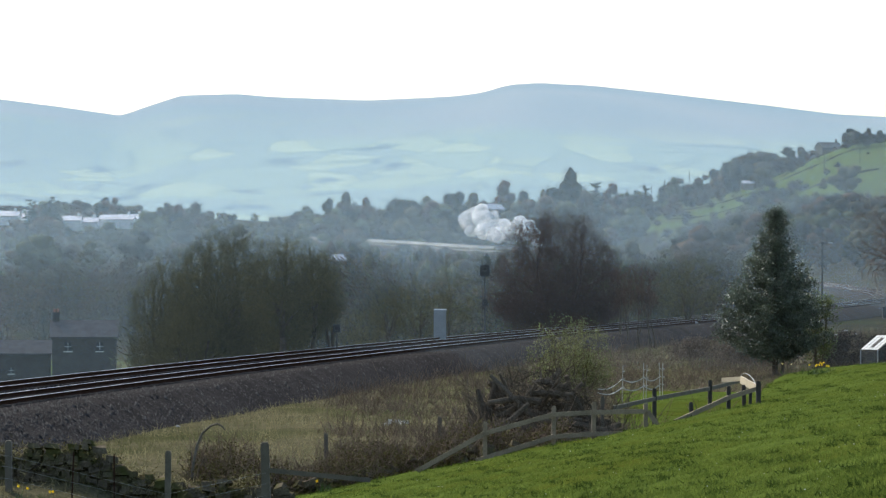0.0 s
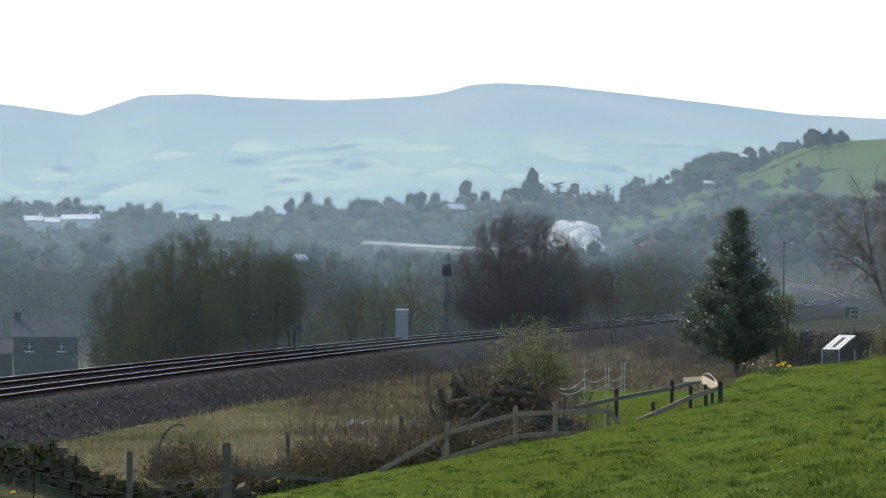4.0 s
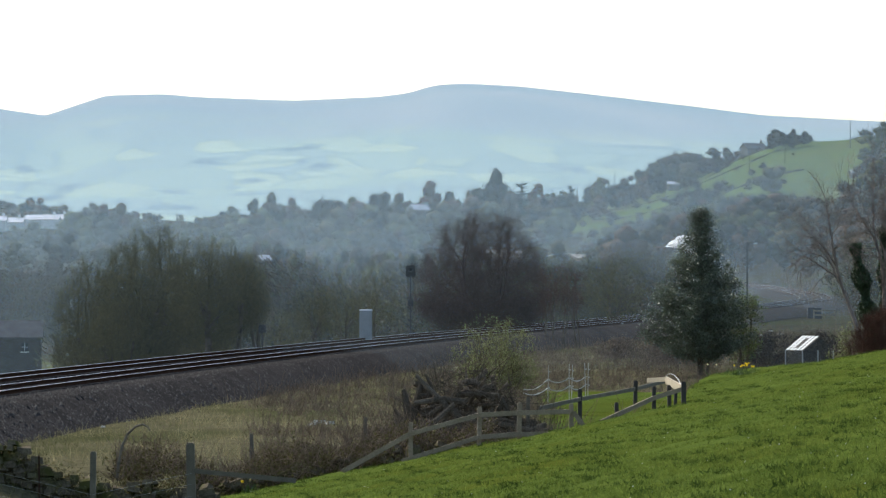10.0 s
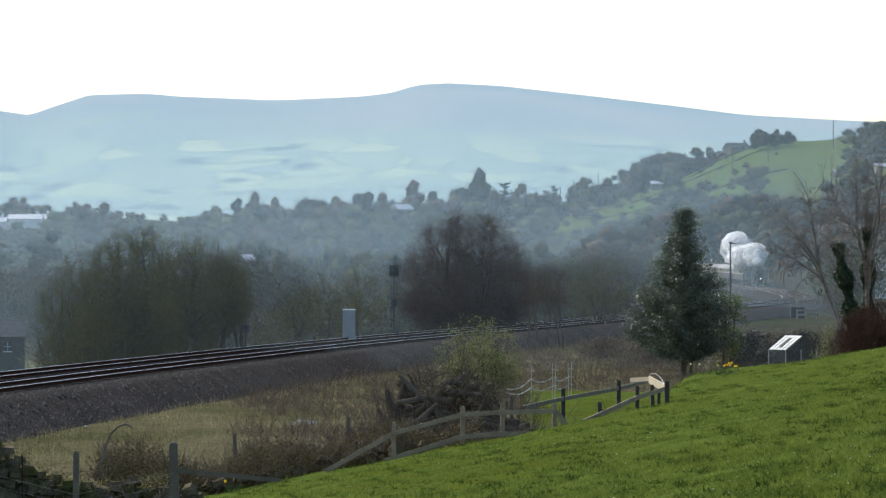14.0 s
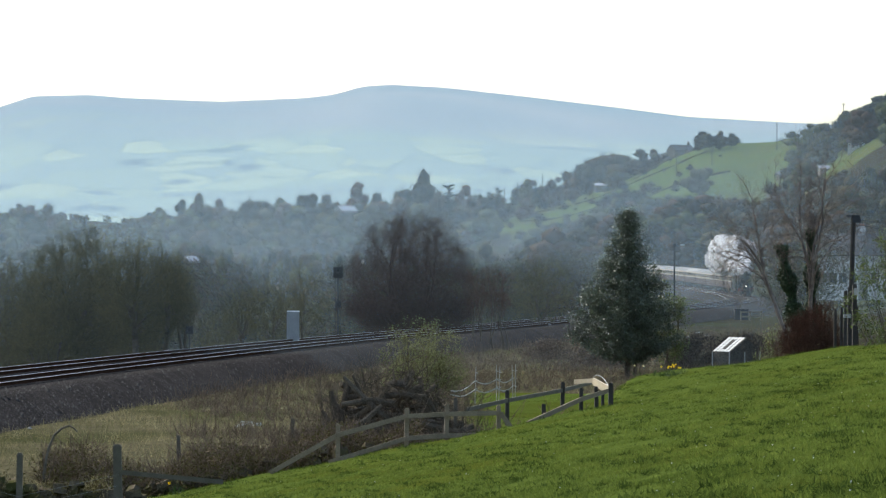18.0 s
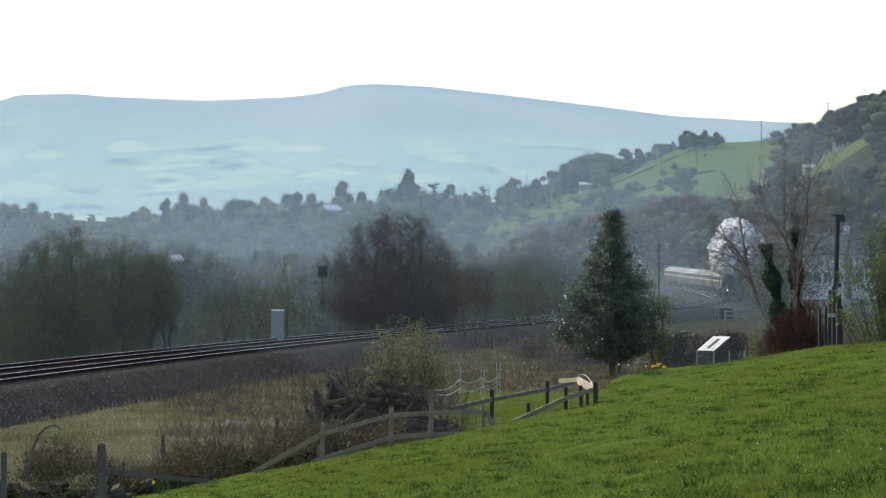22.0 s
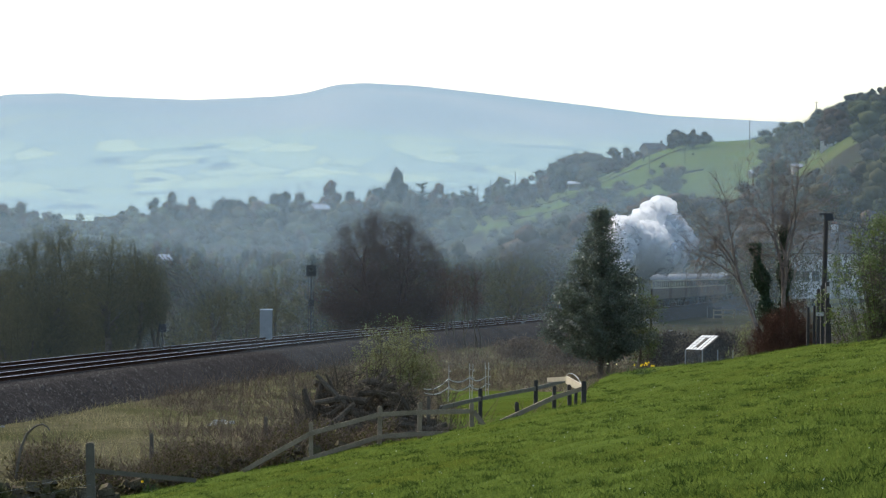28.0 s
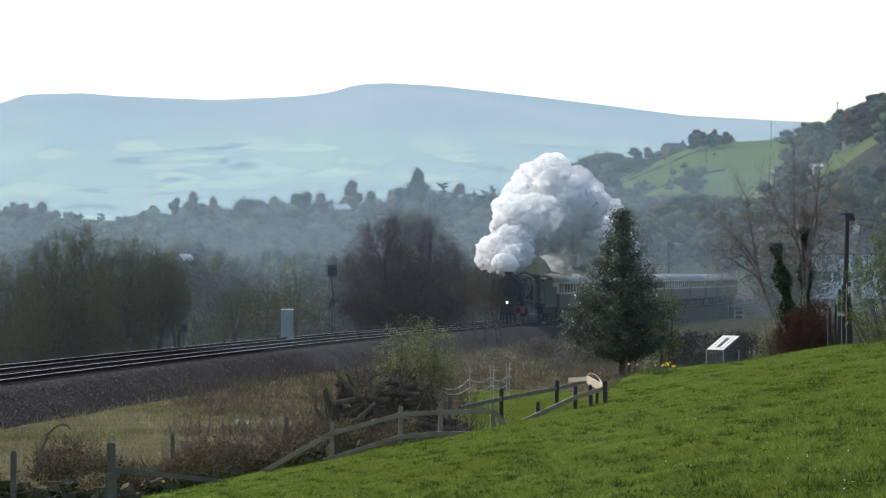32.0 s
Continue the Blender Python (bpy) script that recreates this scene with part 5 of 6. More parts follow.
def brush_heap():
    """Cut branches and a torn-up root by the fence."""
    base = on_ground(965, 100)
    t = thing("brushwood_heap", Matrix.Translation(base) @ Matrix.Diagonal((1.35, 1.3, 1.7, 1)), "heap of dark cut branches and logs behind the fence", "brushwood")
    r = np.random.default_rng(71)
    for k in range(70):
        c = Vector((r.normal(-0.05, 0.85), r.normal(0, 0.6), 0))
        hump = 1.25 * math.exp(-(c.x / 1.3) ** 2)
        c.z = r.uniform(0.1, max(hump, 0.2))
        way = Vector((r.normal(0, 1), r.normal(0, 0.5), r.normal(0.25, 0.4))).normalized()
        L = r.uniform(0.5, 1.5)
        q0, q1 = c - way * L / 2, c + way * L / 2
        q0.z, q1.z = max(q0.z, 0.02), max(q1.z, 0.02)
        rad = r.uniform(0.02, 0.085)
        g = Geo()
        mid = (q0 + q1) / 2 + Vector(r.normal(0, 0.06, 3))
        g.tube(q0, mid, rad, rad * 0.85, 7)
        g.tube(mid, q1, rad * 0.85, rad * 0.6, 7)
        part("branch", g, "bark", t)
    rows = []
    for k in range(900):
        c = np.array([r.normal(-0.1, 1.0), r.normal(0, 0.7), 0])
        c[2] = r.uniform(0.02, 1.45) * math.exp(-(c[0] / 1.5) ** 2)
        w = r.normal(0, 1, 3) * 0.35
        rows.append((*c, *(c + w), 0.008, 0.004))
    part("twig_tangle", mesh_np("twig_tangle", *prisms(rows)), "bark", t)["kind"] = "stuff"
    base = on_ground(862, 100)
    s = thing("tree_stump", Matrix.Translation(base) @ Matrix.Diagonal((1.2, 1.2, 1.35, 1)), "dark upturned tree stump with broken roots", "stump")
    g = Geo()
    g.tube((0.1, 0, 0), (-0.05, 0, 0.75), 0.24, 0.16, 9).tube((-0.05, 0, 0.7), (-0.22, 0, 1.35), 0.13, 0.05, 7).tube((0, 0, 0.7), (0.2, 0.05, 1.5), 0.12, 0.06, 7).tube((0.2, 0.05, 1.2), (0.42, 0, 1.25), 0.09, 0.03, 6).tube((-0.1, 0, 0.5), (-0.42, 0, 0.95), 0.1, 0.03, 6)
    part("root", g, "bark", s)
    log = thing("log", Matrix.Translation(on_ground(905, 98.5)), "cut grey log leaning on the brushwood heap", "log")
    part("trunk", Geo().tube((-0.45, 0, 0.7), (0.45, 0, 0.08), 0.1, 0.085, 10), "grey_timber", log)
    part("cut_end", Geo().tube((-0.47, 0, 0.715), (-0.445, 0, 0.697), 0.095, 0.098, 10), "pale_wood", log)


brush_heap()


def hooked_branch():
    base = on_ground(343, 92)
    t = thing("dead_branch", Matrix.Translation(base), "dead hooked branch arching over the wall", "branch")
    pts = [Vector(q) for q in ((-0.05, 0, 0.2), (0.0, 0, 0.6), (0.08, 0, 1.0), (0.22, 0, 1.32), (0.42, 0, 1.5), (0.6, 0, 1.56), (0.72, 0, 1.5), (0.8, 0, 1.4))]
    g = Geo()
    for k, (a, b) in enumerate(zip(pts[:-1], pts[1:])):
        g.tube(a, b, 0.04 - 0.003 * k, 0.037 - 0.003 * k, 7)
    part("limb", g, "grey_timber", t)
    for q in ((-0.1, 1.1), (-0.2, 0.8), (0.3, 0.75), (-0.4, 0.6)):
        part("twig", Geo().tube((0, 0, 0.1), (q[0], 0, q[1]), 0.016, 0.006, 5), "bark", t)


hooked_branch()


# ---------------------------------------------------------------- grass and scrub
def scatter(n, u0, u1, d0, d1, seed, keep):
    """Chance places on the ground, as dense on the plan as the distance allows."""
    r = np.random.default_rng(seed)
    u = r.uniform(u0, u1, n)
    y = d0 * (d1 / d0) ** r.random(n)
    x = u * y
    ok = keep(x, y, r)
    x, y = x[ok], y[ok]
    return np.stack([x, y, ground_z(x, y)], -1), r


def on_field(x, y):
    return np.hypot(x, y) < field_edge(x / y) + 2.0


def make_grass():
    c, r = scatter(330000, -0.06, 0.2, 26, 150, 81, lambda x, y, r: on_field(x, y) | ((np.abs(x - 9.5) < 4.0) & (y > 97) & (y < 150) & (x / y > 0.05)))
    knots = np.stack([r.uniform(-8, 26, 420), r.uniform(26, 150, 420)], -1)
    lush = np.zeros(len(c))
    for kx, ky in knots:
        near = np.abs(c[:, 0] - kx) < 0.9
        lush[near] += np.exp(-((c[near, 0] - kx) ** 2 + ((c[near, 1] - ky) * 0.6) ** 2) / 0.1)
    lush = np.clip(lush + r.normal(0, 0.2, len(c)), -0.5, 1.5)
    v, f = blades(c, 0.06, 0.012, r, 1.6)
    v = v.reshape(-1, 3, 3)
    v[:, 2] = v[:, 0] * 0.5 + v[:, 1] * 0.5 + (v[:, 2] - (v[:, 0] + v[:, 1]) / 2) * (1 + 0.8 * lush)[:, None]
    tagged(part("grass", mesh_np("grass", v.reshape(-1, 3), f), "blade"), "short bright green pasture grass on the slope", "grass", kind="stuff")
    # rank tufts
    c, r = scatter(1700, -0.05, 0.2, 27, 150, 86, lambda x, y, r: on_field(x, y))
    c = np.repeat(c, 34, 0) + r.normal(0, 1, (len(c) * 34, 3)) * np.repeat(r.uniform(0.05, 0.16, (len(c), 1)), 34, 0) * np.array([1, 1.6, 0])
    tagged(part("grass_tufts", mesh_np("grass_tufts", *blades(c, 0.08, 0.016, r, 0.8)), "tuft"), "darker grass tufts scattered on the pasture", "grass", kind="stuff")


    # daisies
    c, r = scatter(520, -0.05, 0.2, 27, 130, 88, lambda x, y, r: on_field(x, y))
    c[:, 2] += 0.05
    tagged(part("daisies", mesh_np("daisies", *leaves(c, 0.010, r)), "white_paint"), "tiny white daisies dotted over the pasture", "flowers", kind="stuff")


make_grass()


def make_scrub():
    def low(x, y, r):
        d, _ = line_distance(x, y)
        lawn = (np.abs(x - 9.5) < 4.0) & (y > 97) & (y < 154) & (x / y > 0.05)
        return ~on_field(x, y) & (d > 5.6) & (np.hypot(x, y) < 330) & ~lawn
    c, r = scatter(150000, -0.16, 0.14, 84, 330, 91, lambda x, y, r: low(x, y, r) & ((waves(x, y, 8, 92) + r.normal(0, 0.7, len(x))) > -0.5))
    tagged(part("dry_grass", mesh_np("dry_grass", *blades(c, 0.26, 0.014, r, 1.8)), "straw"), "rough straw-coloured grass between field and railway", "grass", kind="stuff")
    c, r = scatter(13000, -0.16, 0.14, 88, 300, 95, lambda x, y, r: low(x, y, r) & ((waves(x, y, 12, 96) + 0.9 * smooth_step(-9, 6, x) - 0.6 * smooth_step(20, 0, np.abs(y - 118)) - 3.0 * smooth_step(-0.025, -0.05, x / y)) > 0.15))
    c = np.repeat(c, 9, 0) + r.normal(0, 0.28, (len(c) * 9, 3)) * np.array([1, 1, 0])
    way = r.normal(0, 0.3, c.shape) + np.array([0, 0, 0.3])
    tagged(part("brambles", mesh_np("brambles", *prisms(np.c_[c, c + way, np.full(len(c), 0.009), np.full(len(c), 0.004)])), "bramble"), "tangled reddish-brown bramble stems", "brambles", kind="stuff")
    # overgrown hedge bank along the wall
    n = 5200
    x = r.uniform(-6.5, 3.2, n)
    y = 92.5 + 0.16 * (x + 9) + r.normal(0, 0.7, n)
    c = np.stack([x, y, ground_z(x, y) + r.random(n) ** 1.5 * (0.75 + 0.25 * np.sin(x * 2.1))], -1)
    tagged(part("hedge_leaves", mesh_np("hedge_leaves", *leaves(np.repeat(c, 3, 0) + r.normal(0, 0.12, (n * 3, 3)), 0.045, r)), "hedge"), "straggling brown hedge growth over the old wall", "hedge", kind="stuff")
    w = r.normal(0, 0.25, c.shape) + np.array([0, 0, 0.2])
    tagged(part("hedge_stems", mesh_np("hedge_stems", *prisms(np.c_[c, c + w, np.full(n, 0.008), np.full(n, 0.004)])), "bramble"), "tangled bare stems in the hedge", "hedge", kind="stuff")


    # grass and stems that grow out of the wall
    n = 2600
    x = r.uniform(-14, -4.5, n)
    y = 88.3 + 0.098 * (x + 9) + r.normal(0, 0.3, n)
    c = np.stack([x, y, ground_z(x, y) + r.uniform(0.2, 0.85, n)], -1)
    tagged(part("wall_growth", mesh_np("wall_growth", *blades(c, 0.24, 0.013, r, 0.9)), "straw"), "dry grass growing out of the old wall", "grass", kind="stuff")
    c = c[::2]
    tagged(part("wall_moss", mesh_np("wall_moss", *leaves(np.repeat(c, 4, 0) + r.normal(0, 0.09, (len(c) * 4, 3)), 0.035, r)), "hedge"), "moss and small leaves on the old wall", "moss", kind="stuff")


make_scrub()


def daffodil_clump(px, dist, n, spread, pale=False):
    base = on_ground(px, dist)
    t = thing("daffodil_clump", Matrix.Translation(base), "clump of " + ("pale" if pale else "yellow") + " daffodils with green leaves", "flowers", "daffodils")
    r = np.random.default_rng(int(px))
    q = np.stack([r.normal(0, spread, n * 10), r.normal(0, spread, n * 10), np.zeros(n * 10)], -1)
    part("leaf", mesh_np("leaf", *blades(q, 0.34, 0.025, r, 2.2)), "leaf_blade", t)["kind"] = "stuff"
    for k in range(n):
        p = Vector((*r.normal(0, spread, 2), r.uniform(0.28, 0.42)))
        g = Geo()
        for a in range(6):
            c, s = math.cos(a * 1.047), math.sin(a * 1.047)
            g.add([p, p + Vector((c * 0.02 - s * 0.012, -0.01, s * 0.02 + c * 0.012)), p + Vector((c * 0.042, -0.015, s * 0.042)), p + Vector((c * 0.02 + s * 0.012, -0.01, s * 0.02 - c * 0.012))], [(0, 1, 2, 3)])
        g.tube(p, p + Vector((0, -0.05, 0)), 0.018, 0.03, 8, False)
        part("flower", g, "petal_pale" if pale else "petal", t)


for px, dist, n, spread, pale in ((1325, 97, 9, 0.22, False), (1303, 101, 5, 0.2, True), (1245, 108, 4, 0.2, True), (1450, 128, 12, 0.26, False), (1400, 140, 2, 0.2, True), (572, 91, 3, 0.1, False), (80, 85.6, 2, 0.08, False), (34, 85.4, 2, 0.08, False)):
    daffodil_clump(px, dist, n, spread, pale)


# ---------------------------------------------------------------- lineside things
def signal():
    base = on_ground(858, 232)
    base.z = min(base.z, -0.4)
    t = thing("railway_signal", Matrix.Translation(base), "black colour-light railway signal on a slim post", "signal")
    h = high(597, 232) - base.z
    top = high(471, 232) - base.z
    part("post", Geo().tube((0, 0, 0), (0, 0, top - 0.3), 0.055, 0.05, 10), "black_metal", t)
    part("base", Geo().box((0, 0, h * 0.5), (0.4, 0.4, h * 0.6), taper=0.8), "dark_timber", t)
    head = part("signal_head", Geo().box((0, 0, top - 0.3), (0.62, 0.12, 0.72), taper=0.95).box((0, -0.12, top - 0.3), (0.4, 0.2, 0.5)), "black_metal", t)
    part("hood", Geo().tube((0, -0.2, top - 0.2), (0, -0.45, top - 0.22), 0.12, 0.13, 12, False), "black_metal", head)
    part("lens", Geo().tube((0, -0.21, top - 0.2), (0, -0.23, top - 0.2), 0.09, 0.09, 12), "window_dark", head)
    low = high(536, 232) - base.z
    part("lower_head", Geo().box((0, -0.05, low), (0.36, 0.16, 0.4)).tube((0, -0.1, low), (0, -0.3, low), 0.1, 0.11, 10, False), "black_metal", t)
    part("ladder", Geo().beam((0.16, 0.25, 0.3), (0.16, 0.25, top - 0.4), 0.03, 0.03).beam((-0.16, 0.25, 0.3), (-0.16, 0.25, top - 0.4), 0.03, 0.03), "black_metal", t)


signal()


def cabinet():
    base = spot(779, 603, 216)
    t = thing("equipment_cabinet", Matrix.Translation(base - Vector((0, 0, 0.35))), "pale grey metal trackside equipment cabinet", "cabinet")
    H = 54 / F * 216 + 0.35
    part("body", Geo().box((0, 0, H / 2), (0.72, 0.6, H)), "grey_paint", t)
    part("lid", Geo().box((0, 0, H + 0.03), (0.8, 0.7, 0.06), taper=0.9), "white_paint", t)
    part("door", Geo().box((0.14, -0.31, H / 2 + 0.1), (0.34, 0.03, H * 0.78)), "grey_paint", t)
    part("door", Geo().box((-0.22, -0.31, H / 2 + 0.1), (0.34, 0.03, H * 0.78)), "grey_paint", t)


cabinet()


def small_signal():
    base = on_ground(596, 184)
    t = thing("ground_signal", Matrix.Translation(base), "small dark lineside signal on a short post", "signal")
    top = high(576, 184) - base.z
    part("post", Geo().tube((0, 0, 0), (0, 0, top - 0.1), 0.04, 0.04, 8), "black_metal", t)
    part("signal_head", Geo().box((0, 0, top - 0.15), (0.42, 0.25, 0.4), taper=0.85).tube((0, -0.12, top - 0.15), (0, -0.3, top - 0.15), 0.12, 0.13, 10, False), "black_metal", t)


small_signal()


def marker_posts():
    for px, dist, h in ((1233, 285, 1.25), (1241, 285, 1.1)):
        base = on_ground(px, dist)
        t = thing("concrete_post", Matrix.Translation(base), "weathered grey concrete post by the line", "post", "concrete posts")
        rise = high(571 if px < 1238 else 574, dist) - base.z
        part("shaft", Geo().box((0, 0, rise / 2 - 0.1), (0.24, 0.2, rise + 0.2), taper=0.85), "grey_paint", t)


marker_posts()


def lamp_post():
    base = on_ground(1455, 432)
    t = thing("lamp_post", Matrix.Translation(base), "slender grey lamp post with a side arm", "lamp post")
    top = high(430, 432) - base.z
    part("pole", Geo().tube((0, 0, -0.2), (0, 0, top), 0.12, 0.09, 10), "black_metal", t)
    part("arm", Geo().tube((0, 0, top - 0.1), (1.15, 0, top + 0.02), 0.06, 0.05, 8), "black_metal", t)
    part("lantern", Geo().box((1.0, 0, top + 0.0), (0.6, 0.25, 0.16), taper=0.7), "steel", t)
    part("cap", Geo().box((0.0, 0, top + 0.05), (0.5, 0.3, 0.2), taper=0.7), "black_metal", t)


lamp_post()


def utility_pole(px, dist, top, label="tall dark timber utility pole", cross=True, r=0.13, group="utility poles"):
    base = on_ground(px, dist)
    t = thing("utility_pole", Matrix.Translation(base), label, "utility pole", group)
    h = high(top, dist) - base.z
    part("pole", Geo().tube((0, 0, -0.3), (0, 0, h), r, r * 0.75, 8), "dark_timber", t)
    if cross:
        part("cross_arm", Geo().box((0, 0, h - 0.35), (1.5, 0.1, 0.12)), "dark_timber", t)
        for x in (-0.65, -0.25, 0.25, 0.65):
            part("insulator", Geo().tube((x, 0, h - 0.3), (x, 0, h - 0.12), 0.045, 0.06, 8), "grey_paint", t)
    return t


def near_pole():
    base = on_ground(1770, 160)
    t = thing("utility_pole", Matrix.Translation(base), "tall dark timber utility pole with a transformer bracket", "utility pole", "utility poles")
    h = high(376, 160) - base.z
    part("pole", Geo().tube((-0.1, 0, -0.3), (0.12, 0, h), 0.14, 0.1, 10), "dark_timber", t)
    part("bracket", Geo().box((0.25, 0, h - 0.2), (0.4, 0.25, 0.28), taper=0.8).box((0.1, 0, h - 0.05), (0.6, 0.1, 0.08)), "black_metal", t)
    for k, (dx, dz) in enumerate(((26, -0.1), (24, -0.9))):
        g = Geo()
        a, b = Vector((0.15, 0, h - 0.15 + dz * 0.3)), Vector((dx, -18, h - 1.1 + dz))
        q = [a + (b - a) * f - Vector((0, 0, 1.1 * math.sin(math.pi * f))) for f in np.linspace(0, 1, 14)]
        for c, d in zip(q[:-1], q[1:]):
            g.tube(c, d, 0.018, 0.018, 4, False)
        part("wire", g, "black_metal", t)


near_pole()


def old_posts():
    t = thing("old_gate_posts", Matrix.Translation(on_ground(1762, 140)), "group of dark weathered gate posts and boards", "gate posts")
    base = on_ground(1762, 140)
    for px, top, w in ((1741, 545, 0.1), (1752, 542, 0.09), (1759, 512, 0.12), (1767, 505, 0.1), (1776, 500, 0.16), (1783, 540, 0.08)):
        foot = on_ground(px, 140 + rng.uniform(-0.6, 0.6)) - base
        g = Geo()
        post_mesh(g, foot, high(top, 140) - base.z - foot.z, w, (rng.uniform(-0.06, 0.06), 0))
        part("post", g, "dark_timber", t)
    part("board", Geo().box(spot(1764, 556, 139.8) - base, (0.3, 0.04, 0.14)), "chalk", t, "pale board")
    part("board", Geo().box(spot(1779, 513, 139.8) - base, (0.14, 0.04, 0.3)), "chalk", t, "pale board")


old_posts()


def greenhouse():
    base = on_ground(1545, 168)
    corner = spot(1523, 619, 168) - base
    along, slope = Vector((0.64, -1.3, 0.0)), Vector((0.82, 0.35, 0.66))
    t = thing("greenhouse", Matrix.Translation(base), "small greenhouse with sloping roof panes coloured pale for sun glint", "greenhouse")
    out = along.cross(slope).normalized() * 0.02
    n, m = 5, 6
    for i in range(n):
        for k in range(m):
            q = [corner + along * (i + u) / n + slope * (k + v) / m for u, v in ((0.13, 0.06), (0.87, 0.06), (0.87, 0.94), (0.13, 0.94))]
            part("roof_pane", Geo().add([*q, *[p + out for p in q]], [(3, 2, 1, 0), (4, 5, 6, 7), (0, 1, 5, 4), (1, 2, 6, 5), (2, 3, 7, 6), (3, 0, 4, 7)]), "dark_timber" if i == 2 and 0 < k < 5 else "glint_roof", t)
    frame_bar = Geo()
    for i in range(n + 1):
        frame_bar.beam(corner + along * i / n - out, corner + along * i / n + slope - out, 0.03, 0.03)
    part("roof_frame", frame_bar, "grey_timber", t)
    ridge, far = slope, Vector((1.5, 0.55, 0.0))
    a, b, c0, d0 = corner, corner + along, corner + along + far, corner + far
    g = Geo()
    for p, q in ((a, b), (b, c0), (c0, d0), (d0, a)):
        lo_p, lo_q = Vector((p.x, p.y, 0.0)), Vector((q.x, q.y, 0.0))
        g.add([lo_p, lo_q, q, p], [(0, 1, 2, 3)])
    g.add([b, c0, b + ridge], [(0, 1, 2)]).add([d0, c0, b + ridge, a + ridge], [(0, 1, 2, 3)]).add([a, a + ridge, d0], [(0, 1, 2)])
    part("glazing", g, "glasshouse", t)
    for p in (a, b, c0, b.lerp(c0, 0.5)):
        part("corner_post", Geo().beam(Vector((p.x, p.y, -0.2)), p, 0.05, 0.05), "grey_paint", t)
    part("plinth", Geo().beam((b.x, b.y, 0.15), (c0.x, c0.y, 0.15), 0.1, 0.35).beam((a.x, a.y, 0.15), (b.x, b.y, 0.15), 0.1, 0.35), "house_stone", t)
    part("pole", Geo().tube(c0, c0 + Vector((0.25, 0, 0.6)), 0.015, 0.012, 5), "grey_timber", t)


greenhouse()


def line_gate():
    base = on_ground(1592, 415)
    t = thing("timber_barrier", Matrix.Translation(base), "low timber rail barrier beside the line", "barrier")
    for x in (-1.2, -0.1, 1.2):
        part("post", Geo().box((x, 0, 0.5), (0.16, 0.16, 1.2)), "timber", t)
    for z in (0.45, 0.95):
        part("rail", Geo().box((0, -0.1, z), (2.6, 0.05, 0.18)), "timber", t)
    b = thing("relay_box", Matrix.Translation(on_ground(1574, 418)), "dark low lineside relay box", "box")
    part("body", Geo().box((0, 0, 0.55), (1.6, 0.9, 1.3), taper=0.96), "black_metal", b)
    part("lid", Geo().box((0, 0, 1.23), (1.7, 1.0, 0.08)), "black_metal", b)


line_gate()


def pale_stones():
    for px, row, w in ((1479, 564, 0.9), (1470, 563, 0.4), (1497, 583, 0.5), (1515, 592, 0.45), (1480, 592, 0.4), (1512, 561, 0.35), (315, 753, 0.14), (698, 742, 0.5), (715, 745, 0.35), (684, 748, 0.3)):
        dist = F * 4.85 / (row - 487)
        base = on_ground(px, dist)
        r = np.random.default_rng(px)
        g = Geo()
        g.box((0, 0, 0.04), (w, w * 0.8, w * 0.32), r.uniform(0, 90), taper=0.7)
        g.v = [tuple(np.array(p) * r.uniform(0.85, 1.1, 3)) for p in g.v]
        tagged(part("pale_stone", g, "chalk"), "pale flat stone lying in the rough grass", "stone", "pale stones").location = base


pale_stones()


# ---------------------------------------------------------------- houses
def house(px, dist, width, depth, wall_h, roof_h, label, rz=0.0, wall="house_stone", roof="slate", floors=2, bays=3, chimneys=(0.4,), row=None, group="valley houses", name="house", first=1.5, pane=(1.0, 1.25)):
    base = on_ground(px, dist)
    if row is not None:
        base.z = high(row, dist)
    t = thing(name, Matrix.Translation(base) @ pose(0, 0, 0, 0, 0, rz), label, "house", group)
    w, d = width / 2, depth / 2
    body = part("wall", Geo().loft([[(x, -d, -1.5), (x, d, -1.5), (x, d, wall_h), (x, 0, wall_h + roof_h), (x, -d, wall_h)] for x in (-w, w)]), wall, t)
    for s in (-1, 1):
        a, b = Vector((0, s * (d + 0.35), wall_h - 0.2)), Vector((0, 0, wall_h + roof_h + 0.12))
        e = Vector((w + 0.3, 0, 0))
        up = Vector((0, s * 0.08, 0.14))
        part("roof", Geo().add([a - e, a + e, b + e, b - e, a - e + up, a + e + up, b + e + Vector((0, 0, 0.14)), b - e + Vector((0, 0, 0.14))], [(0, 1, 2, 3), (4, 5, 6, 7), (0, 1, 5, 4), (1, 2, 6, 5), (2, 3, 7, 6), (3, 0, 4, 7)]), roof, t)
    for f in range(floors):
        for k in range(bays):
            x = -w + (k + 0.5) * width / bays
            z = first + f * 2.6
            if z + 0.7 > wall_h:
                continue
            win = part("window", Geo().box((x, -d - 0.02, z), (pane[0], 0.08, pane[1])), "window_dark", t)
            part("frame", Geo().box((x, -d - 0.06, z), (0.07, 0.06, pane[1])).box((x, -d - 0.06, z), (pane[0], 0.06, 0.07)), "grey_paint", win)
            part("sill", Geo().box((x, -d - 0.1, z - pane[1] / 2 - 0.08), (pane[0] + 0.25, 0.2, 0.12)), "chalk", win)
    for c in chimneys:
        ch = part("chimney", Geo().box((c * width, 0, wall_h + roof_h + 0.4), (0.8, 0.6, 1.6)), wall, t)
        for q in (-0.2, 0.2):
            part("chimney_pot", Geo().tube((c * width + q, 0, wall_h + roof_h + 1.2), (c * width + q, 0, wall_h + roof_h + 1.6), 0.13, 0.11, 8), "brick_red", ch)
    return t


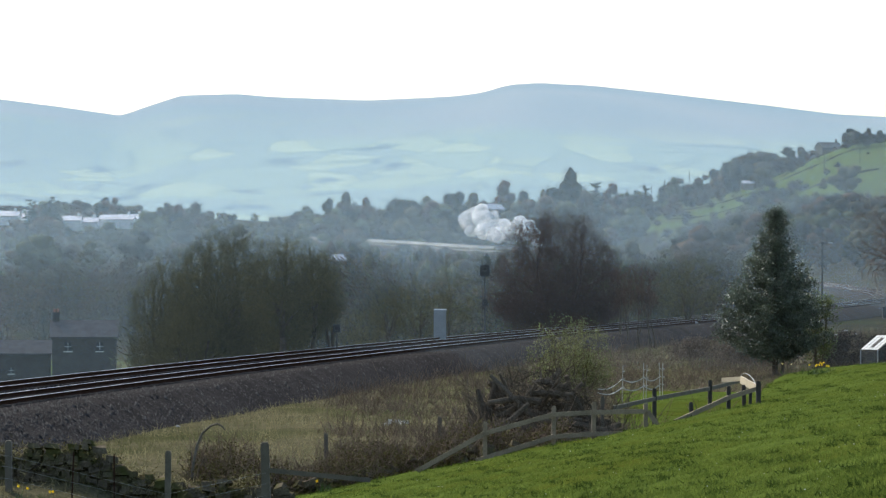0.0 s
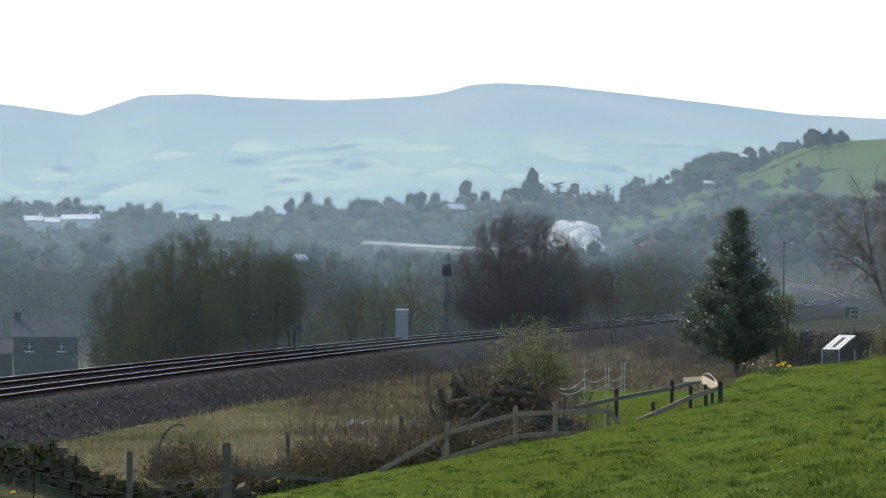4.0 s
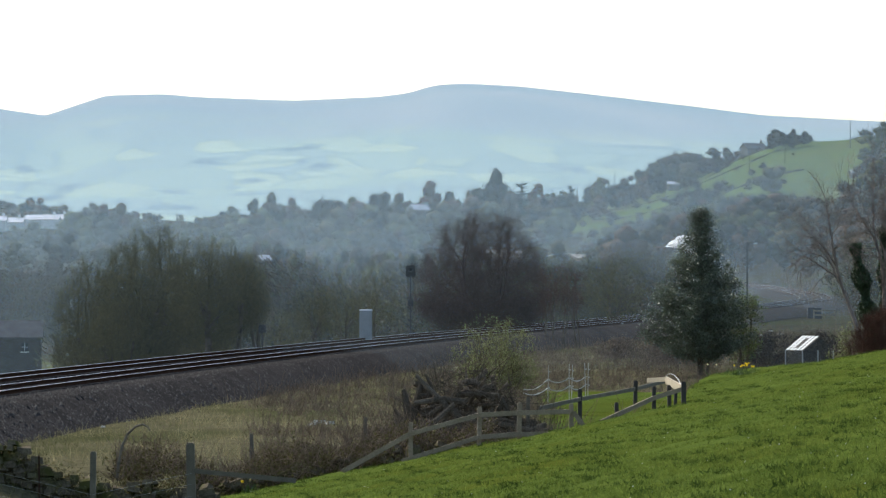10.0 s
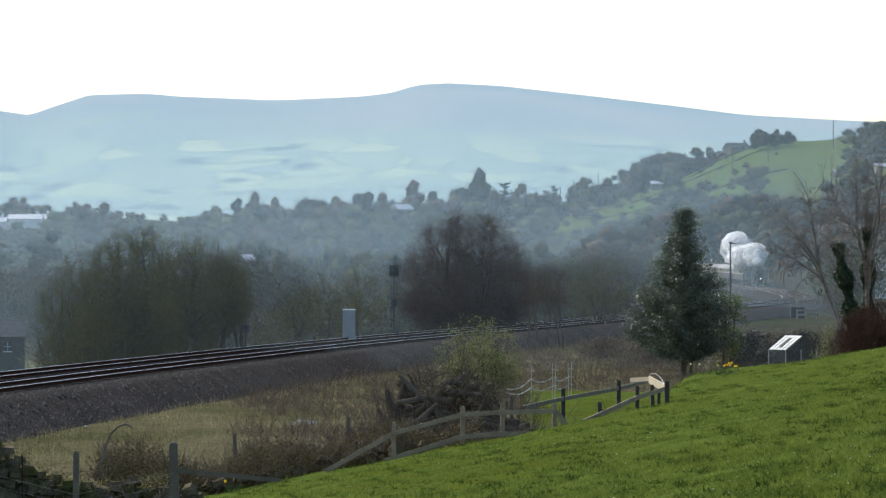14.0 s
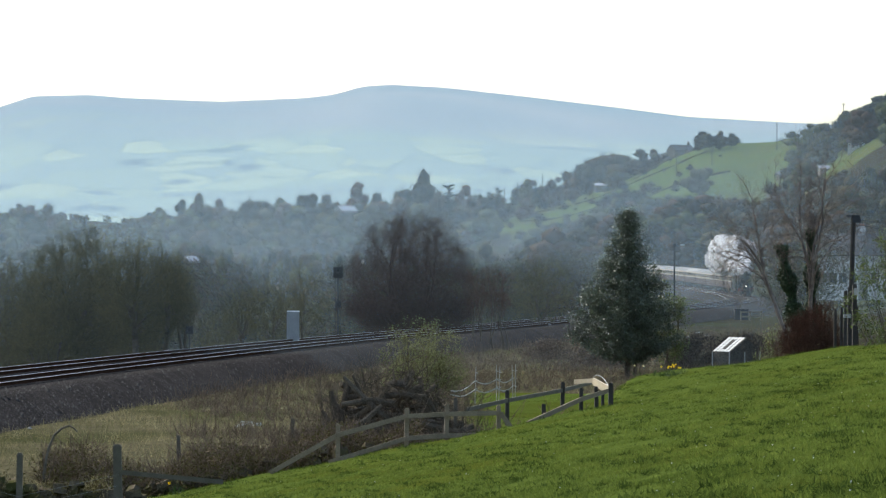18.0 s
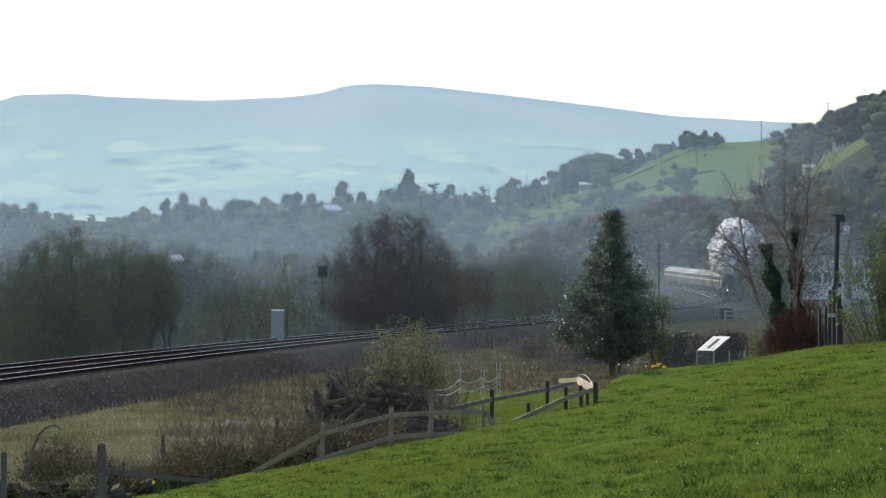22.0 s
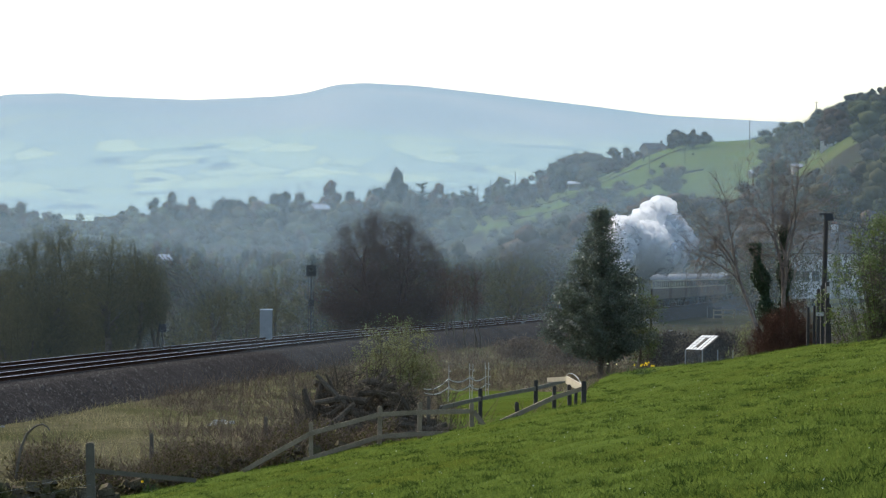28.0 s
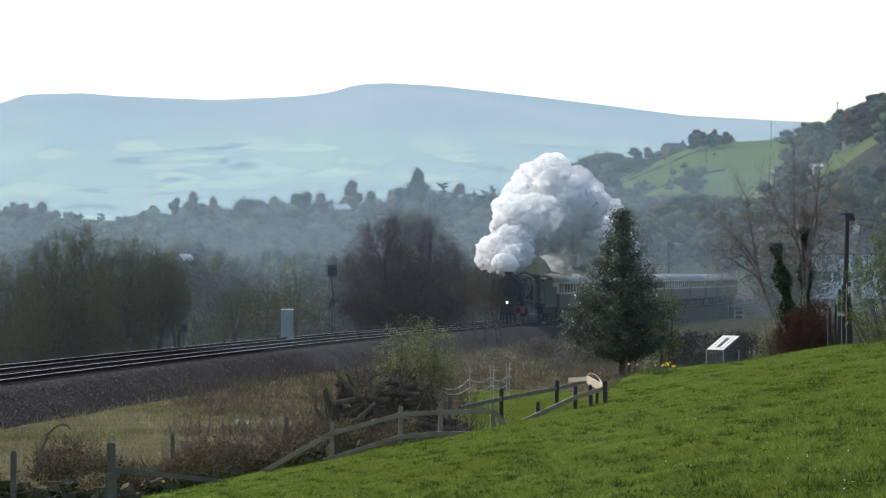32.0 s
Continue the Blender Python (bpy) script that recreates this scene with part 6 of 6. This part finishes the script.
def all_houses():
    house(150, 425, 7.4, 6.5, 4.6, 1.6, "grey stone cottage with slate roof in the valley", 4, "dark_stone", floors=1, bays=2, chimneys=(-0.45,), row=664, first=3.4, pane=(0.8, 1.0))
    house(22, 432, 9.0, 6.0, 3.6, 1.2, "low grey stone outbuilding beside the cottage", 4, "dark_stone", floors=1, bays=1, chimneys=(), row=677, pane=(0.6, 0.7))
    for px, dist, w, row, lab in ((208, 1200, 11, 397, "white"), (232, 1210, 8, 396, "grey"), (150, 1190, 9, 402, "white"), (128, 1185, 6, 399, "white"), (10, 1180, 9, 391, "white"), (35, 1190, 7, 395, "grey")):
        house(px, dist, w, 8, 1.6, 1.3, f"far house with a bright sunlit {lab} roof", 0, "render_white", "bright_roof", 1, 2, (0.35,), row, "far houses")
    house(872, 1300, 6, 6, 3.6, 1.6, "dark stone house among the far trees", 25, bays=2, row=388, group="far houses", roof="bright_roof")
    # Two small sheds: glints between the trees are put into their pale roofs.
    house(598, 520, 1.2, 2, 0.5, 0.5, "small shed whose pale roof stands in for a sun glint among trees", 30, "house_stone", "bright_roof", 1, 1, (), 466, "far houses")
    house(755, 700, 1.5, 2, 0.7, 0.5, "small shed with pale roof colour for a slight glint among trees", -30, "house_stone", "bright_roof", 1, 1, (), 510, "far houses")
    house(1466, 1420, 8.5, 7, 4.0, 2.0, "stone farmhouse on the green hillside", 20, bays=3, row=280, group="hill houses")
    house(1487, 1410, 4.5, 5, 2.6, 1.0, "small outbuilding beside the farmhouse", 20, floors=1, bays=1, chimneys=(), row=276, group="hill houses")
    house(1410, 1430, 7, 5, 2.2, 0.9, "low farm building with a pale roof", 10, "render_white", "bright_roof", 1, 2, (), 289, "hill houses")
    house(1438, 1425, 5, 4, 2.2, 0.9, "low stone farm building with a pale roof", 0, "house_stone", "bright_roof", 1, 1, (), 287, "hill houses")
    house(1324, 1290, 4.0, 4, 0.9, 0.7, "field barn with a bright metal roof", 0, "house_stone", "bright_roof", 1, 1, (), 329, "hill houses", "barn")
    house(1513, 1240, 2.6, 2.6, 1.9, 0.5, "small grey hut in the hill pasture", 0, "house_stone", "slate", 1, 1, (), 307, "hill houses", "hut")
    house(1646, 1100, 2.6, 3, 1.2, 0.6, "hillside shed with a pale roof", 10, "house_stone", "bright_roof", 1, 1, (), None, "hill houses", "shed")
    house(1798, 930, 6.0, 6, 2.4, 1.2, "white cottage under the wooded hill", -10, "render_white", "slate", 1, 3, (0.3,), None, "hill houses")
    house(1775, 935, 3, 5, 2.2, 1.0, "small white cottage wing", -10, "render_white", "slate", 1, 1, (), None, "hill houses")
    house(1722, 950, 2.6, 3, 1.2, 0.6, "pale rendered hillside shed with bright roof", 0, "render_white", "bright_roof", 1, 1, (), None, "hill houses", "shed")
    house(1688, 1000, 2.4, 3, 1.0, 0.5, "low pale shed on the hillside", 0, "render_white", "bright_roof", 1, 1, (), None, "hill houses", "shed")
    house(1762, 480, 5.6, 6, 4.6, 2.6, "white rendered terraced house with slate roof beyond the trees", -30, "render_white", "slate", 2, 4, (0.4,), 508, "terraced houses")
    house(1838, 478, 5.6, 6, 4.6, 2.6, "rendered terraced house with slate roof and chimney", -8, "render_white", "slate", 2, 3, (0.4,), 508, "terraced houses")
    house(1900, 450, 6, 6, 5.4, 2.6, "grey terraced house on the rising road", -8, "house_stone", "slate", 2, 3, (0.4,), 490, "terraced houses")


all_houses()
for px, dist, top in ((1176, 1280, 318), (1258, 1130, 375), (1310, 1270, 318), (1459, 1230, 272), (1522, 1240, 262), (1500, 1430, 243), (1448, 1320, 268), (1638, 1280, 209), (1757, 1080, 177), (1153, 1280, 330), (1220, 1390, 303)):
    utility_pole(px, dist, top, "distant timber utility pole on the hillside", px in (1258, 1757), 0.16, "hillside poles")


def field_walls():
    """Dry-stone walls that part the hill pastures."""
    for k, line in enumerate((((1160, 1290), (1250, 1300), (1330, 1290), (1420, 1330), (1490, 1370)), ((1180, 1210), (1260, 1215), (1330, 1220)), ((1330, 1290), (1450, 1290), (1560, 1330)), ((1330, 1140), (1430, 1180), (1560, 1200)))):
        g = Geo()
        q = []
        for (p0, d0), (p1, d1) in zip(line[:-1], line[1:]):
            for f in np.arange(0, 1, 0.12):
                q.append(on_ground(p0 + (p1 - p0) * f, d0 + (d1 - d0) * f, 0.4))
        for a, b in zip(q[:-1], q[1:]):
            g.beam(a, b, 0.4, 0.45 + rng.uniform(-0.3, 0.3))
        tagged(part("field_wall", g, "stone"), "dark dry-stone field wall across the hill pasture", "wall", "field walls")


field_walls()


# ---------------------------------------------------------------- the train
SPEED, S_START = 24.0, 1112.0


def wheel(g, x, y, r, w=0.13):
    g.tube((x, y - w / 2, r), (x, y + w / 2, r), r, r, 20)


def locomotive():
    t = thing("steam_locomotive", pose(0, 0, 0), "dark green steam locomotive with red buffer beam and lit headlamp", "locomotive")
    # x points forwards; the front buffers stand at x = 0
    L = -12.6
    part("boiler", Geo().tube((-1.2, 0, 2.75), (-5.5, 0, 2.78), 0.86, 0.9, 28).tube((-5.5, 0, 2.78), (-9.2, 0, 2.82), 0.9, 0.97, 28), "loco_green", t, smooth=False)
    box = part("smokebox", Geo().tube((-0.75, 0, 2.75), (-2.3, 0, 2.75), 0.9, 0.9, 28).box((-1.5, 0, 1.75), (1.5, 1.1, 0.7)), "loco_black", t)
    part("smokebox_door", Geo().tube((-0.75, 0, 2.75), (-0.62, 0, 2.75), 0.78, 0.66, 28).tube((-0.62, 0, 2.75), (-0.55, 0, 2.75), 0.66, 0.3, 28).tube((-0.55, 0, 2.75), (-0.4, 0, 2.75), 0.05, 0.05, 8), "loco_black", box)
    part("chimney", Geo().tube((-1.45, 0, 3.55), (-1.45, 0, 3.88), 0.34, 0.3, 18).tube((-1.45, 0, 3.88), (-1.45, 0, 3.95), 0.36, 0.36, 18), "loco_black", t)
    part("dome", Geo().tube((-4.4, 0, 3.55), (-4.4, 0, 3.78), 0.42, 0.36, 18).tube((-4.4, 0, 3.78), (-4.4, 0, 3.88), 0.36, 0.18, 18), "loco_green", t)
    part("firebox", Geo().loft([[(x, -1.0, 1.5), (x, -1.02, 2.9), (x, -0.8, 3.5), (x, 0, 3.72), (x, 0.8, 3.5), (x, 1.02, 2.9), (x, 1.0, 1.5)] for x in (-9.2, -7.0)]), "loco_green", t)
    for x in (-2.4, -3.9, -5.4, -6.9):
        part("boiler_band", Geo().tube((x, 0, 2.77), (x - 0.06, 0, 2.77), 0.95 if x > -6 else 1.0, 0.95 if x > -6 else 1.0, 28), "loco_black", t)
    for s in (-1, 1):
        part("smoke_deflector", Geo().box((-1.7, s * 1.25, 2.8), (2.0, 0.04, 1.35)).box((-1.7, s * 1.1, 3.3), (0.06, 0.35, 0.05)), "loco_black", t)
        part("running_plate", Geo().box((-5.2, s * 1.1, 1.72), (9.0, 0.5, 0.05)).box((-5.2, s * 1.33, 1.66), (9.0, 0.04, 0.14)), "loco_black", t)
        part("cylinder", Geo().tube((-1.3, s * 1.05, 0.95), (-2.5, s * 1.05, 0.95), 0.4, 0.4, 18).tube((-1.4, s * 1.0, 1.4), (-2.4, s * 1.0, 1.4), 0.22, 0.22, 14), "loco_black", t)
        part("buffer", Geo().tube((-0.45, s * 0.87, 1.06), (-0.05, s * 0.87, 1.06), 0.11, 0.09, 12).tube((-0.05, s * 0.87, 1.06), (0, s * 0.87, 1.06), 0.23, 0.23, 16), "loco_black", t)
        part("handrail", Geo().tube((-1.0, s * 0.99, 3.05), (-9.0, s * 1.06, 3.1), 0.02, 0.02, 6), "polished", t)
        part("steam_pipe", Geo().tube((-1.9, s * 0.75, 2.2), (-1.9, s * 1.0, 1.5), 0.16, 0.16, 12), "loco_black", t)
    part("frame", Geo().box((-6.0, 0, 1.15), (11.3, 1.1, 0.9)), "loco_black", t)
    part("buffer_beam", Geo().box((-0.5, 0, 1.06), (0.1, 2.6, 0.55)), "loco_red", t, "red buffer beam")
    part("coupling", Geo().tube((-0.45, 0, 1.0), (-0.1, 0, 0.85), 0.05, 0.05, 8).box((-0.15, 0, 0.7), (0.06, 0.12, 0.3)), "loco_black", t)
    cab = part("cab", Geo().box((-10.2, -1.25, 2.3), (1.9, 0.06, 1.7)).box((-10.2, 1.25, 2.3), (1.9, 0.06, 1.7)).box((-9.3, 0, 2.6), (0.06, 2.5, 2.2)), "loco_green", t)
    part("roof", Geo().loft([[(x, 1.35 * math.sin(a), 2.55 + 1.35 * math.cos(a)) for a in np.linspace(-1.15, 1.15, 14)] + [(x, 1.3 * math.sin(a), 2.5 + 1.3 * math.cos(a)) for a in np.linspace(1.15, -1.15, 14)] for x in (-9.2, -11.4)]), "loco_black", cab)
    for s in (-1, 1):
        part("window", Geo().box((-9.9, s * 1.27, 2.75), (0.6, 0.04, 0.5)), "window_dark", cab)
        part("front_window", Geo().box((-9.27, s * 0.95, 3.05), (0.04, 0.35, 0.5)), "window_dark", cab)
    part("headlamp", Geo().tube((-0.42, 0.0, 1.62), (-0.3, 0.0, 1.62), 0.07, 0.085, 16), "headlamp", t, "lit headlamp")
    part("lamp_iron", Geo().box((-0.55, 0, 1.5), (0.3, 0.12, 0.2)), "loco_black", t)
    for s in (-1, 1):
        for x, r in ((-1.5, 0.46), (-2.95, 0.46), (-4.75, 0.94), (-6.7, 0.94), (-8.65, 0.94), (-10.6, 0.5)):
            g = Geo()
            wheel(g, 0, 0, r)
            w = part("wheel", g, "loco_black", t)
            w.location = (x, s * 0.75, 0)
            part("tyre", Geo().tube((0, -0.075, r), (0, 0.075, r), r * 1.005, r * 1.005, 24, False).tube((0, s * 0.07, r), (0, s * 0.085, r), r * 0.2, r * 0.16, 12), "steel", w)
        part("coupling_rod", Geo().beam((-4.75, s * 0.95, 0.66), (-8.65, s * 0.95, 0.66), 0.06, 0.13), "polished", t)
        part("connecting_rod", Geo().beam((-2.6, s * 1.03, 0.95), (-6.7, s * 1.03, 0.7), 0.06, 0.14), "polished", t)
        part("valve_gear", Geo().beam((-2.5, s * 1.1, 1.4), (-4.6, s * 1.1, 1.3), 0.05, 0.08).beam((-4.6, s * 1.1, 1.3), (-4.75, s * 1.1, 0.7), 0.05, 0.08), "polished", t)
    return t


def tender():
    t = thing("tender", pose(0, 0, 0), "dark green tender heaped with black coal", "tender")
    # the front end at x = 0
    part("tank", Geo().box((-3.9, 0, 1.95), (7.2, 2.5, 1.6)), "loco_green", t)
    part("coal_bunker", Geo().box((-3.0, -1.18, 3.0), (5.4, 0.06, 0.6), rx=8).box((-3.0, 1.18, 3.0), (5.4, 0.06, 0.6), rx=-8).box((-5.7, 0, 3.0), (0.06, 2.2, 0.6)), "loco_green", t)
    r = np.random.default_rng(5)
    g = Geo()
    for _ in range(120):
        s = r.uniform(0.2, 0.4)
        g.box((r.uniform(-5.4, -0.5), r.uniform(-0.95, 0.95), 2.9 + r.uniform(0, 0.35)), (s, s, s), *r.uniform(0, 90, 3))
    part("coal", g, "loco_black", t)
    part("frame", Geo().box((-3.9, 0, 0.95), (7.4, 2.2, 0.5)), "loco_black", t)
    for x in (-1.4, -3.5, -5.6):
        for s in (-1, 1):
            g = Geo()
            wheel(g, 0, 0, 0.5)
            w = part("wheel", g, "loco_black", t)
            w.location = (x, s * 0.75, 0)
            part("axle_box", Geo().box((0, s * 0.36, 0.5), (0.3, 0.2, 0.36)), "loco_black", w)
    return t


def coach(white):
    t = thing("railway_coach", pose(0, 0, 0), "cream and brown railway coach with a " + ("white" if white else "grey") + " roof", "railway coach", "coaches of the train")
    # the front end at x = 0, 19.8 long
    def side(x, z0, z1, w0, w1):
        return [(x, -w0, z0), (x, -w1, z1), (x, w1, z1), (x, w0, z0)]
    lower = part("lower_body", Geo().loft([side(x, 1.0, 2.15, 1.32, 1.38) for x in (-0.2, -19.6)]), "umber", t, "dark brown lower panels")
    upper = part("upper_body", Geo().loft([side(x, 2.152, 3.1, 1.38, 1.33) for x in (-0.2, -19.6)]), "cream", t, "cream upper panels")
    arc = [(1.36 * math.sin(a), 2.55 + 1.22 * math.cos(a)) for a in np.linspace(-1.13, 1.13, 15)]
    roof = part("roof", Geo().loft([[(x, y * k, 3.07 + (z - 3.07) * k) for y, z in arc] for x, k in ((-0.05, 0.97), (-0.35, 1.0), (-19.45, 1.0), (-19.75, 0.97))]), "roof_white" if white else "roof_grey", t)
    for x in (-2.5, -6.0, -9.9, -13.8, -17.3):
        part("ventilator", Geo().box((x, 0, 3.8), (0.4, 0.3, 0.1), taper=0.7), "roof_grey", roof)
    for s in (-1, 1):
        for k in range(8):
            x = -2.6 - k * 2.08
            part("window", Geo().box((x, s * 1.36, 2.62), (1.25, 0.04, 0.68)), "window_dark", upper)
        for x in (-0.85, -18.95):
            door = part("door", Geo().box((x, s * 1.375, 2.05), (0.72, 0.04, 2.0)), "umber", t)
            part("door_window", Geo().box((x, s * 1.4, 2.65), (0.45, 0.02, 0.62)), "window_dark", door)
        part("waist_line", Geo().box((-9.9, s * 1.392, 2.15), (19.3, 0.015, 0.05)), "cream", lower)
        part("truss", Geo().beam((-6.5, s * 1.1, 0.6), (-13.3, s * 1.1, 0.6), 0.08, 0.1).beam((-6.5, s * 1.1, 0.6), (-5.0, s * 1.1, 1.0), 0.08, 0.1).beam((-13.3, s * 1.1, 0.6), (-14.8, s * 1.1, 1.0), 0.08, 0.1), "loco_black", t)
    part("underframe", Geo().box((-9.9, 0, 0.95), (19.4, 2.3, 0.16)).box((-9.0, 0, 0.65), (3.0, 1.6, 0.5)), "loco_black", t)
    for x in (0.0, -19.8):
        part("gangway", Geo().box((x + (-0.1 if x == 0 else 0.1), 0, 2.1), (0.28, 1.0, 2.1)), "loco_black", t)
    for x in (-2.9, -16.9):
        bogie = part("bogie", Geo().box((x, -1.0, 0.55), (3.4, 0.12, 0.3)).box((x, 1.0, 0.55), (3.4, 0.12, 0.3)).box((x, 0, 0.6), (0.5, 2.0, 0.3)), "loco_black", t)
        for dx in (-1.25, 1.25):
            g = Geo()
            for s in (-1, 1):
                wheel(g, x + dx, s * 0.75, 0.46)
            part("wheelset", g.tube((x + dx, -0.7, 0.46), (x + dx, 0.7, 0.46), 0.08, 0.08, 8), "loco_black", bogie)
    return t


TRAIN = [(locomotive(), 0.0, 11.4), (tender(), 11.7, 7.6)]
first_grey, first_white = coach(False), coach(True)
COACHES = [first_white if k == 1 else first_grey if k == 0 else copy_thing(first_white if k in (4, 7) else first_grey, pose(0, 0, 0)) for k in range(10)]
TRAIN += [(c, 19.6 + 20.1 * k, 19.8) for k, c in enumerate(COACHES)]


def stand(s_front, length):
    """The pose of a vehicle whose front is s_front metres along the line; the train runs towards smaller s."""
    a, _ = on_line(s_front + length * 0.14, TRACKS[1])
    b, _ = on_line(s_front + length * 0.86, TRACKS[1])
    way = (a - b).normalized()
    head = a + way * length * 0.14
    return Matrix.Translation(head) @ Euler((0, -math.asin(way.z), math.atan2(way.y, way.x))).to_matrix().to_4x4()


# ---------------------------------------------------------------- steam
def puff_mesh(seed, n=3):
    r = np.random.default_rng(seed)
    bm = bmesh.new()
    bmesh.ops.create_icosphere(bm, subdivisions=5, radius=1.0)
    off = Vector(r.uniform(-50, 50, 3))
    for v in bm.verts:
        p = v.co.copy()
        q = 0.0
        for k, (f, a) in enumerate(((1.1, 0.3), (2.3, 0.2), (4.7, 0.085), (9.5, 0.03))):
            q += a * (1.0 - 2.0 * abs(noise.noise(p * f + off * (k + 1))))
        v.co = p * (0.82 + q)
    me = bpy.data.meshes.new("puff")
    bm.to_mesh(me)
    bm.free()
    me.polygons.foreach_set("use_smooth", [True] * len(me.polygons))
    return me


PUFF_MESHES = [puff_mesh(k) for k in range(5)]
PUFFS = []


def make_puffs():
    r = np.random.default_rng(15)
    for k in range(84):
        f = ((k + 0.5) / 84) ** 1.15
        me = PUFF_MESHES[k % 5].copy()
        me.materials.append(M["wisp" if k % 4 == 2 or f > 0.88 else "steam"])
        ob = new("steam_puff", me)
        size = (0.5 + 1.25 * min(f * 3, 1.0)) * r.uniform(0.6, 1.25)
        ob.scale = (size * 1.15, size, size * 0.95)
        tagged(ob, "billowing white steam puff over the locomotive", "steam", "steam plume")
        PUFFS.append((ob, f, size, r.normal(0, 1, 3), r.random(), r.uniform(0, 360), r.uniform(-9, 9)))


make_puffs()


def run(t):
    """How far along the line the train's front stands."""
    return S_START - SPEED * t + float(np.interp(t, [19.5, 21.5, 23.5, 28, 30.5, 32.5], [0, 4, 9, 9, 6, 1]))


def motions():
    times = [0.5 * k for k in range(65)]
    for ob, behind, length in TRAIN:
        walk(ob, [(t, stand(run(t) + behind, length)) for t in times])
    for ob, f, size, j, lift, turn, spin in PUFFS:
        rows = []
        nest = (0.06, 0.42, 0.86)[0 if f < 0.3 else 1 if f < 0.68 else 2]
        for t in times:
            length = float(np.interp(t, [0, 3, 6, 9, 11, 13, 17, 19, 21, 23, 25, 28, 32], [66, 52, 48, 34, 46, 40, 56, 40, 20, 15, 16, 21, 27]))
            tall = float(np.interp(t, [0, 3, 6, 9, 12, 17, 19, 21, 23, 25, 28, 32], [11.5, 8.5, 6.5, 4.6, 5.6, 6.0, 6.2, 6.6, 7.8, 9.0, 7.4, 9.6]))
            gather = float(np.interp(t, [0, 6, 9, 13, 17, 32], [0.12, 0.2, 0.6, 0.6, 0.1, 0.0]))
            g = f + (nest - f) * gather
            p, _ = on_line(run(t) + 1.2 + 0.6 + g * length, TRACKS[1])
            env = (1 - math.exp(-5.5 * g)) * (0.72 + 0.28 * math.sin(9 * g + 0.9 * t))
            up = 4.2 + size * 0.4 + max(tall * env - size, 0.0) * (0.12 + 0.88 * lift ** (0.45 if t < 14 else 0.7))
            wide = (0.12 + 0.105 * tall * min(g * 2.2, 1)) * float(np.interp(t, [0, 5, 9], [1.9, 1.6, 1.0]))
            lead = float(np.interp(t, [20, 23], [0.03, 0.12])) * tall * math.exp(-((g - 0.16) / 0.12) ** 2)
            rows.append((t, pose(p.x + j[0] * wide + float(np.interp(t, [0, 15, 17, 20, 23], [0.0, -0.1, -0.3, -0.1, 0.28])) * tall * g - lead, p.y + j[1] * wide, p.z + up, 0, 0, turn + spin * t)))
        walk(ob, rows)


motions()
